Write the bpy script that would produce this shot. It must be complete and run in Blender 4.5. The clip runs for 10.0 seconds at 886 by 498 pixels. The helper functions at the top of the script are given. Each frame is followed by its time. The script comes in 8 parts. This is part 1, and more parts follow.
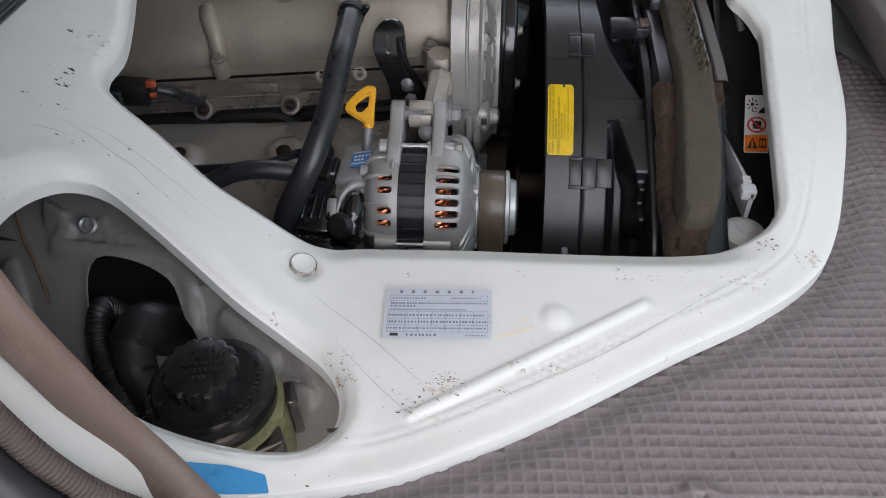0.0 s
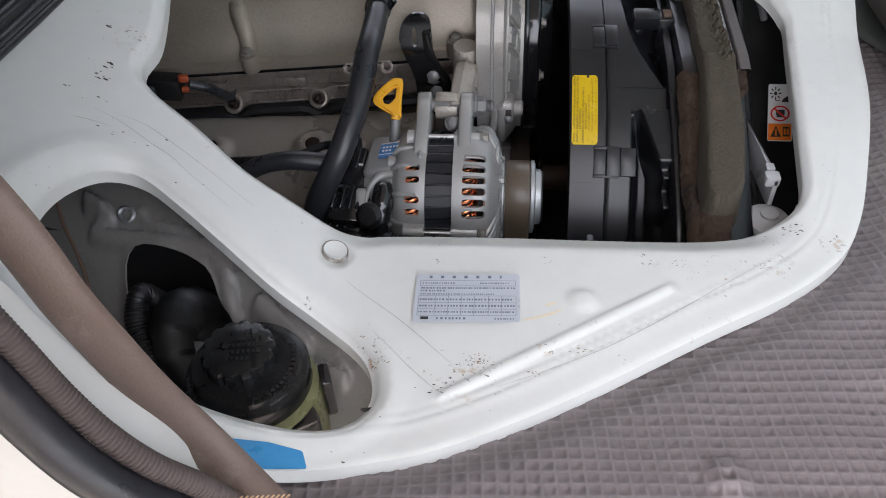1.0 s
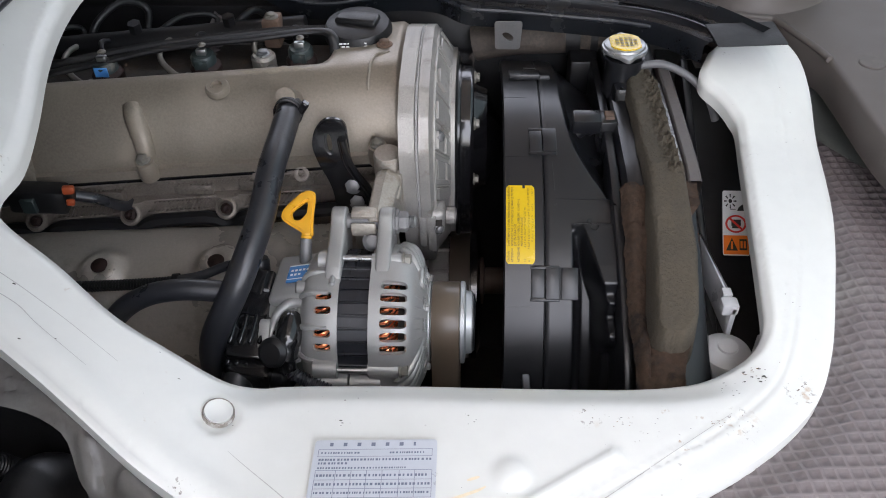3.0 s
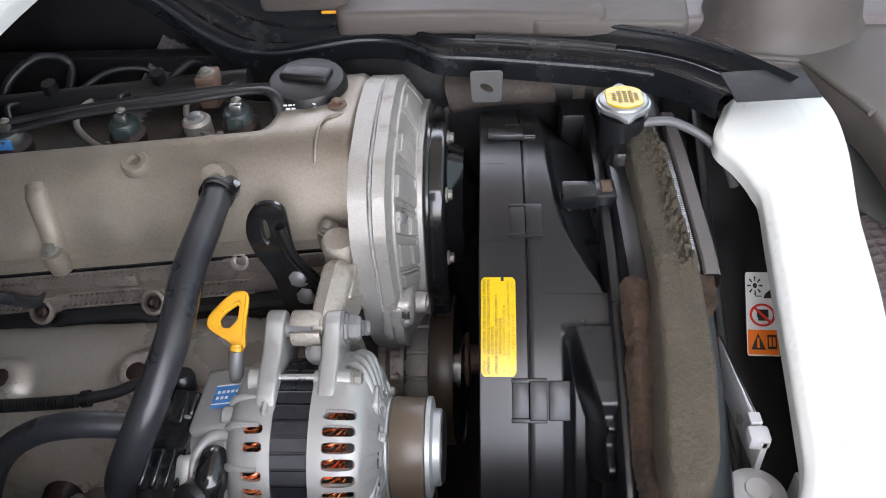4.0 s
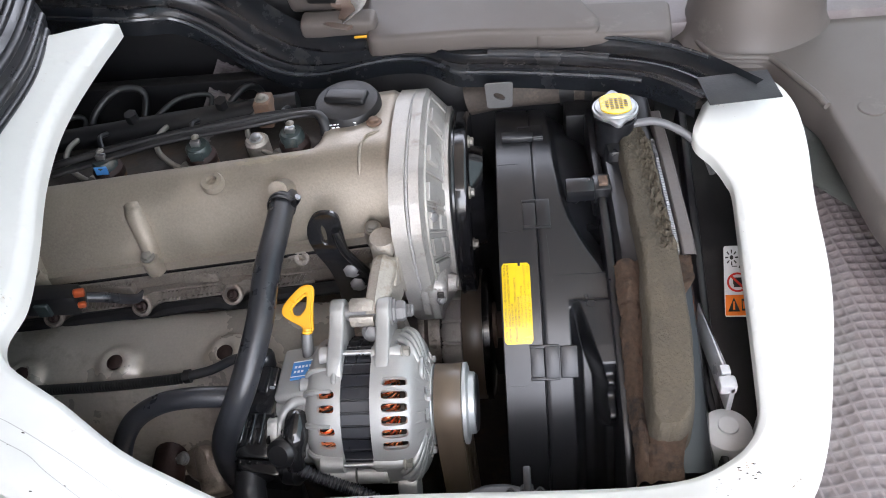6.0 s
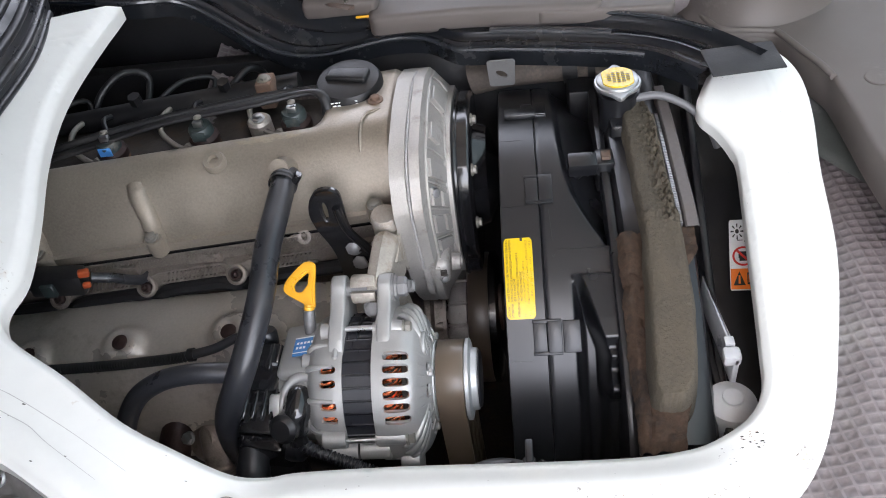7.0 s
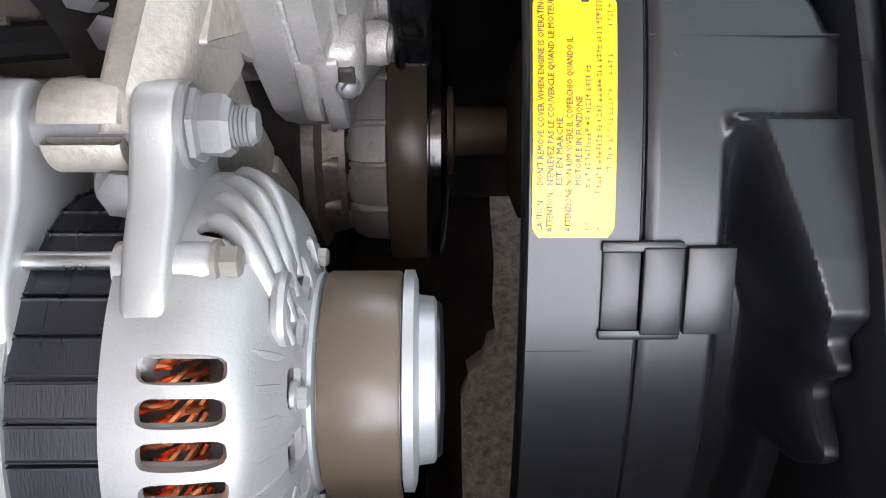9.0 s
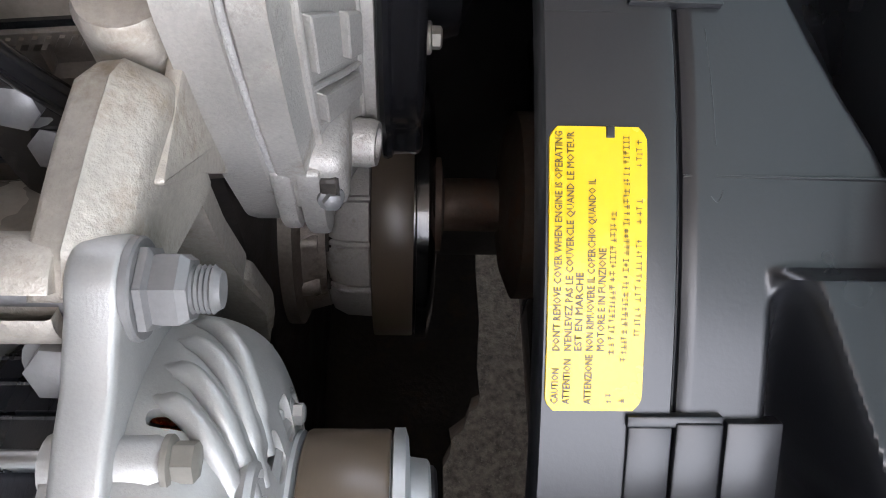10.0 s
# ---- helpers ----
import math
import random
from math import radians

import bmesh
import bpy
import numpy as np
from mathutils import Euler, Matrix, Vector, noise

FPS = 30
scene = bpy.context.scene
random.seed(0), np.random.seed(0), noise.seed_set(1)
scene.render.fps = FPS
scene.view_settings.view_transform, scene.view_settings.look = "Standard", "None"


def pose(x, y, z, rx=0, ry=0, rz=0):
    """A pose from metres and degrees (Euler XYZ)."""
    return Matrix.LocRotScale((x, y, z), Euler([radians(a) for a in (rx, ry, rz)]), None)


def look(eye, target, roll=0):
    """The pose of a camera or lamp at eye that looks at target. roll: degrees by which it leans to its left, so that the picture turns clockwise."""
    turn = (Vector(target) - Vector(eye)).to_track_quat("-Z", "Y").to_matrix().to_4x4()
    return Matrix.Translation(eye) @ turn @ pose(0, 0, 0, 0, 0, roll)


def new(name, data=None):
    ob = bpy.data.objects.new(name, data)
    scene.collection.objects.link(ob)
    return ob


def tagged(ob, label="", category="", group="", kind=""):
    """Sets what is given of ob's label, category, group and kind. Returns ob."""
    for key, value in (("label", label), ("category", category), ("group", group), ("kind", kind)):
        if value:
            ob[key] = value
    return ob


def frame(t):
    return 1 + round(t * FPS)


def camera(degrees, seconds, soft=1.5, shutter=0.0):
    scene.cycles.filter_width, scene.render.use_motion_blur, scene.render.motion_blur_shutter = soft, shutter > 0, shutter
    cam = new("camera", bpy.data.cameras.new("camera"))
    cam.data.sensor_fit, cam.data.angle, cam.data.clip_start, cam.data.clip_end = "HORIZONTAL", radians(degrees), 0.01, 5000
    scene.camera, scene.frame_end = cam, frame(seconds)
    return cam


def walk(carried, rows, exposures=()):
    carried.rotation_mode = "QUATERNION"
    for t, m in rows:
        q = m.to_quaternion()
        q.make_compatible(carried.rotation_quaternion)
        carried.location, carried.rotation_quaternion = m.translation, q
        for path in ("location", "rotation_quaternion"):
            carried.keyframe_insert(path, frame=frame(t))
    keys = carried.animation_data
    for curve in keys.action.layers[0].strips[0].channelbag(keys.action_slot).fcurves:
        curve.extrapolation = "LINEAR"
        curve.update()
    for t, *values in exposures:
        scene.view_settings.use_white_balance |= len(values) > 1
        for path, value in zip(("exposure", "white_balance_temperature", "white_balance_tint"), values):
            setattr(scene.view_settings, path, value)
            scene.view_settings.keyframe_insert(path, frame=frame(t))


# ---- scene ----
cam = camera(57.5, 10.0, soft=1.0)
PATH = [
    (0, (0.1231, 0.1154, 1.4225), (0.0437, 1.1794, 0.3683), -1.10),
    (0.5, (0.1245, 0.1118, 1.4251), (0.0399, 1.1751, 0.3704), -1.54),
    (1, (0.1170, 0.0975, 1.4258), (0.0018, 1.1576, 0.3709), -2.73),
    (1.5, (0.1019, 0.0952, 1.4237), (0.0076, 1.1628, 0.3742), -2.71),
    (2, (0.0985, 0.1154, 1.4174), (0.0138, 1.1805, 0.3647), -2.72),
    (2.5, (0.1173, 0.1635, 1.4095), (0.0500, 1.2729, 0.4021), -1.34),
    (3, (0.1513, 0.2158, 1.4065), (0.0947, 1.3513, 0.4280), -1.14),
    (3.2, (0.1721, 0.2388, 1.4060), (0.0883, 1.4052, 0.4666), -1.54),
    (4.3, (0.1889, 0.3838, 1.3718), (0.0949, 1.5217, 0.3990), -3.89),
    (4.5, (0.1928, 0.3806, 1.3864), (0.0306, 1.5352, 0.4426), -3.58),
    (4.8, (0.2052, 0.3595, 1.4197), (0.0220, 1.5070, 0.4709), -4.69),
    (5, (0.2135, 0.3455, 1.4419), (0.0162, 1.4365, 0.4315), -5.43),
    (5.2, (0.1995, 0.3290, 1.4800), (-0.0290, 1.7510, 0.1040), -5.6),
    (6.3, (0.1960, 0.2785, 1.4930), (0.0060, 1.7320, 0.1350), -8.5),
    (6.5, (0.2119, 0.2737, 1.4770), (0.0491, 1.3844, 0.4821), -9.13),
    (7, (0.2081, 0.2760, 1.4734), (0.0406, 1.3564, 0.4465), -9.60),
    (7.3, (0.1857, 0.305, 1.4356), (0.0329, 1.3832, 0.404), -7.87),
    (7.5, (0.1747, 0.3541, 1.3712), (0.0744, 1.4006, 0.3013), -7.38),
    (7.6, (0.176, 0.3738, 1.3399), (0.1014, 1.3908, 0.2399), -5.46),
    (7.8, (0.168, 0.4234, 1.2767), (0.0802, 1.377, 0.1221), -5.01),
    (8, (0.1705, 0.4806, 1.2264), (0.1306, 1.3876, 0.0324), -3.94),
    (8.1, (0.1674, 0.5075, 1.2096), (0.1399, 1.3916, -0.0018), -3.02),
    (8.3, (0.1645, 0.5519, 1.1748), (0.1794, 1.3569, -0.0908), -0.63),
    (8.5, (0.1557, 0.5870, 1.1554), (0.1823, 1.3496, -0.1360), 0.31),
    (9, (0.1493, 0.6288, 1.1391), (0.1723, 1.3765, -0.1611), 1.45),
    (9.5, (0.1512, 0.6600, 1.1265), (0.1873, 1.4076, -0.1734), 2.35),
    (10, (0.1441, 0.6828, 1.1275), (0.2080, 1.4589, -0.1545), 4.77),
]
STOPS = [(t, stops, 6600, 14) for t, stops in ((0, 2.78), (2.0, 2.83), (3.0, 3.19), (4.5, 4.00), (5.0, 4.20), (5.2, 4.18), (6.3, 3.94), (6.5, 3.95), (7.0, 3.74), (8.0, 3.66), (8.5, 4.24), (9.0, 4.28), (10.0, 3.98))]
walk(cam, [(t, look(eye, target, roll)) for t, eye, target, roll in PATH], STOPS)

# ---- world and light ----
world = bpy.data.worlds.new("hazy_sky")
scene.world = world
world.use_nodes = True
wn = world.node_tree.nodes
sky = wn.new("ShaderNodeTexSky")
sky.sky_type = "NISHITA"
sky.sun_disc = False
sky.sun_elevation = radians(77)
sky.sun_rotation = radians(206.6)
sky.air_density, sky.dust_density, sky.ozone_density = 1.0, 3.0, 0.6
hsv = wn.new("ShaderNodeHueSaturation")
hsv.inputs["Saturation"].default_value = 0.36
world.node_tree.links.new(sky.outputs[0], hsv.inputs["Color"])
world.node_tree.links.new(hsv.outputs[0], wn["Background"].inputs[0])
wn["Background"].inputs[1].default_value = 0.15

sun_data = bpy.data.lights.new("sun", "SUN")
sun_data.energy, sun_data.angle, sun_data.color = 4.5, radians(4), (1.0, 0.965, 0.92)
sun = new("sun", sun_data)
sun.matrix_world = look((-0.5, -1.0, 4.9), (0, 0, 0))


# ---- materials ----
def surface(name, base, rough=0.5, metal=0.0, var=0.12, grain=350.0, big=18.0, bump=0.08, dirt=None, dirt_amount=0.0,
            dirt_scale=14.0, rough_var=0.12, coat=0.0, aniso=None, piece=0.0):
    """A painted, cast or moulded surface: two scales of tint, fine relief, uneven gloss and patches of dirt."""
    m = bpy.data.materials.new(name)
    m.use_nodes = True
    n, link = m.node_tree.nodes, m.node_tree.links.new
    b = n["Principled BSDF"]
    geo = n.new("ShaderNodeNewGeometry")
    place = geo.outputs["Position"]
    if aniso:
        mp = n.new("ShaderNodeMapping")
        mp.inputs["Scale"].default_value = aniso
        link(place, mp.inputs["Vector"])
        place = mp.outputs[0]

    def noise_at(scale, detail=4.0, roughness=0.6):
        t = n.new("ShaderNodeTexNoise")
        t.inputs["Scale"].default_value, t.inputs["Detail"].default_value = scale, detail
        t.inputs["Roughness"].default_value = roughness
        link(place, t.inputs["Vector"])
        return t.outputs["Fac"]

    fine, wide = noise_at(grain), noise_at(big, 5.0)
    both = n.new("ShaderNodeMath")
    both.operation = "ADD"
    link(fine, both.inputs[0]), link(wide, both.inputs[1])
    ramp = n.new("ShaderNodeMapRange")
    ramp.inputs["From Min"].default_value, ramp.inputs["From Max"].default_value = 0.6, 1.4
    ramp.inputs["To Min"].default_value, ramp.inputs["To Max"].default_value = 1 - var, 1 + var
    link(both.outputs[0], ramp.inputs["Value"])
    tint = n.new("ShaderNodeVectorMath")
    tint.operation = "SCALE"
    tint.inputs[0].default_value = base
    link(ramp.outputs[0], tint.inputs["Scale"])
    colour = tint.outputs[0]
    if piece:
        info = n.new("ShaderNodeObjectInfo")
        pr = n.new("ShaderNodeMapRange")
        pr.inputs["To Min"].default_value, pr.inputs["To Max"].default_value = 1 - piece, 1 + piece
        link(info.outputs["Random"], pr.inputs["Value"])
        sc = n.new("ShaderNodeVectorMath")
        sc.operation = "SCALE"
        link(colour, sc.inputs[0]), link(pr.outputs[0], sc.inputs["Scale"])
        colour = sc.outputs[0]
    rr = n.new("ShaderNodeMapRange")
    rr.inputs["From Min"].default_value, rr.inputs["From Max"].default_value = 0.3, 0.7
    rr.inputs["To Min"].default_value, rr.inputs["To Max"].default_value = max(0.03, rough - rough_var), min(1, rough + rough_var)
    link(wide, rr.inputs["Value"])
    gloss = rr.outputs[0]
    if dirt:
        d = n.new("ShaderNodeMapRange")
        d.inputs["From Min"].default_value, d.inputs["From Max"].default_value = 0.62 - 0.3 * dirt_amount, 0.78 - 0.3 * dirt_amount
        link(noise_at(dirt_scale, 8.0, 0.7), d.inputs["Value"])
        mix = n.new("ShaderNodeMix")
        mix.data_type = "RGBA"
        link(d.outputs[0], mix.inputs["Factor"])
        link(colour, mix.inputs["A"])
        mix.inputs["B"].default_value = (*dirt, 1)
        colour = mix.outputs["Result"]
        mr = n.new("ShaderNodeMix")
        link(d.outputs[0], mr.inputs[0]), link(gloss, mr.inputs[2])
        mr.inputs[3].default_value = min(1.0, rough + 0.35)
        gloss = mr.outputs[0]
        mm = n.new("ShaderNodeMapRange")
        mm.inputs["To Min"].default_value, mm.inputs["To Max"].default_value = metal, metal * 0.2
        link(d.outputs[0], mm.inputs["Value"]), link(mm.outputs[0], b.inputs["Metallic"])
    else:
        b.inputs["Metallic"].default_value = metal
    link(colour, b.inputs["Base Color"]), link(gloss, b.inputs["Roughness"])
    b.inputs["Coat Weight"].default_value = coat
    b.inputs["Coat Roughness"].default_value = 0.15
    if bump:
        bp = n.new("ShaderNodeBump")
        bp.inputs["Strength"].default_value, bp.inputs["Distance"].default_value = bump, 0.002
        link(fine, bp.inputs["Height"]), link(bp.outputs[0], b.inputs["Normal"])
    return m


WHITE_PAINT = surface("white_paint", (0.64, 0.648, 0.620), 0.42, 0, 0.04, 60, 6, 0.02, rough_var=0.08, coat=0.12)
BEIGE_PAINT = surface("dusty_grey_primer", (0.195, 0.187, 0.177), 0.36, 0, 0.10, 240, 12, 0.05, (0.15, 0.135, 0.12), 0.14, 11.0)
CAST_ALU = surface("cast_aluminium", (0.42, 0.40, 0.375), 0.48, 0.5, 0.16, 700, 40, 0.34, (0.235, 0.205, 0.17), 0.18, 26.0)
ALT_ALU = surface("clean_die_cast_aluminium", (0.36, 0.358, 0.348), 0.44, 0.5, 0.07, 1100, 60, 0.10, (0.36, 0.35, 0.33), 0.08, 40.0)
OLD_ALU = surface("dusty_cast_aluminium", (0.40, 0.365, 0.32), 0.48, 0.45, 0.20, 420, 30, 0.36, (0.23, 0.185, 0.135), 0.26, 30.0)
COVER_PAINT = surface("dust_filmed_grey_paint", (0.275, 0.238, 0.195), 0.42, 0.5, 0.20, 420, 14, 0.10, (0.275, 0.235, 0.185), 0.25, 10.0)
SHIELD = surface("heat_shield_steel", (0.66, 0.61, 0.55), 0.30, 0.28, 0.12, 380, 9, 0.06, (0.42, 0.375, 0.31), 0.20, 13.0)
BRIGHT = surface("bright_steel", (0.50, 0.51, 0.52), 0.36, 1.0, 0.05, 500, 50, 0.03)
ZINC = surface("zinc_plated_steel", (0.42, 0.43, 0.44), 0.42, 0.85, 0.12, 500, 90, 0.08, (0.35, 0.30, 0.24), 0.12, 60.0)
RUSTY = surface("rusty_steel", (0.17, 0.11, 0.08), 0.75, 0.25, 0.25, 300, 60, 0.25, (0.22, 0.125, 0.075), 0.35, 45.0)
BROWN_STEEL = surface("brown_stained_steel", (0.13, 0.092, 0.070), 0.6, 0.4, 0.2, 300, 60, 0.15, (0.16, 0.09, 0.06), 0.3, 45.0)
BELT = surface("polished_belt_back", (0.105, 0.080, 0.058), 0.33, 0.0, 0.05, 260, 20, 0.012, aniso=(6, 1, 1), rough_var=0.04)
SATIN_STEEL = surface("satin_turned_steel", (0.44, 0.46, 0.465), 0.46, 0.55, 0.06, 500, 40, 0.03)
BLACK_STEEL = surface("black_painted_steel", (0.009, 0.009, 0.010), 0.14, 0.0, 0.2, 300, 22, 0.05, None, 0.0, 16.0, 0.08, 0.5)
BLACK_PLASTIC = surface("black_moulded_plastic", (0.011, 0.0115, 0.0135), 0.31, 0.0, 0.12, 700, 5, 0.03, rough_var=0.06)
DULL_PLASTIC = surface("dull_black_plastic", (0.008, 0.008, 0.009), 0.45, 0.0, 0.2, 500, 25, 0.10, (0.030, 0.028, 0.026), 0.18, 20.0)
RUBBER = surface("black_rubber_hose", (0.021, 0.022, 0.026), 0.34, 0.0, 0.2, 500, 18, 0.08, (0.032, 0.030, 0.028), 0.22, 16.0)
LAMINATION = surface("lacquered_core_steel", (0.011, 0.012, 0.016), 0.33, 0.0, 0.5, 700, 30, 0.18, aniso=(4.0, 0.3, 0.3))
COPPER = surface("enamelled_copper", (0.96, 0.33, 0.15), 0.24, 0.95, 0.2, 400, 60, 0.05)
FOAM = surface("dust_caked_foam", (0.058, 0.047, 0.032), 0.95, 0.0, 0.25, 420, 30, 0.7, (0.072, 0.058, 0.040), 0.40, 26.0)
FOAM_GREY = surface("dusty_grey_foam", (0.34, 0.33, 0.32), 0.95, 0.0, 0.25, 500, 60, 0.8)
YELLOW = surface("yellow_plastic", (0.736, 0.370, 0.025), 0.35, 0.0, 0.05, 300, 40, 0.03)
YELLOW_LABEL = surface("yellow_label", (0.62, 0.415, 0.008), 0.25, 0.0, 0.03, 200, 30, 0.0)
WHITE_LABEL = surface("white_label", (0.72, 0.73, 0.73), 0.35, 0.0, 0.04, 200, 30, 0.0)
SILVER_LABEL = surface("silver_label", (0.52, 0.55, 0.60), 0.35, 0.15, 0.05, 200, 30, 0.0)
ORANGE = surface("orange_label", (0.85, 0.19, 0.015), 0.35, 0.0, 0.04, 200, 30, 0.0)
ORANGE_CLIP = surface("orange_plastic", (0.34, 0.065, 0.02), 0.45, 0.0, 0.1, 300, 50, 0.03)
RED_INK = surface("red_ink", (0.62, 0.03, 0.02), 0.4, 0.0, 0.05, 200, 40, 0.0)
BLACK_INK = surface("black_ink", (0.02, 0.02, 0.02), 0.45, 0.0, 0.05, 200, 40, 0.0)
BLUE_INK = surface("blue_ink", (0.15, 0.17, 0.235), 0.45, 0.0, 0.05, 200, 40, 0.0)
AMBER_INK = surface("brown_ink_on_yellow", (0.07, 0.046, 0.003), 0.4, 0.0, 0.05, 200, 40, 0.0)
BLUE_FOIL = surface("blue_sticker", (0.03, 0.24, 0.50), 0.35, 0.0, 0.12, 200, 60, 0.05, (0.55, 0.6, 0.6), 0.08, 60.0)
BLUE_LABEL = surface("blue_label", (0.05, 0.20, 0.48), 0.35, 0.0, 0.08, 200, 60, 0.0)
# paler copy of MAT, makes the rib tops look caught by light
MAT_LIT_RIBS = surface("worn_mat_ribs", (0.170, 0.147, 0.147), 0.38, 0.0, 0.15, 380, 7, 0.10, (0.235, 0.222, 0.212), 0.15, 6.0)
MAT = surface("grey_brown_rubber_mat", (0.140, 0.119, 0.120), 0.42, 0.0, 0.12, 380, 7, 0.12, (0.205, 0.19, 0.18), 0.20, 6.0)
TRIM = surface("grey_brown_trim_plastic", (0.100, 0.086, 0.079), 0.6, 0.0, 0.06, 900, 8, 0.10, (0.22, 0.20, 0.185), 0.08, 9.0)
STRAP = surface("brown_leatherette", (0.125, 0.088, 0.072), 0.5, 0.0, 0.15, 700, 25, 0.25, (0.22, 0.17, 0.145), 0.15, 30.0)
THREAD = surface("tan_thread", (0.55, 0.36, 0.20), 0.8, 0.0, 0.1, 800, 80, 0.1)
SEAL = surface("ribbed_seal_fabric", (0.085, 0.066, 0.060), 0.75, 0.0, 0.15, 700, 30, 0.3)
BOTTLE = surface("milky_plastic", (0.45, 0.455, 0.465), 0.35, 0.0, 0.05, 200, 20, 0.02, (0.45, 0.42, 0.38), 0.12, 25.0)
AMBER_TANK = surface("yellowed_tank_plastic", (0.17, 0.17, 0.085), 0.35, 0.0, 0.08, 200, 20, 0.02)
TEAL_CAP = surface("grey_green_solenoid", (0.028, 0.040, 0.040), 0.45, 0.1, 0.15, 300, 40, 0.08, (0.14, 0.12, 0.10), 0.15, 40.0)
DUSTY_PIPE = surface("dusty_dark_pipe", (0.075, 0.060, 0.050), 0.75, 0.0, 0.35, 300, 60, 0.2, (0.15, 0.125, 0.10), 0.35, 45.0)
PIPE = surface("dull_steel_pipe", (0.20, 0.188, 0.165), 0.5, 0.4, 0.15, 300, 50, 0.06, (0.2, 0.17, 0.14), 0.2, 40.0)
CONCRETE = surface("dirty_gravelly_concrete", (0.125, 0.105, 0.090), 0.9, 0.0, 0.9, 110, 60, 1.6, (0.22, 0.195, 0.17), 0.30, 160.0)
# oily grime, and dark fill for sheets that stand in for shade
GRIME_AND_FILL = surface("oily_grime", (0.040, 0.034, 0.030), 0.6, 0.2, 0.4, 160, 25, 0.3, (0.085, 0.06, 0.045), 0.3, 30.0)
HEAD_ALU = surface("oil_stained_cast_aluminium", (0.27, 0.235, 0.205), 0.42, 0.6, 0.25, 500, 30, 0.2, (0.085, 0.062, 0.048), 0.25, 26.0)
CLOTH = surface("grey_headlining", (0.74, 0.74, 0.72), 0.9, 0.0, 0.08, 500, 6, 0.2)
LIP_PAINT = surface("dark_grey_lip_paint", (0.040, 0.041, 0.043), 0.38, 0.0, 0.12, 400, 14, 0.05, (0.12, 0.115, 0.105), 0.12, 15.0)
SEAT_CLOTH = surface("grey_brown_seat_cloth", (0.11, 0.10, 0.095), 0.9, 0.0, 0.15, 600, 10, 0.3)
WORN_COVER = surface("rubbed_cover_paint", (0.33, 0.285, 0.215), 0.45, 0.45, 0.2, 420, 14, 0.10, (0.26, 0.22, 0.17), 0.25, 60.0)
DUSTY_END = surface("dusty_black_rubber", (0.10, 0.10, 0.10), 0.7, 0.0, 0.2, 420, 24, 0.10)
BEAM_PAINT = surface("glossy_black_chassis_paint", (0.020, 0.023, 0.028), 0.22, 0.0, 0.15, 400, 20, 0.03, (0.05, 0.048, 0.045), 0.08, 40.0, 0.10, 0.4)
MAROON = surface("heat_stained_maroon_iron", (0.030, 0.015, 0.013), 0.55, 0.3, 0.3, 300, 40, 0.15)
NUT_GREY = surface("grey_passivated_steel", (0.185, 0.182, 0.182), 0.52, 0.4, 0.12, 500, 60, 0.08)
HOSE_GREY = surface("grey_vinyl_hose", (0.105, 0.105, 0.11), 0.4, 0.0, 0.1, 300, 20, 0.03)
SATIN_BLACK = surface("satin_black_plastic", (0.007, 0.0073, 0.008), 0.27, 0.0, 0.15, 600, 20, 0.04, rough_var=0.06)
TAPE = surface("black_cloth_tape", (0.012, 0.0125, 0.014), 0.6, 0.0, 0.15, 500, 25, 0.15, (0.035, 0.035, 0.035), 0.12, 20.0)


# ---- mesh tools ----
from collections import defaultdict
from mathutils.geometry import delaunay_2d_cdt


WORLD_AT = {}


def thing(name, label, category, at, group="", kind=""):
    ob = new(name)
    ob.empty_display_size = 0.01
    ob.location = at
    WORLD_AT[ob.name] = Vector(at)
    return tagged(ob, label, category, group, kind)


def finish(name, bm, material, smooth=True, angle=38.0):
    bmesh.ops.recalc_face_normals(bm, faces=bm.faces)
    for f in bm.faces:
        f.smooth = smooth
    if smooth:
        lim = radians(angle)
        for e in bm.edges:
            if len(e.link_faces) == 2 and e.calc_face_angle(0.0) > lim:
                e.smooth = False
    me = bpy.data.meshes.new(name)
    bm.to_mesh(me)
    bm.free()
    me.materials.append(material)
    return me


def place(name, me, parent=None):
    """Moves the mesh's origin to its middle, so that it stands where it was built, under its parent."""
    co = np.empty(len(me.vertices) * 3, "f")
    me.vertices.foreach_get("co", co)
    co = co.reshape(-1, 3)
    mid = Vector(((co.min(0) + co.max(0)) / 2).tolist())
    me.transform(Matrix.Translation(-mid))
    ob = new(name, me)
    ob.location = mid
    WORLD_AT[ob.name] = mid
    if parent:
        ob.parent = parent
        ob.matrix_parent_inverse = Matrix.Translation(-WORLD_AT[parent.name])
    return ob


def part(name, bm, material, parent, label="", smooth=True, angle=38.0, kind=""):
    ob = place(name, finish(name, bm, material, smooth, angle), parent)
    return tagged(ob, label, kind=kind)


def whole(name, bm, material, label, category, kind="", smooth=True, angle=38.0, group=""):
    return tagged(place(name, finish(name, bm, material, smooth, angle)), label, category, group, kind)


def again(ob, offset, parent, turn=None):
    """Another piece on the same mesh, moved by offset."""
    o = new(ob.name.split(".")[0], ob.data)
    at = WORLD_AT[ob.name] + Vector(offset)
    o.matrix_basis = Matrix.Translation(at) @ (turn or Matrix())
    WORLD_AT[o.name] = at
    o.parent = parent
    o.matrix_parent_inverse = Matrix.Translation(-WORLD_AT[parent.name])
    return o


def add(bm, other):
    me = bpy.data.meshes.new("tmp")
    other.to_mesh(me)
    other.free()
    bm.from_mesh(me)
    bpy.data.meshes.remove(me)
    return bm


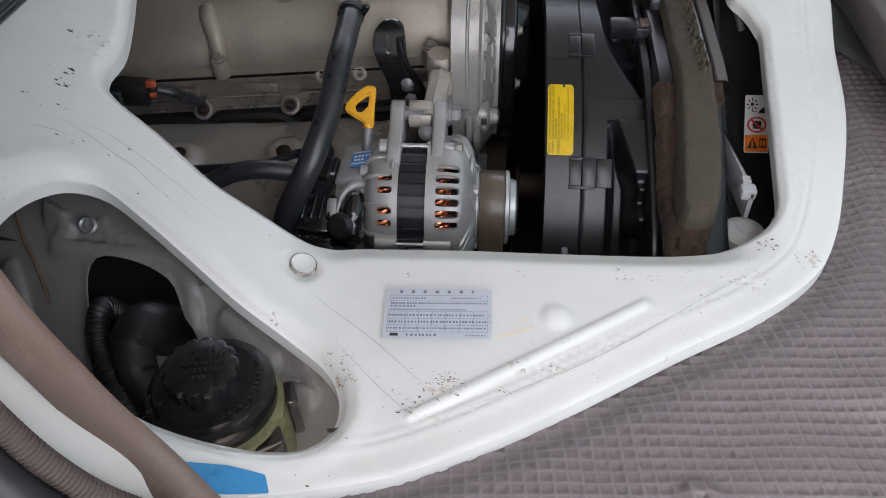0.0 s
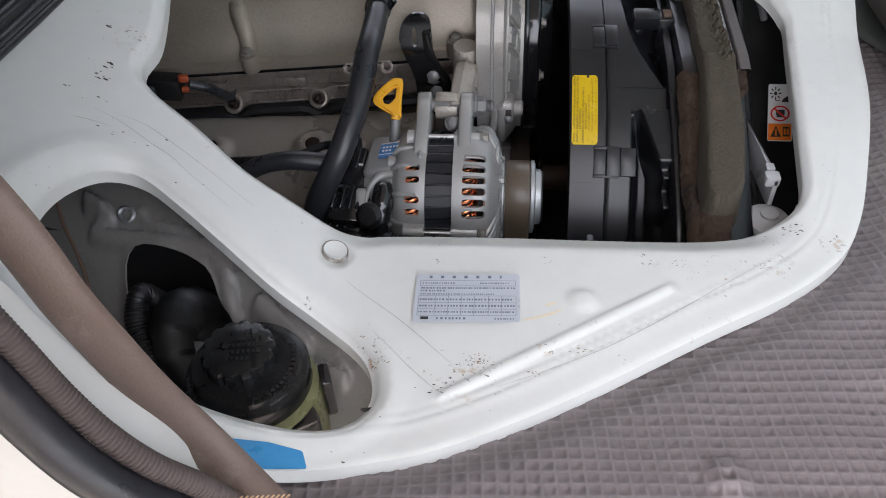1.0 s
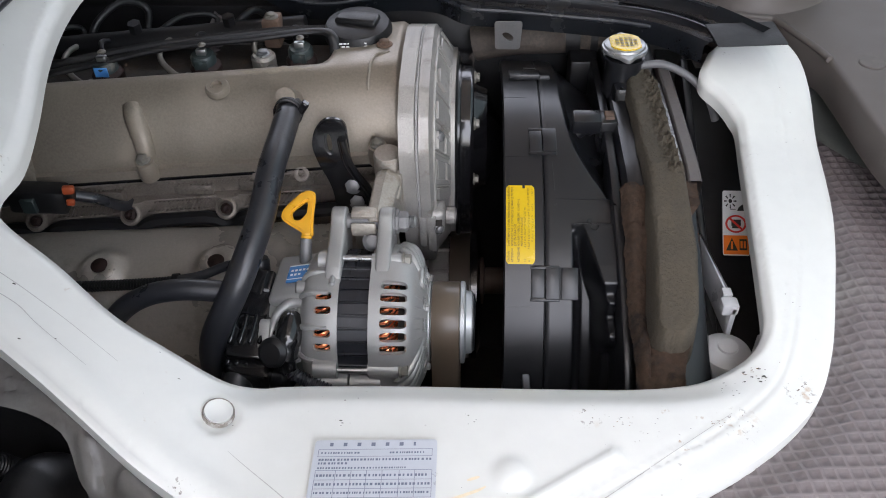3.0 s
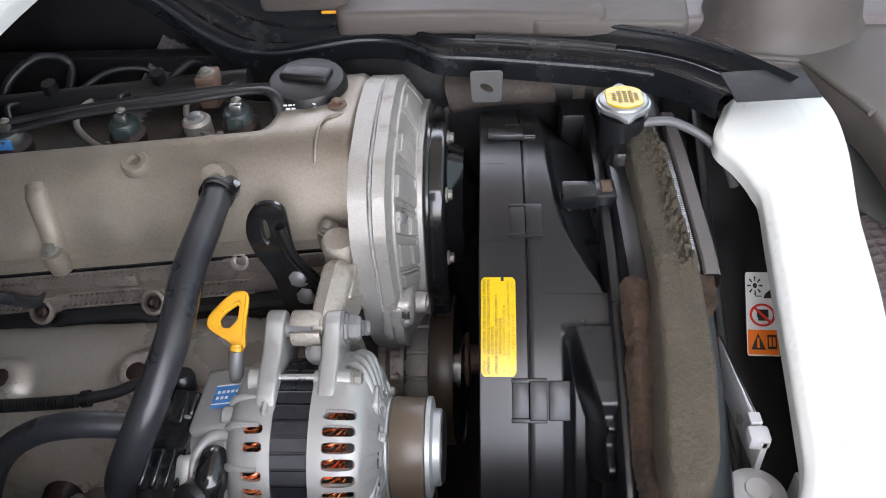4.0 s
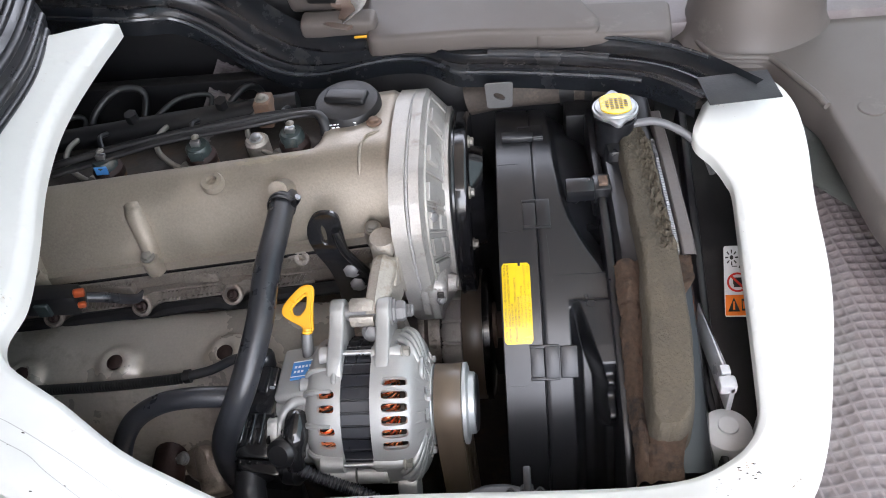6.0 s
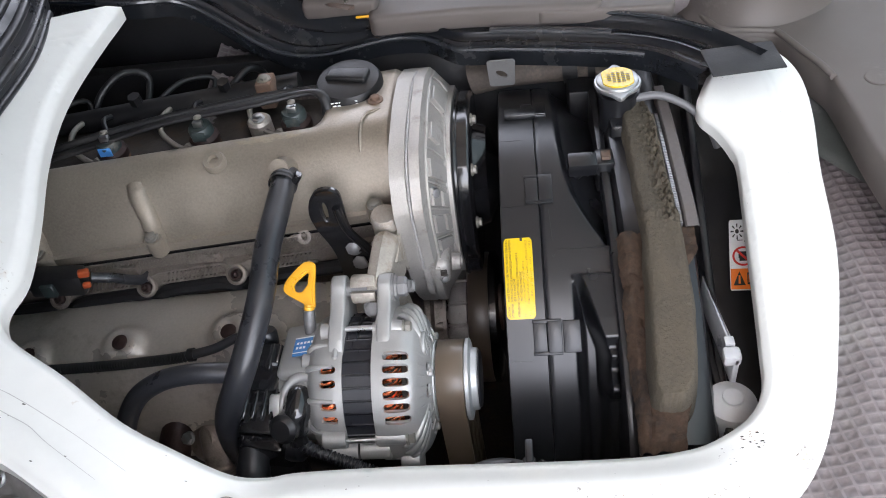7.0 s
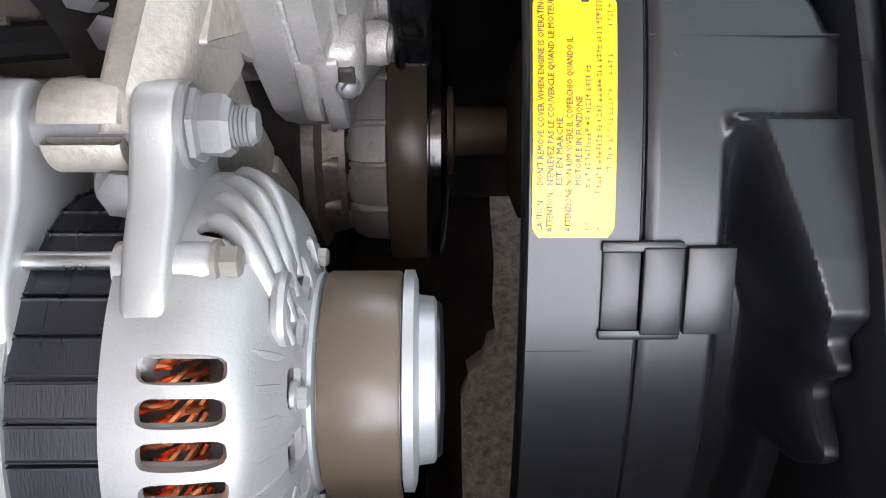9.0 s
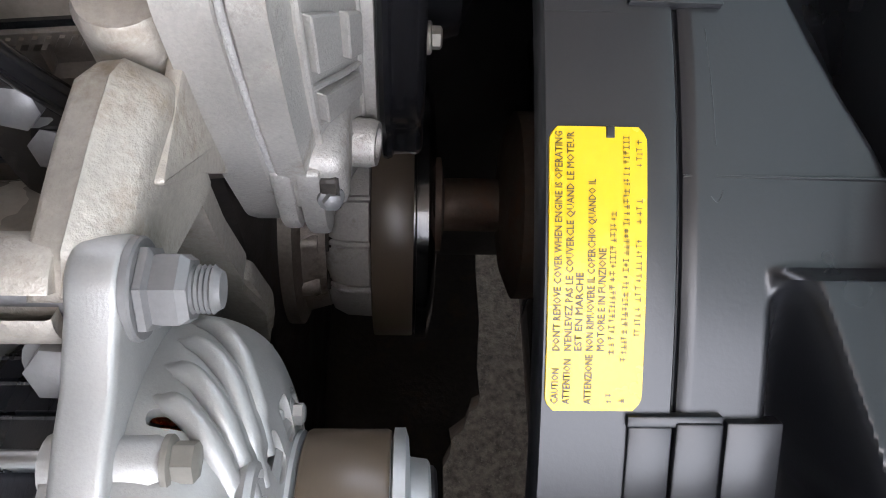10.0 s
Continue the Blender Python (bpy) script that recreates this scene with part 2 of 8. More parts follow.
def grid_faces(bm, rows, close_u=False, close_v=False):
    """Faces over rows of vertices."""
    nu, nv = len(rows), len(rows[0])
    for i in range(nu if close_u else nu - 1):
        for j in range(nv if close_v else nv - 1):
            q = [rows[i][j], rows[(i + 1) % nu][j], rows[(i + 1) % nu][(j + 1) % nv], rows[i][(j + 1) % nv]]
            try:
                bm.faces.new(q)
            except ValueError:
                pass


def frame_of(axis):
    z = Vector(axis).normalized()
    x = z.orthogonal().normalized() if abs(z.x) < 0.9 else Vector((0, 1, 0))
    x = (x - x.dot(z) * z).normalized()
    return x, z.cross(x), z


def lathe(profile, at, axis, segs=40, start=0.0, sweep=360.0):
    """Turns (radius, height) pairs round the axis through at."""
    bm = bmesh.new()
    x, y, z = frame_of(axis)
    at = Vector(at)
    full = sweep >= 359.9
    n = segs if full else segs + 1
    rows = []
    for k in range(n):
        a = radians(start + sweep * k / segs)
        d = math.cos(a) * x + math.sin(a) * y
        rows.append([bm.verts.new(at + r * d + h * z) for r, h in profile])
    grid_faces(bm, rows, close_u=full)
    if full:
        bmesh.ops.remove_doubles(bm, verts=bm.verts, dist=1e-6)
    return bm


def smooth_path(points, per=8, closed=False):
    """A Catmull-Rom curve through the points."""
    p = [Vector(q) for q in points]
    n = len(p)
    out = []
    for i in range(n if closed else n - 1):
        if closed:
            a, b, c, d = p[i - 1], p[i], p[(i + 1) % n], p[(i + 2) % n]
        else:
            a, b, c, d = p[max(i - 1, 0)], p[i], p[i + 1], p[min(i + 2, n - 1)]
        for k in range(per):
            t = k / per
            out.append(0.5 * ((2 * b) + (c - a) * t + (2 * a - 5 * b + 4 * c - d) * t * t + (3 * b - a - 3 * c + d) * t ** 3))
    if not closed:
        out.append(p[-1])
    return out


def tube(points, radius, per=8, segs=14, ribs=0.0, pitch=0.004, flat=1.0, up=None, caps=True, closed=False):
    """A hose or bar along a smooth line; ribs: depth of corrugation; flat: its height over its width."""
    pts = smooth_path(points, per, closed)
    if ribs:
        lengths = [0.0]
        for a, b in zip(pts, pts[1:]):
            lengths.append(lengths[-1] + (b - a).length)
        count = max(4, int(lengths[-1] / pitch) * 4)
        res, j = [], 0
        for k in range(count + 1):
            s = lengths[-1] * k / count
            while j < len(pts) - 2 and lengths[j + 1] < s:
                j += 1
            f = (s - lengths[j]) / max(1e-9, lengths[j + 1] - lengths[j])
            res.append(pts[j].lerp(pts[j + 1], min(max(f, 0), 1)))
        pts = res
    bm = bmesh.new()
    rows, side = [], None
    n = len(pts)
    for i, p in enumerate(pts):
        if closed:
            t = (pts[(i + 1) % n] - pts[i - 1]).normalized()
        else:
            t = (pts[min(i + 1, n - 1)] - pts[max(i - 1, 0)]).normalized()
        if up is not None:
            side = t.cross(Vector(up)).normalized()
        elif side is None:
            side = frame_of(t)[0]
        else:
            side = (side - side.dot(t) * t).normalized()
        v = side.cross(t)
        r = radius[min(int(i / n * len(radius)), len(radius) - 1)] if isinstance(radius, (list, tuple)) else radius
        if ribs:
            r = r + (ribs if i % 4 in (1, 2) else -ribs)
        rows.append([bm.verts.new(p + r * (math.cos(a) * side + flat * math.sin(a) * v))
                     for a in (2 * math.pi * k / segs for k in range(segs))])
    grid_faces(bm, rows, close_u=closed, close_v=True)
    if caps and not closed:
        bm.faces.new(rows[0]), bm.faces.new(rows[-1])
    return bm


def block(lo, hi, bevel=0.002, segs=2, turn=None):
    """A box between two corners with rounded edges; turn: a rotation about its middle."""
    bm = bmesh.new()
    lo, hi = Vector(lo), Vector(hi)
    bmesh.ops.create_cube(bm, size=1.0)
    mid, size = (lo + hi) / 2, hi - lo
    bmesh.ops.transform(bm, matrix=Matrix.Diagonal((*size, 1)), verts=bm.verts)
    if bevel:
        bmesh.ops.bevel(bm, geom=list(bm.edges), offset=bevel, segments=segs, affect="EDGES", profile=0.5)
    bmesh.ops.transform(bm, matrix=Matrix.Translation(mid) @ (turn or Matrix()), verts=bm.verts)
    return bm


def plate(outline, along, a, b, bevel=0.0015, segs=2):
    """Extrudes a 2D outline along x, y or z from a to b; the other two axes follow in the order yz, xz, xy."""
    bm = bmesh.new()

    def at(u, v, w):
        return {"x": (w, u, v), "y": (u, w, v), "z": (u, v, w)}[along]

    low = [bm.verts.new(at(u, v, a)) for u, v in outline]
    high = [bm.verts.new(at(u, v, b)) for u, v in outline]
    f1, f2 = bm.faces.new(low), bm.faces.new(high)
    n = len(low)
    for i in range(n):
        bm.faces.new((low[i], low[(i + 1) % n], high[(i + 1) % n], high[i]))
    bmesh.ops.recalc_face_normals(bm, faces=bm.faces)
    if bevel:
        bmesh.ops.bevel(bm, geom=list(f1.edges) + list(f2.edges), offset=bevel, segments=segs, affect="EDGES", profile=0.5)
    return bm


def round_outline(points, r, n=4):
    """Rounds the corners of a closed 2D outline by radius r."""
    out = []
    p = [Vector(q) for q in points]
    for i, c in enumerate(p):
        a, b = p[i - 1], p[(i + 1) % len(p)]
        da, db = (a - c), (b - c)
        k = min(r, da.length * 0.45, db.length * 0.45)
        s, e = c + da.normalized() * k, c + db.normalized() * k
        for j in range(n + 1):
            t = j / n
            out.append(tuple((1 - t) ** 2 * s + 2 * t * (1 - t) * c + t * t * e))
    return out


def crosses(poly, x, y):
    """Whether a 2D point lies inside a closed outline."""
    q = np.asarray(poly)
    x1, y1, x2, y2 = q[:, 0], q[:, 1], np.roll(q[:, 0], -1), np.roll(q[:, 1], -1)
    hit = ((y1 > y) != (y2 > y)) & (x < (x2 - x1) * (y - y1) / np.where(y2 == y1, 1e-12, y2 - y1) + x1)
    return hit.sum() % 2 == 1


def pierced(outline, holes, lift, gap=0.0, clear=0.5):
    """A sheet of triangles inside the outline but outside its holes; lift gives each 2D point its place."""
    loops = [list(outline)] + [list(h) for h in holes]
    pts, edges = [], []
    for loop in loops:
        k0, n = len(pts), len(loop)
        pts += [Vector(p[:2]) for p in loop]
        edges += [(k0 + k, k0 + (k + 1) % n) for k in range(n)]

    def within(x, y):
        return crosses(loops[0], x, y) and not any(crosses(h, x, y) for h in loops[1:])

    if gap:
        xs, ys = [p[0] for p in outline], [p[1] for p in outline]
        for j in range(int((max(ys) - min(ys)) / gap) + 1):
            for i in range(int((max(xs) - min(xs)) / gap) + 1):
                x, y = min(xs) + gap * (i + 0.5 * (j % 2)), min(ys) + gap * j
                if within(x, y) and all(to_line(x, y, lp + lp[:1]) > gap * clear for lp in loops):
                    pts.append(Vector((x, y)))
    vs, _, fs, *_ = delaunay_2d_cdt(pts, edges, [], 0, 1e-6)
    bm = bmesh.new()
    verts = [bm.verts.new(lift(v.x, v.y)) for v in vs]
    for f in fs:
        c = sum((vs[k] for k in f), Vector((0, 0))) / len(f)
        if within(c.x, c.y):
            bm.faces.new([verts[k] for k in f])
    for v in [v for v in bm.verts if not v.link_faces]:
        bm.verts.remove(v)
    bmesh.ops.recalc_face_normals(bm, faces=bm.faces)
    return bm


def thick(bm, t):
    bmesh.ops.solidify(bm, geom=list(bm.faces), thickness=t)
    return bm


def to_line(px, py, line):
    """How far a point lies from a line of 2D points."""
    q = np.asarray(line)
    a, b = q[:-1], q[1:]
    d = b - a
    t = np.clip(((np.array((px, py)) - a) * d).sum(1) / np.maximum((d * d).sum(1), 1e-12), 0, 1)
    return float(np.sqrt((((a + d * t[:, None]) - (px, py)) ** 2).sum(1).min()))


def oval(cx, cy, rx, ry, n=16, turn=0.0):
    c, s = math.cos(radians(turn)), math.sin(radians(turn))
    out = []
    for k in range(n):
        a = 2 * math.pi * k / n
        u, v = rx * math.cos(a), ry * math.sin(a)
        out.append((cx + u * c - v * s, cy + u * s + v * c))
    return out


def hexbolt(at, axis, across=0.010, height=0.006, washer=0.0075, stud=0.0):
    """A hexagon head on its flange, with a stud end if asked."""
    r = across / math.sqrt(3)
    bm = lathe([(0, 0), (washer, 0), (washer, 0.0014), (washer - 0.0008, 0.002), (0, 0.002)], at, axis, 20)
    add(bm, lathe([(0, 0.002), (r, 0.002), (r, height - 0.0008), (r - 0.0012, height), (0, height)], at, axis, 6))
    if stud:
        prof = [(0, height)]
        h, k = height, 0
        while h < height + stud:
            prof.append((across * (0.36 if k % 2 else 0.31), h))
            h += 0.0009
            k += 1
        prof += [(across * 0.24, h), (0, h)]
        add(bm, lathe(prof, at, axis, 16))
    return bm


def soft(v, k=0.02):
    return (v + math.sqrt(v * v + k * k)) / 2


def step(a, b, v):
    t = min(max((v - a) / (b - a), 0.0), 1.0)
    return t * t * (3 - 2 * t)


def wavy(x, y, z, scale):
    return noise.noise(Vector((x, y, z)) * scale)


def bars(cells, origin, right, up, normal, material, parent, name="print", lift=0.0003):
    """Plain printed bars: cells of (x, y, width, height) in the label's own plane."""
    bm = bmesh.new()
    r, u, n = (Vector(v).normalized() for v in (right, up, normal))
    o = Vector(origin) + n * lift
    for x, y, w, h in cells:
        bm.faces.new([bm.verts.new(o + r * a + u * b) for a, b in ((x, y), (x + w, y), (x + w, y + h), (x, y + h))])
    return part(name, bm, material, parent, smooth=False)


# ---- the seat platform, floor mat, ground and cab ----


def platform_height(x, y):
    return 0.955 + 0.55 * soft(-x - 0.005) + 0.13 * soft(y - 0.6) + 0.12 * soft(0.42 - y) + 0.022 * step(0.84, 0.96, y) * step(0.1, 0.3, x)


INNER = [(-0.205, 1.048), (-0.217, 0.918), (-0.213, 0.835), (-0.198, 0.756), (-0.191, 0.705), (-0.194, 0.670), (-0.181, 0.649),
         (-0.142, 0.630), (-0.100, 0.606), (-0.062, 0.594), (-0.028, 0.588), (-0.004, 0.593), (0.022, 0.600), (0.100, 0.603),
         (0.190, 0.603), (0.268, 0.604), (0.307, 0.608), (0.336, 0.615), (0.359, 0.628), (0.373, 0.652), (0.379, 0.690),
         (0.390, 0.785), (0.399, 0.870), (0.395, 0.893), (0.385, 0.912), (0.3735, 0.926), (0.371, 0.938), (0.376, 0.951), (0.386, 0.972)]
OUTER = [(0.430, 1.010), (0.455, 1.000), (0.469, 0.970), (0.472, 0.920), (0.468, 0.870), (0.456, 0.766), (0.431, 0.672), (0.411, 0.615), (0.386, 0.574),
         (0.338, 0.533), (0.268, 0.491), (0.184, 0.438), (0.124, 0.403), (0.072, 0.377), (0.036, 0.366), (0.003, 0.357),
         (-0.030, 0.347), (-0.062, 0.338), (-0.087, 0.331), (-0.150, 0.372), (-0.235, 0.430), (-0.330, 0.500), (-0.352, 0.600), (-0.355, 0.720),
         (-0.350, 0.850), (-0.318, 0.938), (-0.258, 0.984), (-0.234, 1.012), (-0.214, 1.036)]
RIM = [(-0.212, 0.490), (-0.207, 0.525), (-0.190, 0.552), (-0.165, 0.559), (-0.135, 0.546), (-0.100, 0.526), (-0.060, 0.502),
       (-0.022, 0.484), (0.005, 0.467), (0.021, 0.446), (0.025, 0.420), (0.013, 0.400), (-0.012, 0.390), (-0.045, 0.384),
       (-0.078, 0.384), (-0.105, 0.391), (-0.140, 0.405), (-0.175, 0.423), (-0.202, 0.455)]


def curve2(points, per, closed):
    return [(p.x, p.y) for p in smooth_path([(x, y, 0) for x, y in points], per, closed)]


inner_line, outer_line, rim_line = curve2(INNER, 5, False), curve2(OUTER, 5, False), curve2(RIM, 6, True)
LONG_RIB = ((0.076, 0.423), (0.246, 0.534))


def platform_relief(x, y):
    """Pressed ribs, dimples and rolled edges of the sheet."""
    d = to_line(x, y, LONG_RIB)
    z = 0.0026 * (1 - step(0.0008, 0.0068, d))
    z += 0.004 * (1 - step(0.006, 0.014, math.hypot(x - 0.178, y - 0.517)))
    z -= 0.0040 * (1 - step(0.0125, 0.0150, math.hypot(x + 0.021, y - 0.551))) - 0.0 * step(0.009, 0.012, math.hypot(x + 0.021, y - 0.551)) * (1 - step(0.012, 0.016, math.hypot(x + 0.021, y - 0.551)))
    e = to_line(x, y, outer_line)
    z += 0.0007 * step(0.0185, 0.0250, e) * (1 if y > 0.36 else 0.4) - 0.0012 * (1 - step(0.0, 0.004, e))
    z -= 0.0011 * (1 - step(0.0, 0.0018, abs(e - 0.0362))) * step(0.35, 0.40, y) * (0.5 + 0.5 * step(-0.3, 0.2, wavy(x, y, 0, 6)))
    z -= 0.0007 * (1 - step(0.0, 0.0014, abs(e - 0.0285))) * step(0.37, 0.42, y)
    i = to_line(x, y, inner_line)
    z -= 0.006 * (1 - step(0.0, 0.0065, i)) + 0.0145 * (1 - step(0.0, 0.034, i)) * step(-0.075, 0.02, x) * (1 - step(0.31, 0.375, x)) * (1 - step(0.64, 0.70, y))
    r = to_line(x, y, rim_line + rim_line[:1])
    z -= 0.009 * (1 - step(0.0, 0.0090, r)) - 0.0020 * step(0.0105, 0.0130, r) * (1 - step(0.018, 0.03, r))
    return z


def build_platform():
    border = inner_line + outer_line
    border = [p for k, p in enumerate(border) if math.dist(p, border[k - 1]) > 0.0015]
    rim = [p for k, p in enumerate(rim_line) if math.dist(p, rim_line[k - 1]) > 0.0015]
    pts = [Vector(p) for p in border] + [Vector(p) for p in rim]
    nb, nr = len(border), len(rim)
    edges = [(k, (k + 1) % nb) for k in range(nb)] + [(nb + k, nb + (k + 1) % nr) for k in range(nr)]

    def inside(x, y):
        return crosses(border, x, y) and not crosses(rim, x, y)

    gap = 0.0042
    crease = []

    def beside(line, distances, toward):
        for d in distances:
            for k in range(1, len(line) - 1):
                a, b = Vector(line[k - 1]), Vector(line[k + 1])
                n = (b - a).normalized()
                p = Vector(line[k]) + Vector((n.y, -n.x)) * d * toward
                if inside(p.x, p.y) and abs(to_line(p.x, p.y, line) - d) < 0.0004 and all((p - q).length > 0.0014 for q in crease[-40:]):
                    crease.append(p)

    fine_out = curve2(OUTER, 12, False)
    beside(fine_out, (0.0025, 0.0050, 0.0195, 0.0215, 0.0236, 0.0270, 0.0285, 0.0300, 0.0335, 0.0350, 0.0362, 0.0375, 0.0390), -1 if not inside(0.3, 0.533) else 1)
    beside(curve2(INNER, 12, False), (0.0020, 0.0045, 0.0070, 0.0085, 0.013, 0.019), -1)
    beside(curve2(RIM, 10, True), (0.0020, 0.0045, 0.0075, 0.0105, 0.0130), 1)
    beside(curve2(INNER, 12, False), (0.0020, 0.0045, 0.0070, 0.0085, 0.013, 0.019), 1)
    beside(curve2(RIM, 10, True), (0.0020, 0.0045, 0.0075, 0.0105, 0.0130), -1)
    beside(fine_out, (0.0025, 0.0050, 0.0195, 0.0215, 0.0236, 0.0270, 0.0285, 0.0300, 0.0335, 0.0350, 0.0362, 0.0375, 0.0390), 1)
    beside(fine_out, (0.0025, 0.0050, 0.0195, 0.0215, 0.0236, 0.0270, 0.0285, 0.0300, 0.0335, 0.0350, 0.0362, 0.0375, 0.0390), -1)
    rib_line = [(LONG_RIB[0][0] + (LONG_RIB[1][0] - LONG_RIB[0][0]) * k / 70, LONG_RIB[0][1] + (LONG_RIB[1][1] - LONG_RIB[0][1]) * k / 70) for k in range(71)]
    for side in (1, -1):
        beside(rib_line, (0.0015, 0.0035, 0.0052, 0.0068, 0.0085, 0.0105), side)
    cells = defaultdict(list)
    kept = []
    for p in crease:
        key = (int(p.x // 0.004), int(p.y // 0.004))
        near = [q for i in (-1, 0, 1) for j in (-1, 0, 1) for q in cells[key[0] + i, key[1] + j]]
        if all((p - q).length > 0.0013 for q in near):
            cells[key].append(p)
            kept.append(p)
    pts += kept
    for i in range(int(0.86 / gap)):
        for j in range(int(0.75 / gap)):
            x = -0.36 + gap * (i + 0.5 * (j % 2))
            y = 0.32 + gap * j
            near = [q for a in (-1, 0, 1) for b in (-1, 0, 1) for q in cells[int(x // 0.004) + a, int(y // 0.004) + b]]
            if all(math.dist(q, (x, y)) > 0.0021 for q in near) and inside(x, y) and to_line(x, y, border + border[:1]) > 0.0022 and to_line(x, y, rim + rim[:1]) > 0.0022:
                pts.append(Vector((x, y)))
    vs, _, fs, *_ = delaunay_2d_cdt(pts, edges, [], 0, 1e-6)
    bm = bmesh.new()
    verts = [bm.verts.new((v.x, v.y, platform_height(v.x, v.y) + platform_relief(v.x, v.y))) for v in vs]
    for f in fs:
        c = sum((vs[k] for k in f), Vector((0, 0))) / len(f)
        if inside(c.x, c.y):
            bm.faces.new([verts[k] for k in f])
    for v in [v for v in bm.verts if not v.link_faces]:
        bm.verts.remove(v)
    # turned-down flange along every edge
    for depth, slip in ((0.004, 0.0012), (0.010, 0.0)):
        loose = [e for e in bm.edges if len(e.link_faces) == 1]
        got = bmesh.ops.extrude_edge_only(bm, edges=loose)
        for v in (g for g in got["geom"] if isinstance(g, bmesh.types.BMVert)):
            v.co.z -= depth
    return bm


def paint_with_scuffs():
    """White body paint with specks, fine scratches and rusty chips along the ribs."""
    m = WHITE_PAINT.copy()
    m.name = "scuffed_white_paint"
    n, link = m.node_tree.nodes, m.node_tree.links.new
    b = n["Principled BSDF"]
    geo = n.new("ShaderNodeNewGeometry")

    def spots(scale, low, high, gate_scale, gate_low, gate_high, offset):
        mp = n.new("ShaderNodeMapping")
        mp.inputs["Location"].default_value = offset
        link(geo.outputs["Position"], mp.inputs["Vector"])
        t, g = n.new("ShaderNodeTexNoise"), n.new("ShaderNodeTexNoise")
        t.inputs["Scale"].default_value, t.inputs["Detail"].default_value = scale, 6
        g.inputs["Scale"].default_value, g.inputs["Detail"].default_value = gate_scale, 2
        link(mp.outputs[0], t.inputs["Vector"]), link(mp.outputs[0], g.inputs["Vector"])
        a, c = n.new("ShaderNodeMapRange"), n.new("ShaderNodeMapRange")
        a.inputs["From Min"].default_value, a.inputs["From Max"].default_value = low, high
        c.inputs["From Min"].default_value, c.inputs["From Max"].default_value = gate_low, gate_high
        link(t.outputs["Fac"], a.inputs["Value"]), link(g.outputs["Fac"], c.inputs["Value"])
        mul = n.new("ShaderNodeMath")
        mul.operation = "MULTIPLY"
        link(a.outputs[0], mul.inputs[0]), link(c.outputs[0], mul.inputs[1])
        return mul.outputs[0]

    def lay(over, colour):
        mix = n.new("ShaderNodeMix")
        mix.data_type = "RGBA"
        old = b.inputs["Base Color"].links[0].from_socket
        link(over, mix.inputs["Factor"]), link(old, mix.inputs["A"])
        mix.inputs["B"].default_value = (*colour, 1)
        link(mix.outputs["Result"], b.inputs["Base Color"])

    lay(spots(260, 0.68, 0.72, 16, 0.62, 0.70, (0, 0, 0)), (0.16, 0.14, 0.12))
    lay(spots(150, 0.66, 0.72, 11, 0.60, 0.70, (3, 1, 2)), (0.32, 0.19, 0.09))
    lay(spots(420, 0.73, 0.76, 5, 0.52, 0.60, (7, 4, 1)), (0.14, 0.13, 0.12))
    # rusty specks and dirt gathered at chipped places
    worn = None
    for cx, cy, rad in ((0.088, 0.436, 0.022), (0.103, 0.447, 0.016), (0.150, 0.470, 0.010), (0.335, 0.560, 0.016), (0.232, 0.5645, 0.012), (0.385, 0.590, 0.016), (-0.205, 0.690, 0.018), (0.022, 0.452, 0.016), (-0.030, 0.490, 0.012)):
        dist, fall = n.new("ShaderNodeVectorMath"), n.new("ShaderNodeMapRange")
        dist.operation = "DISTANCE"
        dist.inputs[1].default_value = (cx, cy, platform_height(cx, cy))
        link(geo.outputs["Position"], dist.inputs[0]), link(dist.outputs["Value"], fall.inputs["Value"])
        fall.inputs["From Min"].default_value, fall.inputs["From Max"].default_value = rad, rad * 0.3
        if worn is None:
            worn = fall.outputs[0]
        else:
            top = n.new("ShaderNodeMath")
            top.operation = "MAXIMUM"
            link(worn, top.inputs[0]), link(fall.outputs[0], top.inputs[1])
            worn = top.outputs[0]
    for scale, low, high, colour, offset in ((330, 0.60, 0.65, (0.10, 0.075, 0.055), (1, 2, 3)), (120, 0.56, 0.70, (0.42, 0.29, 0.17), (4, 1, 5))):
        both = n.new("ShaderNodeMath")
        both.operation = "MULTIPLY"
        link(spots(scale, low, high, 40, 0.40, 0.50, offset), both.inputs[0]), link(worn, both.inputs[1])
        lay(both.outputs[0], colour)
    return m


SCUFFED = paint_with_scuffs()
platform = whole("seat_platform", build_platform(), SCUFFED,
                 "white painted steel seat platform with a large engine opening and scuffed edges", "body panel", "structure", angle=60)


# sloping inner sheet under the small opening, with pressed ribs and a D-shaped opening
SHEET_RIBS = [([(-0.240, 0.591), (-0.221, 0.581), (-0.233, 0.573), (-0.217, 0.568), (-0.153, 0.557), (-0.122, 0.550), (-0.115, 0.542), (-0.109, 0.533), (-0.101, 0.510)], 0.0085),
              ([(-0.078, 0.513), (-0.040, 0.486)], 0.0105), ([(-0.036, 0.472), (-0.007, 0.465)], 0.0085), ([(-0.112, 0.535), (-0.085, 0.5315), (-0.050, 0.512), (-0.0155, 0.4865), (-0.009, 0.473)], 0.0045),
              ([(-0.275, 0.560), (-0.245, 0.500)], 0.012), ([(-0.193, 0.583), (-0.183, 0.573), (-0.137, 0.563), (-0.118, 0.552)], 0.0045), ([(-0.240, 0.5945), (-0.226, 0.588)], 0.007)]
SHEET_HOLE = [(-0.200, 0.556), (-0.164, 0.554), (-0.128, 0.541), (-0.112, 0.517), (-0.098, 0.498), (-0.108, 0.470), (-0.150, 0.455), (-0.185, 0.470), (-0.197, 0.520)]


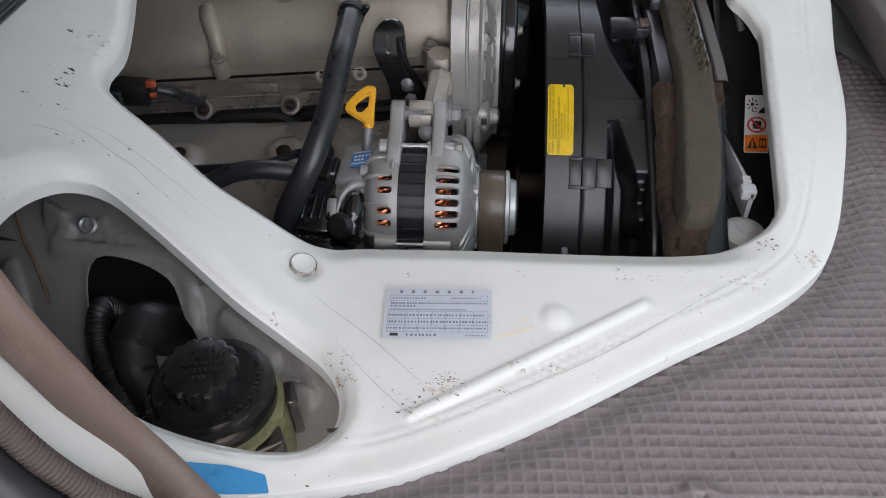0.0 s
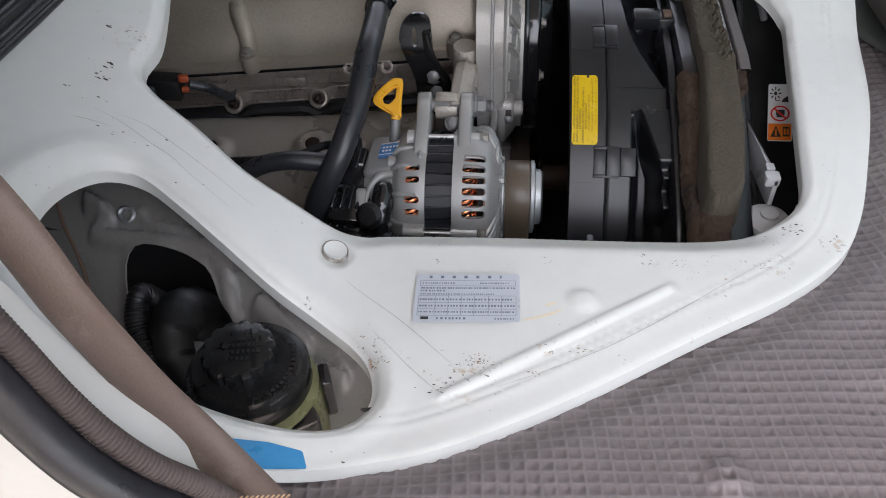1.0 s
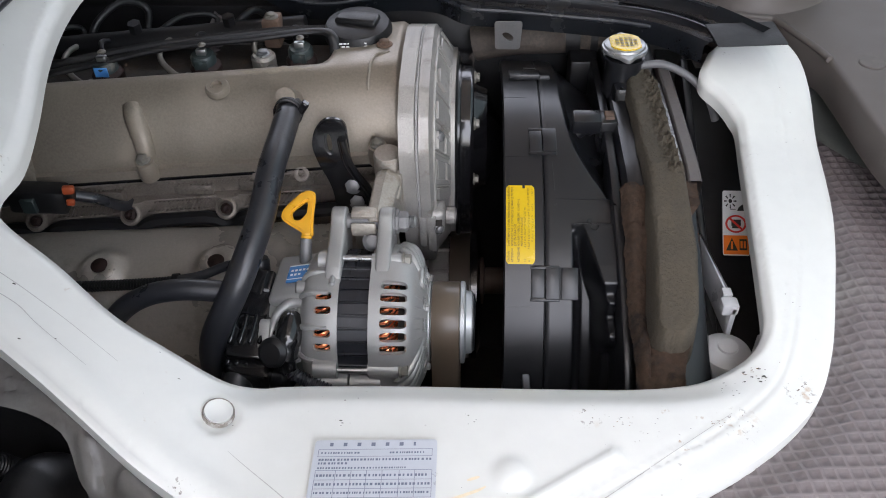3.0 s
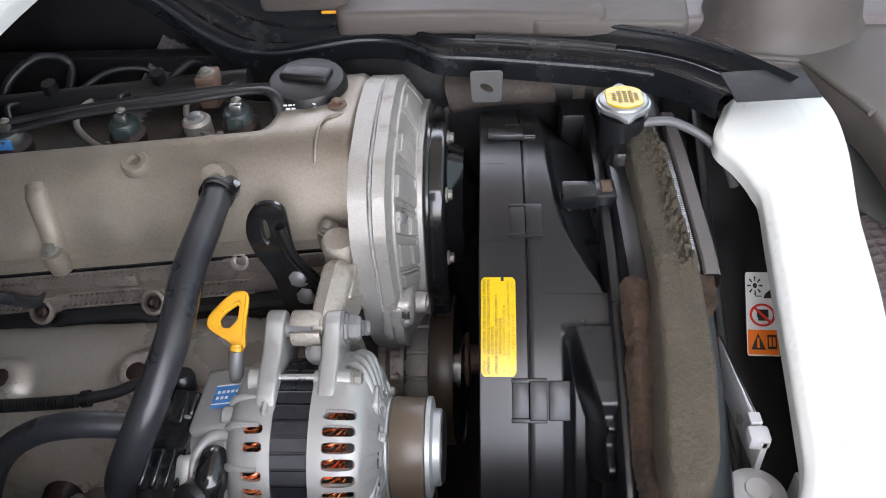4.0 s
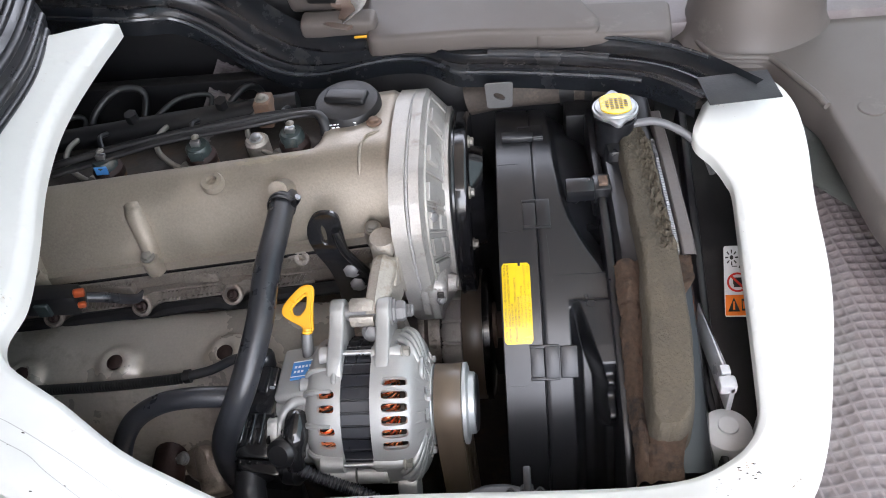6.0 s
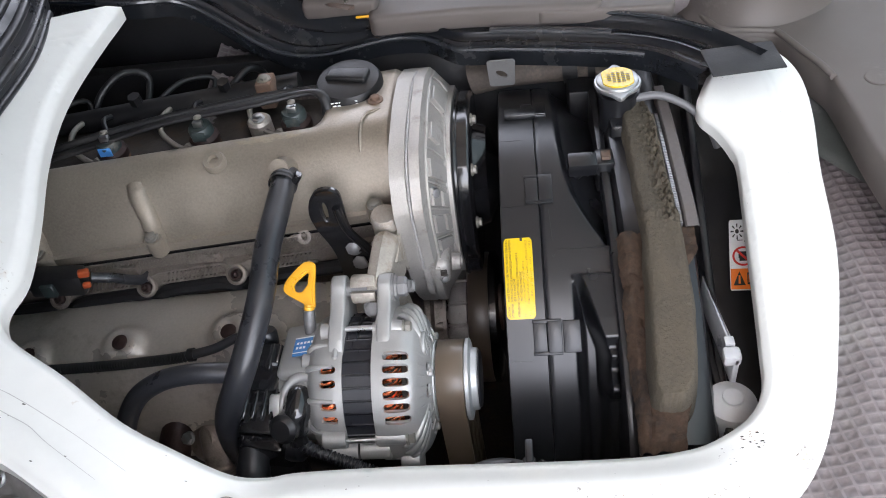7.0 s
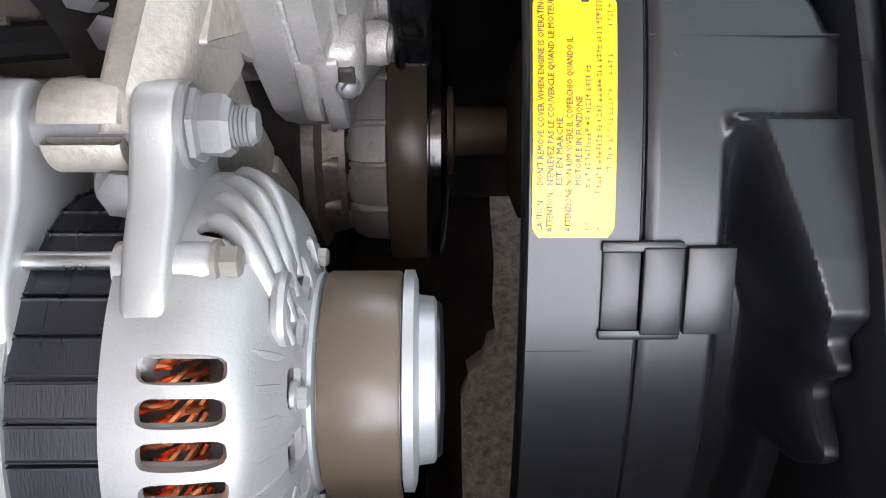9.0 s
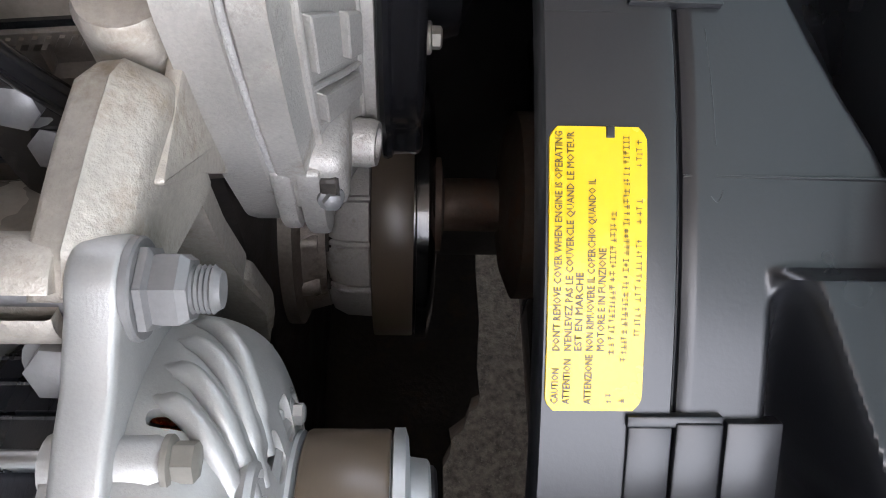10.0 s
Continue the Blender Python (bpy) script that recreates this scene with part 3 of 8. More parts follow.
def inner_sheet_z(x, y):
    z = 0.975 + 0.95 * (y - 0.583) + 0.25 * (x + 0.2)
    for line, w in SHEET_RIBS:
        z += min(0.0075, 0.80 * w) * (1 - step(w * 0.35, w * 0.95, to_line(x, y, line)))
    z += 0.0035 * (1 - step(0.0, 0.010, to_line(x, y, SHEET_HOLE + SHEET_HOLE[:1])))
    return min(z, platform_height(x, y) - 0.020)


def build_inner_sheet():
    border = [(-0.345, 0.372), (0.045, 0.372), (0.045, 0.500), (0.0, 0.525), (-0.10, 0.565), (-0.19, 0.610), (-0.24, 0.640), (-0.345, 0.640)]
    long = []
    for k, p in enumerate(border):
        q = border[(k + 1) % len(border)]
        n = max(1, int(math.dist(p, q) / 0.006))
        long += [(p[0] + (q[0] - p[0]) * j / n, p[1] + (q[1] - p[1]) * j / n) for j in range(n)]
    hole = [p for p in curve2(SHEET_HOLE, 4, True)]
    return thick(pierced(long, [hole], lambda x, y: (x, y, inner_sheet_z(x, y)), 0.0029), 0.0015)


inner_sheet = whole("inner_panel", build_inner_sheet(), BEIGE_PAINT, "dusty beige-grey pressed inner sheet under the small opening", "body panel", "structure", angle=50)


# embossed rubber mat round the platform
def mat_z(x, y):
    z = 0.9480 + 0.12 * soft(0.42 - y) + 0.55 * soft(-x - 0.06) + 0.03 * soft(y - 0.6)
    z -= 0.35 * soft(x - 0.55, 0.05)
    z += 0.004 * wavy(x, y, 0.0, 7.0) + 0.0022 * wavy(x, y, 3.0, 19.0)
    z += 0.006 * math.exp(-((y - 0.455 + 0.12 * (x - 0.45)) / 0.018) ** 2) * step(0.33, 0.45, x)
    d = math.hypot(x - 0.262, y - 0.372)
    z += 0.006 * (1 - step(0.006, 0.020, d)) - 0.005 * (1 - step(0.0, 0.006, d))
    return z


def build_mat():
    bm = bmesh.new()
    p, rib = 0.0094, 0.0010
    turn = radians(3)
    lines = lambda n: [v for k in range(n) for v in (k * p - rib, k * p + rib, k * p + rib + 0.0016, k * p + p - rib - 0.0016)]
    xs, ys = lines(88), lines(126)
    keep = OUTER[0:18]
    edge = curve2(keep, 4, False)
    poly = np.asarray(edge + [(-0.10, 0.335), (-0.30, 0.9), (0.3, 1.2)])

    def covered(x, y):
        q = poly
        x1, y1, x2, y2 = q[:, 0], q[:, 1], np.roll(q[:, 0], -1), np.roll(q[:, 1], -1)
        hit = ((y1 > y) != (y2 > y)) & (x < (x2 - x1) * (y - y1) / np.where(y2 == y1, 1e-12, y2 - y1) + x1)
        return hit.sum() % 2 == 1

    grid = {}

    def vert(i, j):
        if (i, j) not in grid:
            u, v = xs[i], ys[j]
            x = -0.09 + u * math.cos(turn) - v * math.sin(turn)
            y = -0.02 + u * math.sin(turn) + v * math.cos(turn)
            high = i % 4 in (0, 1) or j % 4 in (0, 1)
            grid[i, j] = (bm.verts.new((x, y, mat_z(x, y) + (0.0017 if high else 0.0) - 0.0085 * (1 - step(0.004, 0.03, to_line(x, y, edge)) if to_line(x, y, edge) < 0.03 else 0.0))), x, y)
        return grid[i, j]

    dead = {}
    for i in range(len(xs) - 1):
        for j in range(len(ys) - 1):
            cell = (i // 4, j // 4)
            if cell not in dead:
                u, v = xs[min(cell[0] * 4 + 2, len(xs) - 1)], ys[min(cell[1] * 4 + 2, len(ys) - 1)]
                x = -0.09 + u * math.cos(turn) - v * math.sin(turn)
                y = -0.02 + u * math.sin(turn) + v * math.cos(turn)
                dead[cell] = (covered(x, y) and to_line(x, y, edge) > 0.016) or (y < 0.36 + 0.25 * (x + 0.02) - 0.33 and x < 0.1) or (x < 0.0 and y < 0.30) or y > 1.17 - 0.35 * step(0.5, 0.7, x)
            if not dead[cell]:
                f = bm.faces.new([vert(*k)[0] for k in ((i, j), (i + 1, j), (i + 1, j + 1), (i, j + 1))])
                # rib tops take the paler copy, light contrast put into the colour
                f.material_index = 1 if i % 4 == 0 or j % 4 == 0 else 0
    return bm


floor_mat = whole("floor", build_mat(), MAT, "grey-brown rubber floor mat embossed with small squares, rib tops painted lighter, worn and wrinkled", "floor mat", "structure", angle=70)
floor_mat.data.materials.append(MAT_LIT_RIBS)


# smooth floor covering between the platform's arm and the console, above the squared mat
SHEET_GREY = surface("grey_green_floor_covering", (0.135, 0.146, 0.134), 0.46, 0.0, 0.12, 500, 9, 0.06, (0.26, 0.27, 0.26), 0.25, 16.0)


def build_covering():
    bm = bmesh.new()
    rows = []
    for i in range(40):
        v = i / 39
        row = []
        for j in range(25):
            x = 0.440 + 0.0075 * j
            low = 0.925 - 0.95 * (x - 0.470) - 0.010 * wavy(x, 0, 2, 60)
            y = low + (1.080 - low) * v
            lift = 0.0036 + 0.026 * step(0.86, 1.00, y) - 0.0030 * (1 - step(0.0, 0.06, v))
            row.append(bm.verts.new((x, y, mat_z(x, y) + lift)))
        rows.append(row)
    grid_faces(bm, rows)
    bmesh.ops.solidify(bm, geom=list(bm.faces), thickness=-0.0015)
    return bm


whole("floor_covering", build_covering(), SHEET_GREY, "smooth grey-green floor covering worn pale beside the platform", "floor covering", "structure", angle=60)

# ground outside and under the vehicle
def build_ground():
    bm = bmesh.new()
    rows = []
    cuts = [-3000, -300, -40, -8, -3, -1.5, -0.5, 0, 0.25, 0.5, 0.75, 1, 1.25, 1.5, 2, 4, 10, 60, 400, 3000]
    for x in cuts:
        rows.append([bm.verts.new((x, y, 0.006 * wavy(x, y, 0, 1.1) if abs(x) < 20 and abs(y) < 20 else 0)) for y in cuts])
    grid_faces(bm, rows)
    return bm


whole("ground", build_ground(), CONCRETE, "brown coarse gravelly yard under and beside the truck", "ground", "structure")


# unseen cab shell, placed to shape daylight: roof, back, far side, windscreen frame
def shell(name, lo, hi, material, label):
    return whole(name, block(lo, hi, 0.01), material, label, "cab wall", "structure")


shell("ceiling", (-0.62, 0.02, 2.02), (0.60, 1.95, 2.06), CLOTH, "pale grey cloth cab headlining")
shell("wall_back", (-0.66, -0.05, 0.55), (-0.62, 1.95, 1.90), TRIM, "grey-brown back wall trim of the cab")
shell("wall_back_upper", (-0.66, -0.20, 1.90), (-0.62, 1.95, 2.06), TRIM, "grey-brown upper back wall trim of the cab")
shell("wall_far", (-0.62, 1.93, 0.55), (1.35, 1.97, 1.46), TRIM, "grey-brown far door trim of the cab")
# unseen tinted windscreen, added to dim and green the light between dashboard and roof
SCREEN = bpy.data.materials.new("green_tinted_glass")
SCREEN.use_nodes = True
gn, gl = SCREEN.node_tree.nodes, SCREEN.node_tree.links.new
clear, shine, blend, edge_gloss = gn.new("ShaderNodeBsdfTransparent"), gn.new("ShaderNodeBsdfGlossy"), gn.new("ShaderNodeMixShader"), gn.new("ShaderNodeFresnel")
clear.inputs["Color"].default_value = (0.40, 0.445, 0.44, 1)
shine.inputs["Roughness"].default_value = 0.02
gl(edge_gloss.outputs[0], blend.inputs[0]), gl(clear.outputs[0], blend.inputs[1]), gl(shine.outputs[0], blend.inputs[2])
gl(blend.outputs[0], gn["Material Output"].inputs["Surface"])
whole("windscreen", plate([(1.335, 1.440), (1.339, 1.440), (0.606, 2.040), (0.602, 2.040)], "y", -0.15, 1.93, 0), SCREEN, "unseen green-tinted windscreen glass added above the dashboard", "windscreen", "structure")
shell("wall_far_upper", (-0.62, 1.93, 1.88), (0.60, 1.97, 2.06), TRIM, "grey-brown upper far door frame")
shell("wall_front", (1.30, -0.15, 0.35), (1.36, 1.95, 1.44), TRIM, "grey-brown dashboard wall of the cab")
shell("floor_far", (-0.62, 1.16, 0.70), (1.32, 1.95, 0.76), TRIM, "grey-brown far floor of the cab")
shell("floor_front", (0.70, -0.15, 0.66), (1.32, 1.20, 0.70), MAT, "grey-brown front floor of the cab")
# dark sheets added to keep the bay dark, open only beside the fan
UNDER = [(-0.62, -0.10), (0.178, -0.10), (0.178, 0.90), (0.186, 0.915), (0.184, 0.928), (0.200, 0.940), (0.206, 0.958), (0.214, 0.962), (0.212, 0.990), (0.216, 1.040), (0.214, 1.10), (0.218, 1.20), (0.221, 1.30), (0.212, 1.34), (0.222, 1.40), (0.205, 1.50), (0.20, 1.95), (-0.62, 1.95)]
whole("underbody_back", plate(UNDER, "z", 0.36, 0.40, 0.002), GRIME_AND_FILL, "dark ragged-edged sheet added below the engine to keep the bay dark", "cab wall", "structure")
shell("underbody_front", (0.262, -0.10, 0.36), (1.32, 1.95, 0.40), GRIME_AND_FILL, "dark sheet added below the radiator to keep the bay dark")
shell("frame_rail", (0.178, -0.10, 0.36), (0.262, 0.70, 0.40), GRIME_AND_FILL, "dark sheet added below the bay's near side to keep it dark")
shell("inner_wall", (-0.05, 0.545, 0.40), (0.50, 0.560, 0.925), GRIME_AND_FILL, "dark near wall of the engine bay")
# black sheet behind the inner sheet's opening, stands in for the darkness there
shell("inner_wall_back", (-0.52, 0.580, 0.40), (-0.12, 0.590, 0.955), DULL_PLASTIC, "black sheet added to darken the inner sheet's opening")
# four unseen panels, added to keep daylight off the ground under the truck
shell("skirt_near", (-0.80, -0.14, 0.16), (1.36, -0.11, 0.60), WHITE_PAINT, "unseen white panel added below the door to block light under the truck")
shell("skirt_far", (-0.80, 1.97, 0.16), (1.36, 2.00, 0.60), WHITE_PAINT, "unseen white panel added on the far side to block light under the truck")
shell("bumper", (1.37, -0.14, 0.16), (1.42, 2.00, 0.70), TRIM, "unseen grey-brown panel added in front to block light under the truck")
shell("skirt_back", (-0.70, -0.05, 0.16), (-0.665, 1.95, 0.545), GRIME_AND_FILL, "unseen dark panel added at the rear to block light under the truck")
shell("sill", (-0.62, 0.96, 0.55), (-0.30, 1.95, 0.92), TRIM, "grey-brown seat base box at the back of the cab")



# dark frame lip below the platform's near edge, with its trim clip
def build_lip():
    bm = bmesh.new()
    rows = []
    for k in range(80):
        x = 0.080 + 0.0050 * k
        out = 0.600 + 0.040 * step(0.085, 0.167, x) - 0.008 * step(0.172, 0.21, x) + 0.006 * step(0.29, 0.40, x)
        rows.append([bm.verts.new((x, y, z)) for y, z in ((0.555, 0.884), (0.590, 0.889), (out - 0.007, 0.8905), (out - 0.002, 0.8885), (out, 0.884), (out - 0.001, 0.872), (out - 0.012, 0.855), (0.558, 0.840))])
    grid_faces(bm, rows)
    return bm


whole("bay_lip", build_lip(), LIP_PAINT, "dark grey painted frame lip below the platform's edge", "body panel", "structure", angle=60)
trim_clip = thing("trim_clip", "dark grey plastic fir-tree clip on the bay's lip", "clip", (0.194, 0.630, 0.90))
part("stem", block((0.1912, 0.618, 0.903), (0.1975, 0.643, 0.908), 0.0015, 2), BLACK_PLASTIC, trim_clip)
for cx, w in ((0.181, 0.0036), (0.194, 0.0055), (0.2045, 0.003)):
    part("prong", block((cx - w, 0.612, 0.888), (cx + w, 0.632 - abs(cx - 0.194) * 0.3, 0.899), 0.002, 2), DULL_PLASTIC, trim_clip)
    part("barb", tube([(cx - w, 0.616, 0.900), (cx, 0.618, 0.9015), (cx + w, 0.616, 0.900)], 0.0014, 3, 8), BLACK_PLASTIC, trim_clip)
    part("barb", tube([(cx - w, 0.624, 0.900), (cx, 0.626, 0.9015), (cx + w, 0.624, 0.900)], 0.0014, 3, 8), BLACK_PLASTIC, trim_clip)

# unseen tipped-up seat, added to shade the platform's left arm
seat = thing("seat", "unseen grey-brown cloth seat tipped up to shade the platform's left arm", "seat", (-0.47, 0.65, 0.95))
part("cushion", block((-0.49, 0.36, 1.245), (-0.05, 1.06, 1.365), 0.04, 4, pose(0, 0, 0, 0, -28, 0)), SEAT_CLOTH, seat)
part("backrest", block((-0.60, 0.42, 1.45), (-0.50, 1.06, 1.95), 0.04, 4), SEAT_CLOTH, seat)
part("base", block((-0.60, 0.45, 0.92), (-0.40, 1.00, 1.20), 0.02, 3), TRIM, seat)

# round plug pressed into the platform, dirty round its rim
plug_z = platform_height(-0.021, 0.551) + 0.001
PLUG_DIRT = surface("dirt_in_the_joint", (0.22, 0.19, 0.16), 0.8, 0.0, 0.4, 500, 120, 0.2, (0.55, 0.54, 0.51), 0.5, 160.0)
hole_plug = thing("hole_plug", "white painted round plug with a dirt-ringed rim in the platform", "plug", (-0.021, 0.551, plug_z))
part("disc", lathe([(0, -0.0006), (0.0072, -0.0006), (0.0086, 0.0004), (0.0096, 0.0006), (0.0102, -0.004)], (-0.0202, 0.5535, plug_z), (0.3, 0, 1), 32), SCUFFED, hole_plug)
part("rim", lathe([(0.0101, -0.004), (0.0103, 0.0002), (0.0107, 0.0003), (0.0112, -0.004)], (-0.0202, 0.5535, plug_z), (0.3, 0, 1), 32), PLUG_DIRT, hole_plug, "dirty grey rim")

# white door pillar outside the seal
PILLAR = [(-0.037, 0.30), (-0.036, 0.96), (-0.040, 1.010), (-0.052, 1.046), (-0.068, 1.072), (-0.084, 1.097), (-0.098, 1.123), (-0.110, 1.158), (-0.130, 1.208), (-0.168, 1.284), (-0.215, 1.40), (-0.25, 1.55), (-0.27, 1.75), (-0.26, 2.02), (-0.80, 2.02), (-0.80, 0.30)]
whole("door_pillar", plate(PILLAR, "y", 0.296, 0.335, 0.004), WHITE_PAINT, "white painted door pillar beside the door seal", "door pillar", "structure")

# rusty split along the inner sheet's edge
split = [(-0.277, 0.607), (-0.266, 0.584), (-0.255, 0.569), (-0.243, 0.551), (-0.237, 0.539)]
whole("rust_streak", tube([(x, y, inner_sheet_z(x, y) + 0.0005) for x, y in split], 0.0016, 6, 8), RUSTY, "rusty split seam in the inner sheet", "seam", "structure")

# chipped paint, rust marks, scratches and a glue smear on the platform
def on_platform(x, y, lift=0.0005):
    return Vector((x, y, platform_height(x, y) + platform_relief(x, y) + lift))


def flecks(places, seed):
    """Small ragged flat marks scattered round places of (x, y, spread, count, size)."""
    rnd = random.Random(seed)
    bm = bmesh.new()
    for cx, cy, spread, count, size in places:
        for _ in range(count):
            x, y = cx + rnd.gauss(0, spread), cy + rnd.gauss(0, spread * 0.6)
            r, turn = size * rnd.uniform(0.4, 1.3), rnd.uniform(0, 6.3)
            ring = []
            for k in range(7):
                a = turn + 2 * math.pi * k / 7
                q = r * rnd.uniform(0.6, 1.2)
                ring.append(bm.verts.new(on_platform(x + q * 1.5 * math.cos(a), y + q * 0.7 * math.sin(a))))
            bm.faces.new(ring)
    return bm


def strokes(lines, width):
    bm = bmesh.new()
    for line in lines:
        pts = smooth_path([(x, y, 0) for x, y in line], 10)
        rows = []
        for k, p in enumerate(pts):
            t = (pts[min(k + 1, len(pts) - 1)] - pts[max(k - 1, 0)]).normalized()
            w = width * (0.35 + 0.65 * math.sin(math.pi * (k + 0.5) / len(pts)))
            rows.append([bm.verts.new(on_platform(p.x - t.y * w * s, p.y + t.x * w * s)) for s in (-0.5, 0.5)])
        grid_faces(bm, rows)
    return bm


CHIP = surface("bare_chip", (0.045, 0.040, 0.036), 0.6, 0.0, 0.2, 600, 60, 0.05)
RUST_MARK = surface("rust_mark", (0.21, 0.135, 0.075), 0.8, 0.0, 0.3, 500, 80, 0.1)
SCRATCH = surface("scratched_paint", (0.42, 0.42, 0.40), 0.6, 0.0, 0.2, 600, 60, 0.02)
GLUE = surface("dried_glue", (0.72, 0.62, 0.45), 0.4, 0.0, 0.1, 400, 60, 0.05)
part("paint_chips", flecks([(-0.212, 0.652, 0.004, 7, 0.0012), (-0.215, 0.636, 0.004, 9, 0.0011), (-0.223, 0.692, 0.002, 2, 0.0012), (-0.221, 0.610, 0.005, 3, 0.0009), (-0.203, 0.614, 0.003, 2, 0.0010),
                            (-0.190, 0.590, 0.014, 9, 0.0007), (0.255, 0.563, 0.006, 7, 0.0004), (0.278, 0.562, 0.004, 3, 0.0004), (0.151, 0.559, 0.006, 6, 0.0005), (0.065, 0.557, 0.004, 4, 0.0006),
                            (0.096, 0.450, 0.008, 14, 0.0007), (0.186, 0.494, 0.006, 5, 0.0006), (0.355, 0.605, 0.007, 16, 0.0007), (0.335, 0.594, 0.007, 10, 0.0005), (0.072, 0.427, 0.006, 8, 0.0009),
                            (0.024, 0.413, 0.001, 1, 0.0022), (0.030, 0.377, 0.012, 4, 0.0009), (0.10, 0.46, 0.05, 14, 0.0004), (0.25, 0.54, 0.06, 7, 0.0003), (-0.1, 0.57, 0.04, 8, 0.0005)], 4), CHIP, platform, "black paint chips", kind="stuff", smooth=False)
part("rust_marks", flecks([(0.100, 0.455, 0.006, 44, 0.0005), (0.174, 0.468, 0.0035, 9, 0.0006), (0.140, 0.447, 0.003, 9, 0.0007), (0.319, 0.561, 0.004, 10, 0.0005), (0.258, 0.562, 0.006, 8, 0.0004),
                           (0.027, 0.450, 0.004, 20, 0.0005), (0.018, 0.470, 0.005, 16, 0.0005), (0.355, 0.607, 0.006, 12, 0.0005)], 9), RUST_MARK, platform, "brown rust marks", kind="stuff", smooth=False)
part("scratches", strokes([[(-0.189, 0.606), (-0.173, 0.606), (-0.157, 0.601), (-0.140, 0.594), (-0.118, 0.584), (-0.085, 0.567)], [(-0.207, 0.602), (-0.188, 0.599), (-0.165, 0.590), (-0.148, 0.584), (-0.133, 0.574), (-0.10, 0.556)],
                           [(-0.216, 0.585), (-0.206, 0.588), (-0.193, 0.590)], [(0.113, 0.432), (0.182, 0.466), (0.229, 0.496), (0.277, 0.531), (0.330, 0.569)],
                           [(-0.008, 0.525), (0.038, 0.491), (0.081, 0.451)], [(0.020, 0.477), (0.046, 0.451), (0.075, 0.424)]], 0.0007), SCRATCH, platform, "faint grey scratches", kind="stuff", smooth=False)
part("glue_smear", strokes([[(0.132, 0.495), (0.144, 0.499), (0.156, 0.504), (0.161, 0.507)], [(0.149, 0.511), (0.157, 0.514)]], 0.0022), GLUE, platform, "dried yellowish glue smear", kind="stuff", smooth=False)

# unseen panels behind the camera, added to hold daylight off the left arm
shell("cab_side", (-0.80, -0.07, 1.42), (0.14, -0.03, 2.02), WHITE_PAINT, "unseen white panel added to block light high in the doorway's rear half")
shell("rear_door_post", (-0.80, -0.07, 1.00), (0.0, -0.03, 1.417), WHITE_PAINT, "unseen white panel added to block light low behind the doorway")

# ---- engine ----
def on_engine(x, y, z):
    """A place on the engine, which stands turned and tilted a little: y from its near face, z from the cover's gasket."""
    return Vector((x, 0.866 + 0.06 * (x + 0.05) + y, 0.955 + 0.05 * (x + 0.05) + z))


engine = thing("engine", "dust-filmed grey diesel engine with a ribbed valve cover", "engine", (-0.1, 0.95, 0.60))

COVER_PROFILE = [(-0.004, -0.006), (-0.004, 0.004), (0.000, 0.006), (0.001, 0.018), (0.006, 0.034), (0.016, 0.053), (0.029, 0.067), (0.041, 0.0738),
                 (0.052, 0.0755), (0.0575, 0.0735), (0.060, 0.066), (0.062, 0.046), (0.066, 0.042), (0.112, 0.042), (0.116, 0.041), (0.118, 0.039),
                 (0.124, 0.036), (0.150, 0.030), (0.158, 0.020), (0.160, -0.006)]
HIGH_PROFILE = COVER_PROFILE[:9] + [(0.058, 0.0757), (0.066, 0.0757), (0.074, 0.0755), (0.085, 0.075), (0.100, 0.0745), (0.116, 0.074), (0.128, 0.073),
                                    (0.138, 0.072), (0.152, 0.068), (0.164, 0.055), (0.166, -0.006)]


def build_cover():
    bm = bmesh.new()
    xs = [-0.37 + 0.006 * k for k in range(62)] + [-0.002 + 0.004 * k for k in range(20)] + [0.0765, 0.079, 0.0805]
    rows = []
    for x in xs:
        t = step(-0.004, 0.010, x)
        end = 1 - 0.06 * step(0.074, 0.0805, x)
        row = []
        for (y0, z0), (y1, z1) in zip(COVER_PROFILE, HIGH_PROFILE):
            y, z = y0 + (y1 - y0) * t, (z0 + (z1 - z0) * t) * end
            row.append(bm.verts.new(on_engine(x, y, z)))
        rows.append(row)
    grid_faces(bm, rows)
    bm.faces.new(rows[0]), bm.faces.new(rows[-1])
    return bm


valve_cover = part("valve_cover", build_cover(), COVER_PAINT, engine, "dust-filmed grey painted valve cover", angle=50)

# half-round columns down the cover's face, each over a bolt boss
for cx in (-0.290, -0.168):
    col = tube([on_engine(cx, 0.001, 0.008), on_engine(cx, 0.003, 0.026), on_engine(cx - 0.003, 0.0092, 0.039), on_engine(cx - 0.008, 0.0182, 0.0510), on_engine(cx - 0.011, 0.0252, 0.0570), on_engine(cx - 0.0125, 0.0305, 0.0590)],
               [0.0095, 0.0096, 0.0102, 0.0104, 0.0092, 0.0045], 5, 16)
    part("rib", col, COVER_PAINT, valve_cover)
for cx in (-0.290, -0.168, 0.058):
    boss = lathe([(0, -0.006), (0.010, -0.006), (0.010, 0.006), (0.0088, 0.010), (0.0088, 0.016), (0, 0.016)], on_engine(cx, -0.004, 0.002), (0, -0.25, 1), 20)
    part("boss", boss, COVER_PAINT, valve_cover)
    part("bolt", hexbolt(on_engine(cx, -0.008, 0.0185), (0, -0.25, 1), 0.009, 0.006, 0.0072), PIPE, valve_cover)
plug = lathe([(0, 0), (0.0115, 0), (0.0115, 0.005), (0.010, 0.008), (0.0055, 0.008), (0.005, 0.004), (0, 0.004)], on_engine(-0.095, 0.030, 0.067), (0, -0.35, 1), 24)
part("plug", plug, COVER_PAINT, valve_cover, "round plug with a socket")
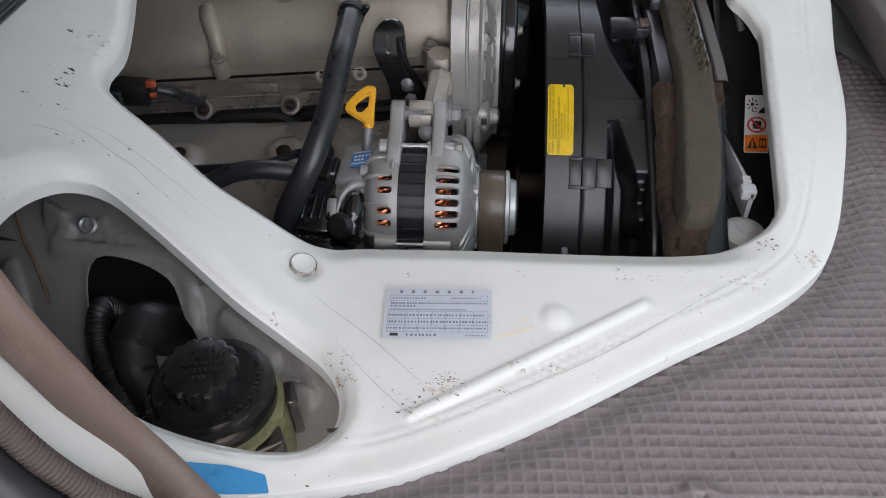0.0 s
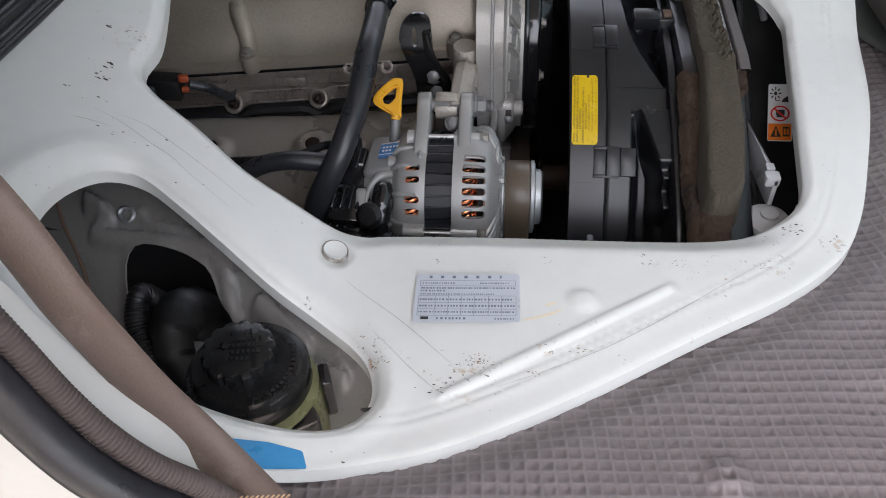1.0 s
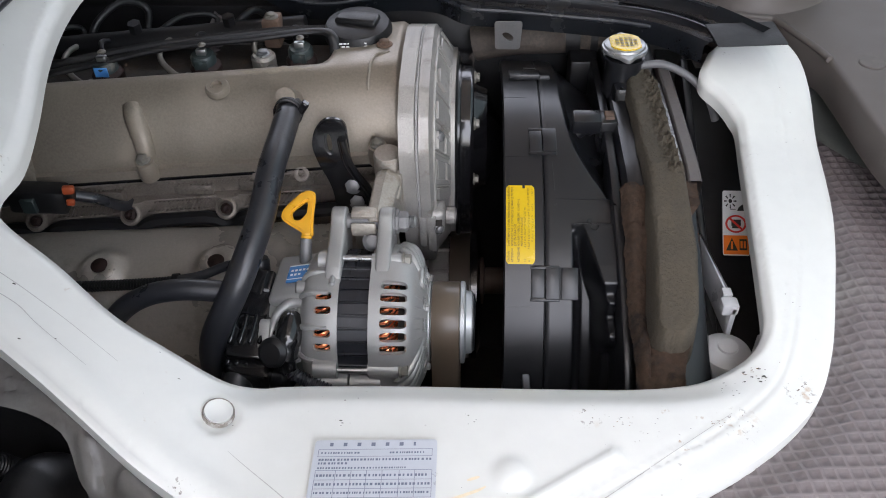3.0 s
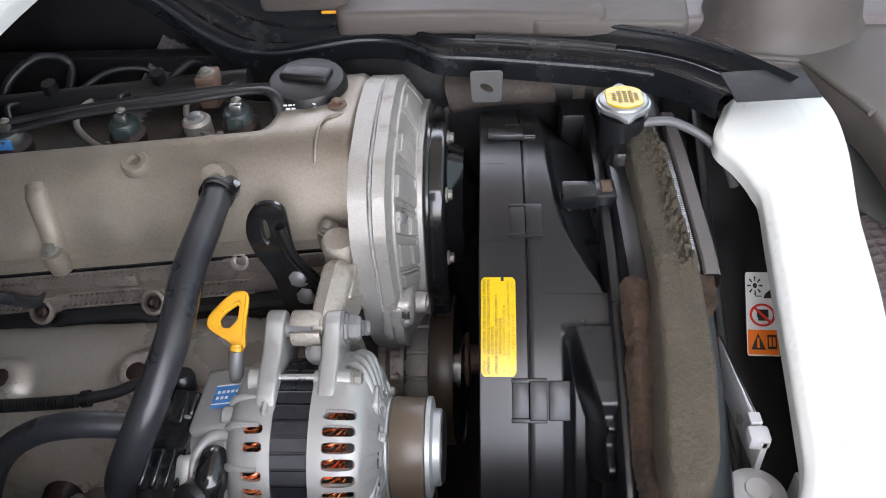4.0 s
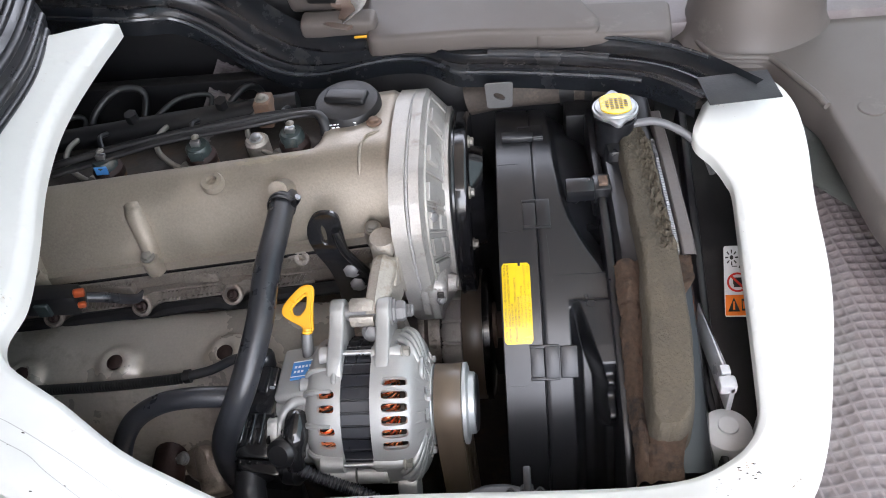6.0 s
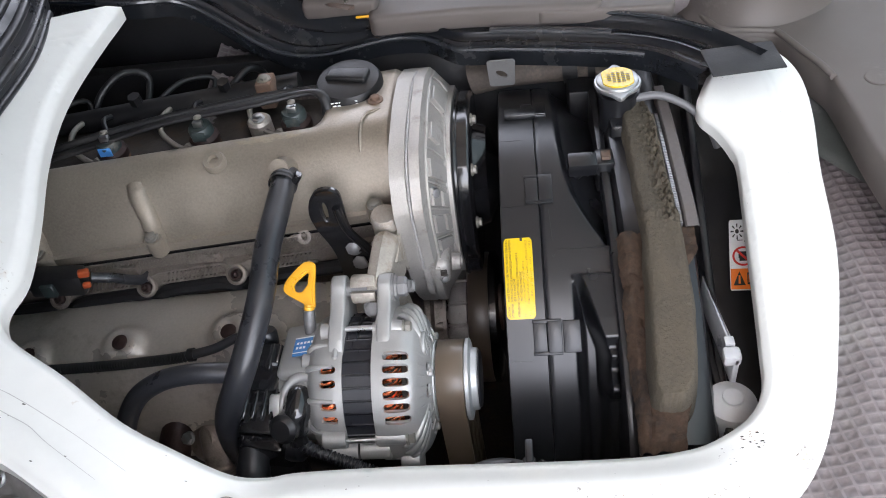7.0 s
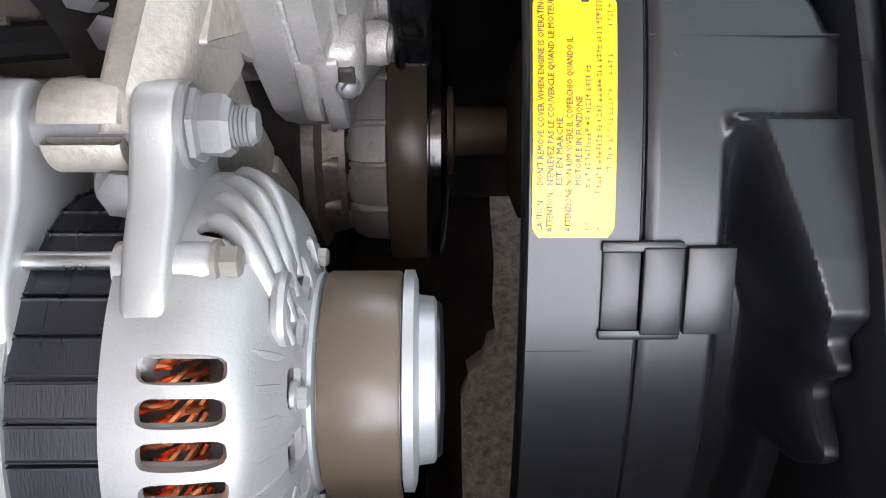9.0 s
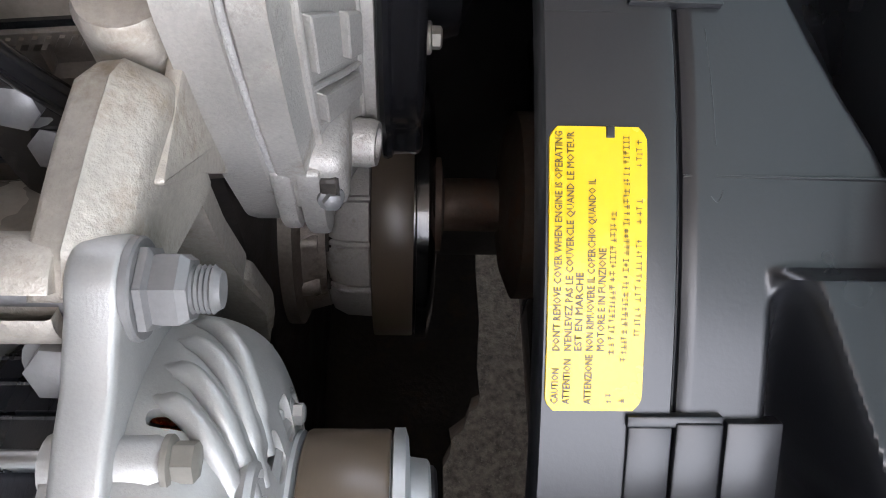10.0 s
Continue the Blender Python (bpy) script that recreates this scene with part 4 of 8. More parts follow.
part("bolt", hexbolt(on_engine(0.060, 0.085, 0.075), (0, 0, 1), 0.009, 0.006, 0.008), RUSTY, valve_cover, "rusty bolt")
# raised bead near the cover's end and nipple of the breather hose
bead = tube([on_engine(0.048, 0.016, 0.044), on_engine(0.049, 0.030, 0.0685), on_engine(0.050, 0.048, 0.0765), on_engine(0.0535, 0.062, 0.0765),
             on_engine(0.064, 0.068, 0.0755), on_engine(0.070, 0.070, 0.072)], 0.0016, 5, 8)
part("bead", bead, COVER_PAINT, valve_cover)
part("nipple", lathe([(0.006, 0), (0.013, 0.002), (0.011, 0.010), (0.0095, 0.026), (0, 0.026)], on_engine(-0.026, 0.020, 0.055), (0.05, -0.75, 0.62), 20),
     COVER_PAINT, valve_cover)
# lettering panel, worn smooth
rubbed = bmesh.new()
rnd = random.Random(12)
for k in range(70):
    x, y = -0.044 + rnd.gauss(0, 0.017), 0.0465 + rnd.gauss(0, 0.0020)
    r, lean = rnd.uniform(0.0012, 0.0042), rnd.uniform(-0.3, 0.3)
    ring = []
    for j in range(8):
        a = 2 * math.pi * j / 8
        q = r * rnd.uniform(0.6, 1.2)
        px, py = x + 1.7 * q * math.cos(a), min(max(y + 0.32 * q * math.sin(a) + lean * 0.0004, 0.0412), 0.0518)
        ring.append(rubbed.verts.new(on_engine(px, py, 0.0738 + 0.0017 * (py - 0.041) / 0.011 + 0.0004 + 0.000004 * k)))
    rubbed.faces.new(ring)
part("rubbed_patch", rubbed, WORN_COVER, valve_cover, "lettering rubbed down to yellowed primer", smooth=False)

# gasket and head
gasket = bmesh.new()
grid_faces(gasket, [[gasket.verts.new(on_engine(x, y, z)) for y, z in ((0.14, -0.0060), (-0.0055, -0.0060), (-0.0058, -0.0085), (0.14, -0.0085))] for x in (-0.37, -0.2, -0.05, 0.080)], close_v=True)
part("gasket", gasket, BLACK_STEEL, engine, "thin dark gasket")


def build_head():
    bm = bmesh.new()
    prof = [(0.15, -0.0085), (-0.005, -0.0085), (-0.007, -0.0095), (-0.007, -0.014), (0.001, -0.016), (0.001, -0.030), (-0.004, -0.032),
            (-0.004, -0.046), (0.003, -0.050), (0.003, -0.10), (0.15, -0.10)]
    rows = []
    for k in range(60):
        x = -0.37 + 0.0076 * k
        swell = 0.006 * (math.exp(-((x + 0.194) / 0.013) ** 2) + math.exp(-((x + 0.097) / 0.013) ** 2) + math.exp(-((x + 0.29) / 0.013) ** 2))
        rows.append([bm.verts.new(on_engine(x, y - (swell if -0.05 < z < -0.03 and y < 0.1 else 0), z - (swell * 0.8 if -0.051 < z < -0.04 else 0))) for y, z in prof])
    grid_faces(bm, rows)
    bm.faces.new(rows[0]), bm.faces.new(rows[-1])
    return bm


head = part("cylinder_head", build_head(), HEAD_ALU, engine, "grimy cast aluminium cylinder head", angle=45)

# slanted knurl along the head: a thin strip under the gasket and coarse panels between the studs
tooth = plate([(0, 0), (0.0016, 0), (0.0046, 0.0046), (0.0030, 0.0046)], "y", 0, 0.0013, 0)
for v in tooth.verts:
    v.co += on_engine(-0.30, -0.0085, -0.0148)
tooth_mesh = part("tooth", tooth, HEAD_ALU, head, smooth=False)
for k in range(1, 92):
    again(tooth_mesh, on_engine(-0.30 + 0.0040 * k, 0, 0) - on_engine(-0.30, 0, 0), head)
coarse = plate([(0, 0), (0.0022, 0), (0.0092, 0.0120), (0.0070, 0.0120)], "y", -0.0010, 0.0016, 0)
for v in coarse.verts:
    v.co += on_engine(-0.28, -0.0060, -0.0452)
coarse_mesh = part("tooth", coarse, HEAD_ALU, head, smooth=False)
for lo, hi in ((-0.275, -0.212), (-0.178, -0.116), (-0.082, -0.022)):
    for k in range(int((hi - lo) / 0.0046)):
        again(coarse_mesh, on_engine(lo + 0.0046 * k, 0, 0) - on_engine(-0.28, 0, 0), head)
    part("panel_edge", tube([on_engine(lo - 0.004, -0.0055, -0.0315), on_engine((lo + hi) / 2, -0.0055, -0.0315), on_engine(hi + 0.008, -0.0055, -0.0315)], 0.0015, 3, 8), HEAD_ALU, head)
    part("panel_edge", tube([on_engine(lo - 0.004, -0.0055, -0.0465), on_engine((lo + hi) / 2, -0.0055, -0.0465), on_engine(hi + 0.008, -0.0055, -0.0465)], 0.0018, 3, 8), HEAD_ALU, head)
for lo, hi in ((-0.275, -0.200), (-0.150, -0.110), (-0.085, -0.055), (-0.010, 0.030)):
    part("pad", block(on_engine(lo, -0.003, -0.0290), on_engine(hi, 0.004, -0.0185), 0.0025), HEAD_ALU, head)
# black strip between head and shield, scalloped round the studs
strip_line = [on_engine(x, -0.010, -0.054 - 0.010 * (math.exp(-((x + 0.194) / 0.012) ** 2) + math.exp(-((x + 0.097) / 0.012) ** 2) + math.exp(-((x + 0.29) / 0.012) ** 2))) for x in [-0.36 + 0.012 * k for k in range(34)]]
part("lower_gasket", tube(strip_line, 0.0075, 2, 8), DULL_PLASTIC, engine, "black scalloped lower strip")

# hollow studs in the head
for cx in (-0.290, -0.194, -0.097):
    ring = lathe([(0.004, 0.0), (0.0105, 0.0), (0.0115, 0.002), (0.0105, 0.0045), (0.008, 0.005), (0.0065, 0.001), (0.004, 0.0)], on_engine(cx, -0.013, -0.0425), (0, -0.75, 0.65), 24)
    part("stud_seat", ring, HEAD_ALU, head)
    part("stud", lathe([(0, 0), (0.0055, 0), (0.0055, 0.004), (0.0035, 0.006), (0.0025, 0.003), (0, 0.002)], on_engine(cx, -0.014, -0.0420), (0, -0.75, 0.65), 14), MAROON, head, "rusty hollow stud")

# hose bracket lugs on the head
for cx in (-0.060, -0.019):
    part("lug", lathe([(0.0030, 0), (0.0075, 0), (0.0080, 0.001), (0.0076, 0.0035), (0.0050, 0.0040), (0.0030, 0.003), (0.0030, 0)], on_engine(cx, -0.005, -0.012), (0, -0.8, 0.6), 20), HEAD_ALU, head)
part("lug_plate", block(on_engine(-0.062, -0.004, -0.017), on_engine(-0.017, 0.0, -0.007), 0.0015), HEAD_ALU, head)

# heat shield over the exhaust side
SHIELD_PROFILE = [(0.852, 0.884), (0.842, 0.893), (0.822, 0.897), (0.800, 0.896), (0.782, 0.892), (0.766, 0.883), (0.753, 0.868), (0.744, 0.848), (0.738, 0.815), (0.735, 0.76)]


def build_shield():
    bm = bmesh.new()
    line = smooth_path([(0, y, z) for y, z in SHIELD_PROFILE], 5)
    rows = []
    for k in range(110):
        x = -0.40 + 0.0042 * k
        row = []
        for p in line:
            z = p.z + 0.03 * (x + 0.1)
            for cx, cy in ((-0.206, 0.781), (-0.093, 0.784), (-0.303, 0.776)):
                d = math.hypot(x - cx, p.y - cy)
                z += 0.0095 * (1 - step(0.012, 0.027, d)) - 0.0050 * (1 - step(0.0055, 0.0090, d))
            z += 0.0016 * wavy(x, p.y, 0, 30) + 0.004 * math.exp(-((x + 0.04) / 0.02) ** 2)
            row.append(bm.verts.new((x, p.y + 0.03 * (x + 0.1), z)))
        rows.append(row)
    grid_faces(bm, rows)
    bmesh.ops.solidify(bm, geom=list(bm.faces), thickness=0.0012)
    return bm


shield = thing("heat_shield", "dusty bare steel heat shield with round bolt pads", "heat shield", (-0.2, 0.79, 0.87))
part("sheet", build_shield(), SHIELD, shield, angle=60)
for cx, cy, cz in ((-0.206, 0.778, 0.8955), (-0.093, 0.781, 0.9000), (-0.303, 0.772, 0.8905)):
    part("bolt", hexbolt((cx, cy, cz), (0, -0.25, 1), 0.0105, 0.0022, 0.0080), MAROON, shield, "dark rusty bolt")

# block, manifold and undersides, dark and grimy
part("engine_block", block((-0.37, 0.885, 0.30), (0.068, 1.07, 0.855), 0.012), GRIME_AND_FILL, engine, "oily dark engine block")
part("manifold", tube([(-0.40, 0.80, 0.80), (-0.28, 0.79, 0.82), (-0.14, 0.785, 0.82), (-0.04, 0.80, 0.81), (-0.02, 0.85, 0.80)], 0.034, 5, 14), RUSTY, engine, "rusty exhaust manifold")
part("down_pipe", tube([(-0.150, 0.775, 0.815), (-0.165, 0.750, 0.805), (-0.174, 0.715, 0.780), (-0.178, 0.680, 0.73), (-0.18, 0.66, 0.66)], 0.017, 6, 16), MAROON, engine, "maroon heat-stained pipe")
part("outlet", lathe([(0, 0), (0.030, 0), (0.032, 0.006), (0.026, 0.012), (0.022, 0.030), (0.016, 0.036), (0, 0.036)], (-0.128, 0.748, 0.772), (-0.35, -0.55, 0.6), 28), HEAD_ALU, engine, "pale cast outlet")
part("outlet_web", block((-0.142, 0.700, 0.755), (-0.112, 0.752, 0.800), 0.008, 3, pose(0, 0, 0, 25, 0, 20)), HEAD_ALU, engine)
part("bolt", hexbolt((-0.152, 0.726, 0.802), (-0.3, -0.6, 0.7), 0.010, 0.007, 0.007), ZINC, engine)

# timing cover: a deep casting whose front is smaller than its back
BACK = [(1.052, 1.006), (1.040, 1.020), (0.985, 1.042), (0.930, 1.046), (0.870, 1.038), (0.845, 1.020), (0.833, 0.990), (0.838, 0.945), (0.846, 0.905), (0.858, 0.862), (0.872, 0.838), (0.900, 0.800), (1.09, 0.78), (1.09, 0.96)]
MIDDLE = [(1.062, 0.994), (1.046, 1.012), (0.990, 1.032), (0.935, 1.034), (0.882, 1.024), (0.858, 1.006), (0.848, 0.980), (0.852, 0.940), (0.858, 0.902), (0.866, 0.866), (0.880, 0.846), (0.904, 0.812), (1.09, 0.78), (1.09, 0.95)]
FRONT = [(1.074, 0.966), (1.056, 0.985), (0.998, 1.002), (0.945, 1.000), (0.912, 0.984), (0.898, 0.962), (0.893, 0.940), (0.892, 0.912), (0.890, 0.890), (0.892, 0.872), (0.902, 0.850), (0.920, 0.825), (1.09, 0.78), (1.09, 0.94)]


def build_timing():
    bm = bmesh.new()
    rings = []
    for x, ring in ((0.081, BACK), (0.0955, BACK), (0.0968, [(y + 0.0016, z - 0.001) for y, z in BACK]), (0.0982, [(y + 0.0016, z - 0.001) for y, z in BACK]),
                    (0.0995, BACK), (0.109, BACK), (0.112, MIDDLE), (0.126, FRONT), (0.131, FRONT)):
        rings.append([bm.verts.new((x, y, z)) for y, z in round_outline(ring, 0.006, 3)])
    grid_faces(bm, rings, close_v=True)
    bm.faces.new(rings[0]), bm.faces.new(rings[-1])
    bm.normal_update()
    return bm


timing = thing("timing_cover", "bare cast aluminium timing cover on the engine's front end", "engine cover", (0.105, 0.95, 0.80))
casting = part("casting", build_timing(), CAST_ALU, timing, angle=32)
# pads and thin ribs on the casting's sloping band
def on_band(i, t, lift=0.0):
    """A place on the slope between the casting's middle and front outlines."""
    k = int(i)
    f = i - k
    a = Vector((0.1125, *MIDDLE[k])).lerp(Vector((0.1125, *MIDDLE[k + 1])), f)
    b = Vector((0.1260, *FRONT[k])).lerp(Vector((0.1260, *FRONT[k + 1])), f)
    along = Vector((0, MIDDLE[k + 1][0] - MIDDLE[k][0], MIDDLE[k + 1][1] - MIDDLE[k][1]))
    n = (b - a).cross(along).normalized()
    if n.y > 0.2 or (abs(n.y) <= 0.2 and n.z < 0):
        n = -n
    return a.lerp(b, t) + n * lift


for i0, i1, t0, t1 in ((6.15, 6.80, 0.10, 0.52), (6.15, 6.80, 0.66, 0.92), (3.2, 3.6, 0.15, 0.60), (8.1, 8.7, 0.2, 0.6), (4.15, 4.75, 0.12, 0.88), (5.15, 5.80, 0.14, 0.50), (5.15, 5.80, 0.62, 0.90), (2.05, 2.50, 0.15, 0.85), (7.10, 7.55, 0.15, 0.85)):
    bm = bmesh.new()
    rows = [[bm.verts.new(on_band(i, t, h)) for i, t in ((i0, t0), (i1, t0), (i1, t1), (i0, t1))] for h in (-0.003, 0.0030)]
    grid_faces(bm, rows, close_v=True)
    bm.faces.new(rows[1])
    bmesh.ops.bevel(bm, geom=list(bm.edges), offset=0.0006, segments=1, affect="EDGES")
    part("pad", bm, CAST_ALU, casting, angle=20)
for t, r in ((0.03, 0.0016), (0.97, 0.0014)):
    part("edge_bead", tube([on_band(i + f, t) for i in range(1, 9) for f in (0.15, 0.5, 0.85)], r, 2, 8), CAST_ALU, casting)
for i in (1.5, 2.6, 3.85, 4.9, 5.9, 7.0, 7.6):
    part("rib", tube([on_band(i, 0.02), on_band(i, 0.35, 0.0008), on_band(i, 0.7, 0.0008), on_band(i, 0.98)], 0.0012, 3, 6), CAST_ALU, casting)
part("boss", lathe([(0, -0.030), (0.0100, -0.030), (0.0095, 0.0), (0.0085, 0.003), (0.006, 0.003), (0.005, 0.001), (0, 0.001)], (0.129, 0.8785, 0.882), (1, -0.15, 0.05), 22), CAST_ALU, casting)
part("fillet", block((0.098, 0.8485, 0.878), (0.1225, 0.885, 0.908), 0.006, 3), CAST_ALU, casting)
part("tail", plate(round_outline([(0.846, 0.905), (0.850, 0.866), (0.857, 0.850), (0.866, 0.846), (0.876, 0.870), (0.880, 0.900)], 0.003), "x", 0.1045, 0.1135, 0.002), CAST_ALU, casting)
part("tail", plate(round_outline([(0.846, 0.905), (0.848, 0.872), (0.853, 0.860), (0.862, 0.856), (0.876, 0.872), (0.880, 0.900)], 0.003), "x", 0.0960, 0.1035, 0.002), CAST_ALU, casting)
# dark block stands in for the shade inside the bolt's notch
part("notch", block((0.1125, 0.8468, 0.882), (0.1195, 0.853, 0.900), 0.001, 1), GRIME_AND_FILL, casting)
part("bolt", hexbolt((0.1160, 0.8485, 0.889), (0.35, -0.9, 0.25), 0.0065, 0.005, 0.005), NUT_GREY, timing)
part("bolt", hexbolt(on_band(5.3, 0.25), (0.75, -0.6, 0.3), 0.0085, 0.0065, 0.0065), NUT_GREY, timing)
part("sealant", tube([(0.0975, 1.046, 1.014), (0.0975, 0.985, 1.0405), (0.0975, 0.930, 1.0445), (0.0975, 0.870, 1.0365), (0.0975, 0.846, 1.019), (0.0975, 0.8345, 0.990),
                      (0.0975, 0.8395, 0.945), (0.0975, 0.848, 0.905)], 0.0012, 6, 8), FOAM_GREY, timing, "bead of pale sealant")
# glossy black pulley guard on its front
GUARD = [(1.070, 0.962), (1.050, 0.980), (0.995, 0.997), (0.947, 0.994), (0.917, 0.978), (0.904, 0.955), (0.900, 0.93), (0.898, 0.90), (0.900, 0.875), (0.912, 0.850), (0.93, 0.82), (1.085, 0.79), (1.085, 0.94)]
guard = part("guard", plate([(p.y, p.z) for p in smooth_path([(0, y, z) for y, z in GUARD], 4, True)], "x", 0.132, 0.150, 0.004, 3), BLACK_STEEL, timing, "glossy black pressed guard")
part("guard_rim", tube([(0.134, y, z) for y, z in GUARD], 0.0028, 5, 8, closed=True), BLACK_STEEL, guard)
for y, z in ((0.925, 0.965), (0.985, 0.985), (0.912, 0.905), (0.96, 0.90), (1.03, 0.94)):
    part("bolt", hexbolt((0.150, y, z), (1, 0, 0), 0.008, 0.006, 0.0065), PIPE, guard)
hub = lathe([(0, 0.03), (0.022, 0.03), (0.030, 0.024), (0.055, 0.014), (0.060, 0.0)], (0.150, 0.985, 0.91), (1, 0, 0), 28)
part("guard_dome", hub, BLACK_STEEL, guard)

# black lifting eye on the head
lift = thing("lifting_bracket", "black painted steel lifting eye bolted to the cylinder head", "bracket", (0.04, 0.84, 0.92))
EYE_OUTLINE = [(0.0015, 0.993), (0.0045, 1.008), (0.013, 1.019), (0.0240, 1.0215), (0.033, 1.015), (0.035, 1.000), (0.0365, 0.982), (0.041, 0.966), (0.050, 0.950), (0.054, 0.930), (0.050, 0.905),
               (0.020, 0.900), (0.017, 0.925), (0.0155, 0.945), (0.0115, 0.962), (0.0055, 0.978)]
eye_line = [(p.x, p.y) for p in smooth_path([(x, z, 0) for x, z in EYE_OUTLINE], 4, True)]
eye_bm = thick(pierced(eye_line, [oval(0.0175, 0.996, 0.0024, 0.0090, 18, 4)], lambda x, z: (x, 0.8360 + 0.10 * (1.0 - z) + 0.012 * step(0.97, 1.02, z), z), 0.006, 0.4), 0.0065)
bmesh.ops.bevel(eye_bm, geom=[e for e in eye_bm.edges if e.calc_face_angle(0) > 1.0], offset=0.0018, segments=2, affect="EDGES")
part("plate", eye_bm, BLACK_STEEL, lift, angle=50)
part("rib", tube([(0.030, 0.834, 1.004), (0.033, 0.834, 0.980), (0.040, 0.836, 0.962), (0.049, 0.838, 0.945), (0.052, 0.840, 0.925)], 0.0045, 5, 10), BLACK_STEEL, lift)
part("bolt", hexbolt((0.0355, 0.839, 0.950), (0, -0.9, 0.4), 0.0125, 0.009, 0.0095), NUT_GREY, lift)
part("bolt", hexbolt((0.0385, 0.840, 0.930), (0, -0.9, 0.4), 0.0125, 0.009, 0.0095), NUT_GREY, lift)

# injectors in the trough behind the cover's ridge
for cx in (-0.310, -0.222, -0.122, -0.024):
    inj = thing("injector", "diesel injector with grey-green solenoid and rusty sleeve", "injector", on_engine(cx, 0.088, 0.042), "injectors along the engine")
    base = on_engine(cx, 0.088, 0.040)
    ax = (0.0, -0.12, 1.0)
    part("sleeve", lathe([(0, 0), (0.015, 0), (0.015, 0.018), (0.0135, 0.022), (0, 0.022)], base, ax, 22), RUSTY, inj, "rusty sleeve")
    part("solenoid", lathe([(0, 0.022), (0.0115, 0.022), (0.0125, 0.024), (0.0125, 0.038), (0.0105, 0.041), (0, 0.041)], base, ax, 26), TEAL_CAP, inj)
    part("shoulder", lathe([(0.0150, 0.018), (0.0158, 0.020), (0.0158, 0.027), (0.0126, 0.031), (0.0120, 0.031)], base, ax, 24), MAROON, inj, "heat-stained collar")
    part("terminal", block(base + Vector((-0.005, -0.009, 0.040)), base + Vector((0.005, -0.003, 0.0465)), 0.001), BRIGHT, inj)
    part("terminal_nut", hexbolt(base + Vector((0.001, -0.004, 0.049)), (0, 0, 1), 0.005, 0.003, 0.0040), PIPE, inj)
    part("return_pipe", tube([base + Vector((-0.004, 0.010, 0.030)), base + Vector((-0.012, 0.025, 0.044)), base + Vector((-0.010, 0.040, 0.040))], 0.0026, 5, 8), BLACK_PLASTIC, inj)
    part("label", block(base + Vector((-0.0068, -0.0166, 0.028)), base + Vector((0.0068, -0.0150, 0.038)), 0.0003, 1), BLUE_LABEL if cx < -0.15 else TEAL_CAP, inj)
    # steel feed pipe to the rail
    feed = thing("fuel_pipe", "dull bent steel fuel pipe between injector and rail", "pipe", on_engine(cx - 0.03, 0.09, 0.05), "fuel pipes")
    part("pipe", tube([base + Vector((-0.016, -0.006, 0.009)), base + Vector((-0.034, -0.002, 0.016)), base + Vector((-0.050, 0.010, 0.026)), base + Vector((-0.054, 0.034, 0.030)), base + Vector((-0.046, 0.062, 0.027))], 0.0030, 6, 10), PIPE, feed)
    part("nut", lathe([(0, 0), (0.0075, 0), (0.0075, 0.013), (0.005, 0.016), (0, 0.016)], base + Vector((-0.012, -0.008, 0.006)), (-0.75, 0.3, 0.5), 6), PIPE, feed)

# dark plate laid in the trough round the injectors
part("trough", block(on_engine(-0.365, 0.0665, 0.036), on_engine(-0.004, 0.1580, 0.0435), 0.001), GRIME_AND_FILL, valve_cover, "dark trough plate")

# rail, loom and clutter behind, dark
rail = thing("fuel_rail", "dark forged fuel rail behind the injectors", "fuel rail", on_engine(-0.15, 0.155, 0.05))
part("bar", tube([on_engine(-0.36, 0.148, 0.066), on_engine(-0.2, 0.150, 0.068), on_engine(-0.03, 0.152, 0.070)], 0.012, 3, 16), DULL_PLASTIC, rail)
for cx in (-0.30, -0.21, -0.11):
    part("port", lathe([(0, 0), (0.007, 0), (0.007, 0.014), (0, 0.014)], on_engine(cx, 0.150, 0.076), (0, -0.2, 1), 6), DULL_PLASTIC, rail)
clamp = thing("rail_clamp", "rusty brown clamp with a pale bolt over the fuel rail", "bracket", on_engine(-0.063, 0.15, 0.06))
part("saddle", block(on_engine(-0.071, 0.126, 0.060), on_engine(-0.053, 0.150, 0.090), 0.003), RUSTY, clamp)
part("bolt", hexbolt(on_engine(-0.062, 0.136, 0.090), (0, -0.1, 1), 0.009, 0.005, 0.0075), PIPE, clamp)
part("post", lathe([(0, 0), (0.0125, 0), (0.0125, 0.026), (0.010, 0.029), (0.006, 0.029), (0.005, 0.026), (0, 0.026)], on_engine(-0.066, 0.100, 0.040), (0, -0.1, 1), 24), OLD_ALU, clamp)
part("bolt", hexbolt(on_engine(-0.066, 0.097, 0.068), (0, -0.1, 1), 0.010, 0.005, 0.007), ZINC, clamp)
loom = thing("injector_loom", "flat dark wiring loom laid along the injectors", "wiring", on_engine(-0.15, 0.08, 0.08))
part("sleeve", tube([on_engine(-0.34, 0.074, 0.066), on_engine(-0.25, 0.080, 0.076), on_engine(-0.16, 0.090, 0.086), on_engine(-0.07, 0.094, 0.088), on_engine(-0.010, 0.100, 0.088), on_engine(0.008, 0.092, 0.084), on_engine(0.010, 0.082, 0.070)],
               0.0055, 7, 10, flat=0.6, up=(0, 0, 1)), DULL_PLASTIC, loom)
part("sleeve", tube([on_engine(-0.34, 0.082, 0.070), on_engine(-0.20, 0.092, 0.086), on_engine(-0.07, 0.102, 0.090), on_engine(0.000, 0.104, 0.088)], 0.004, 6, 8), DULL_PLASTIC, loom)
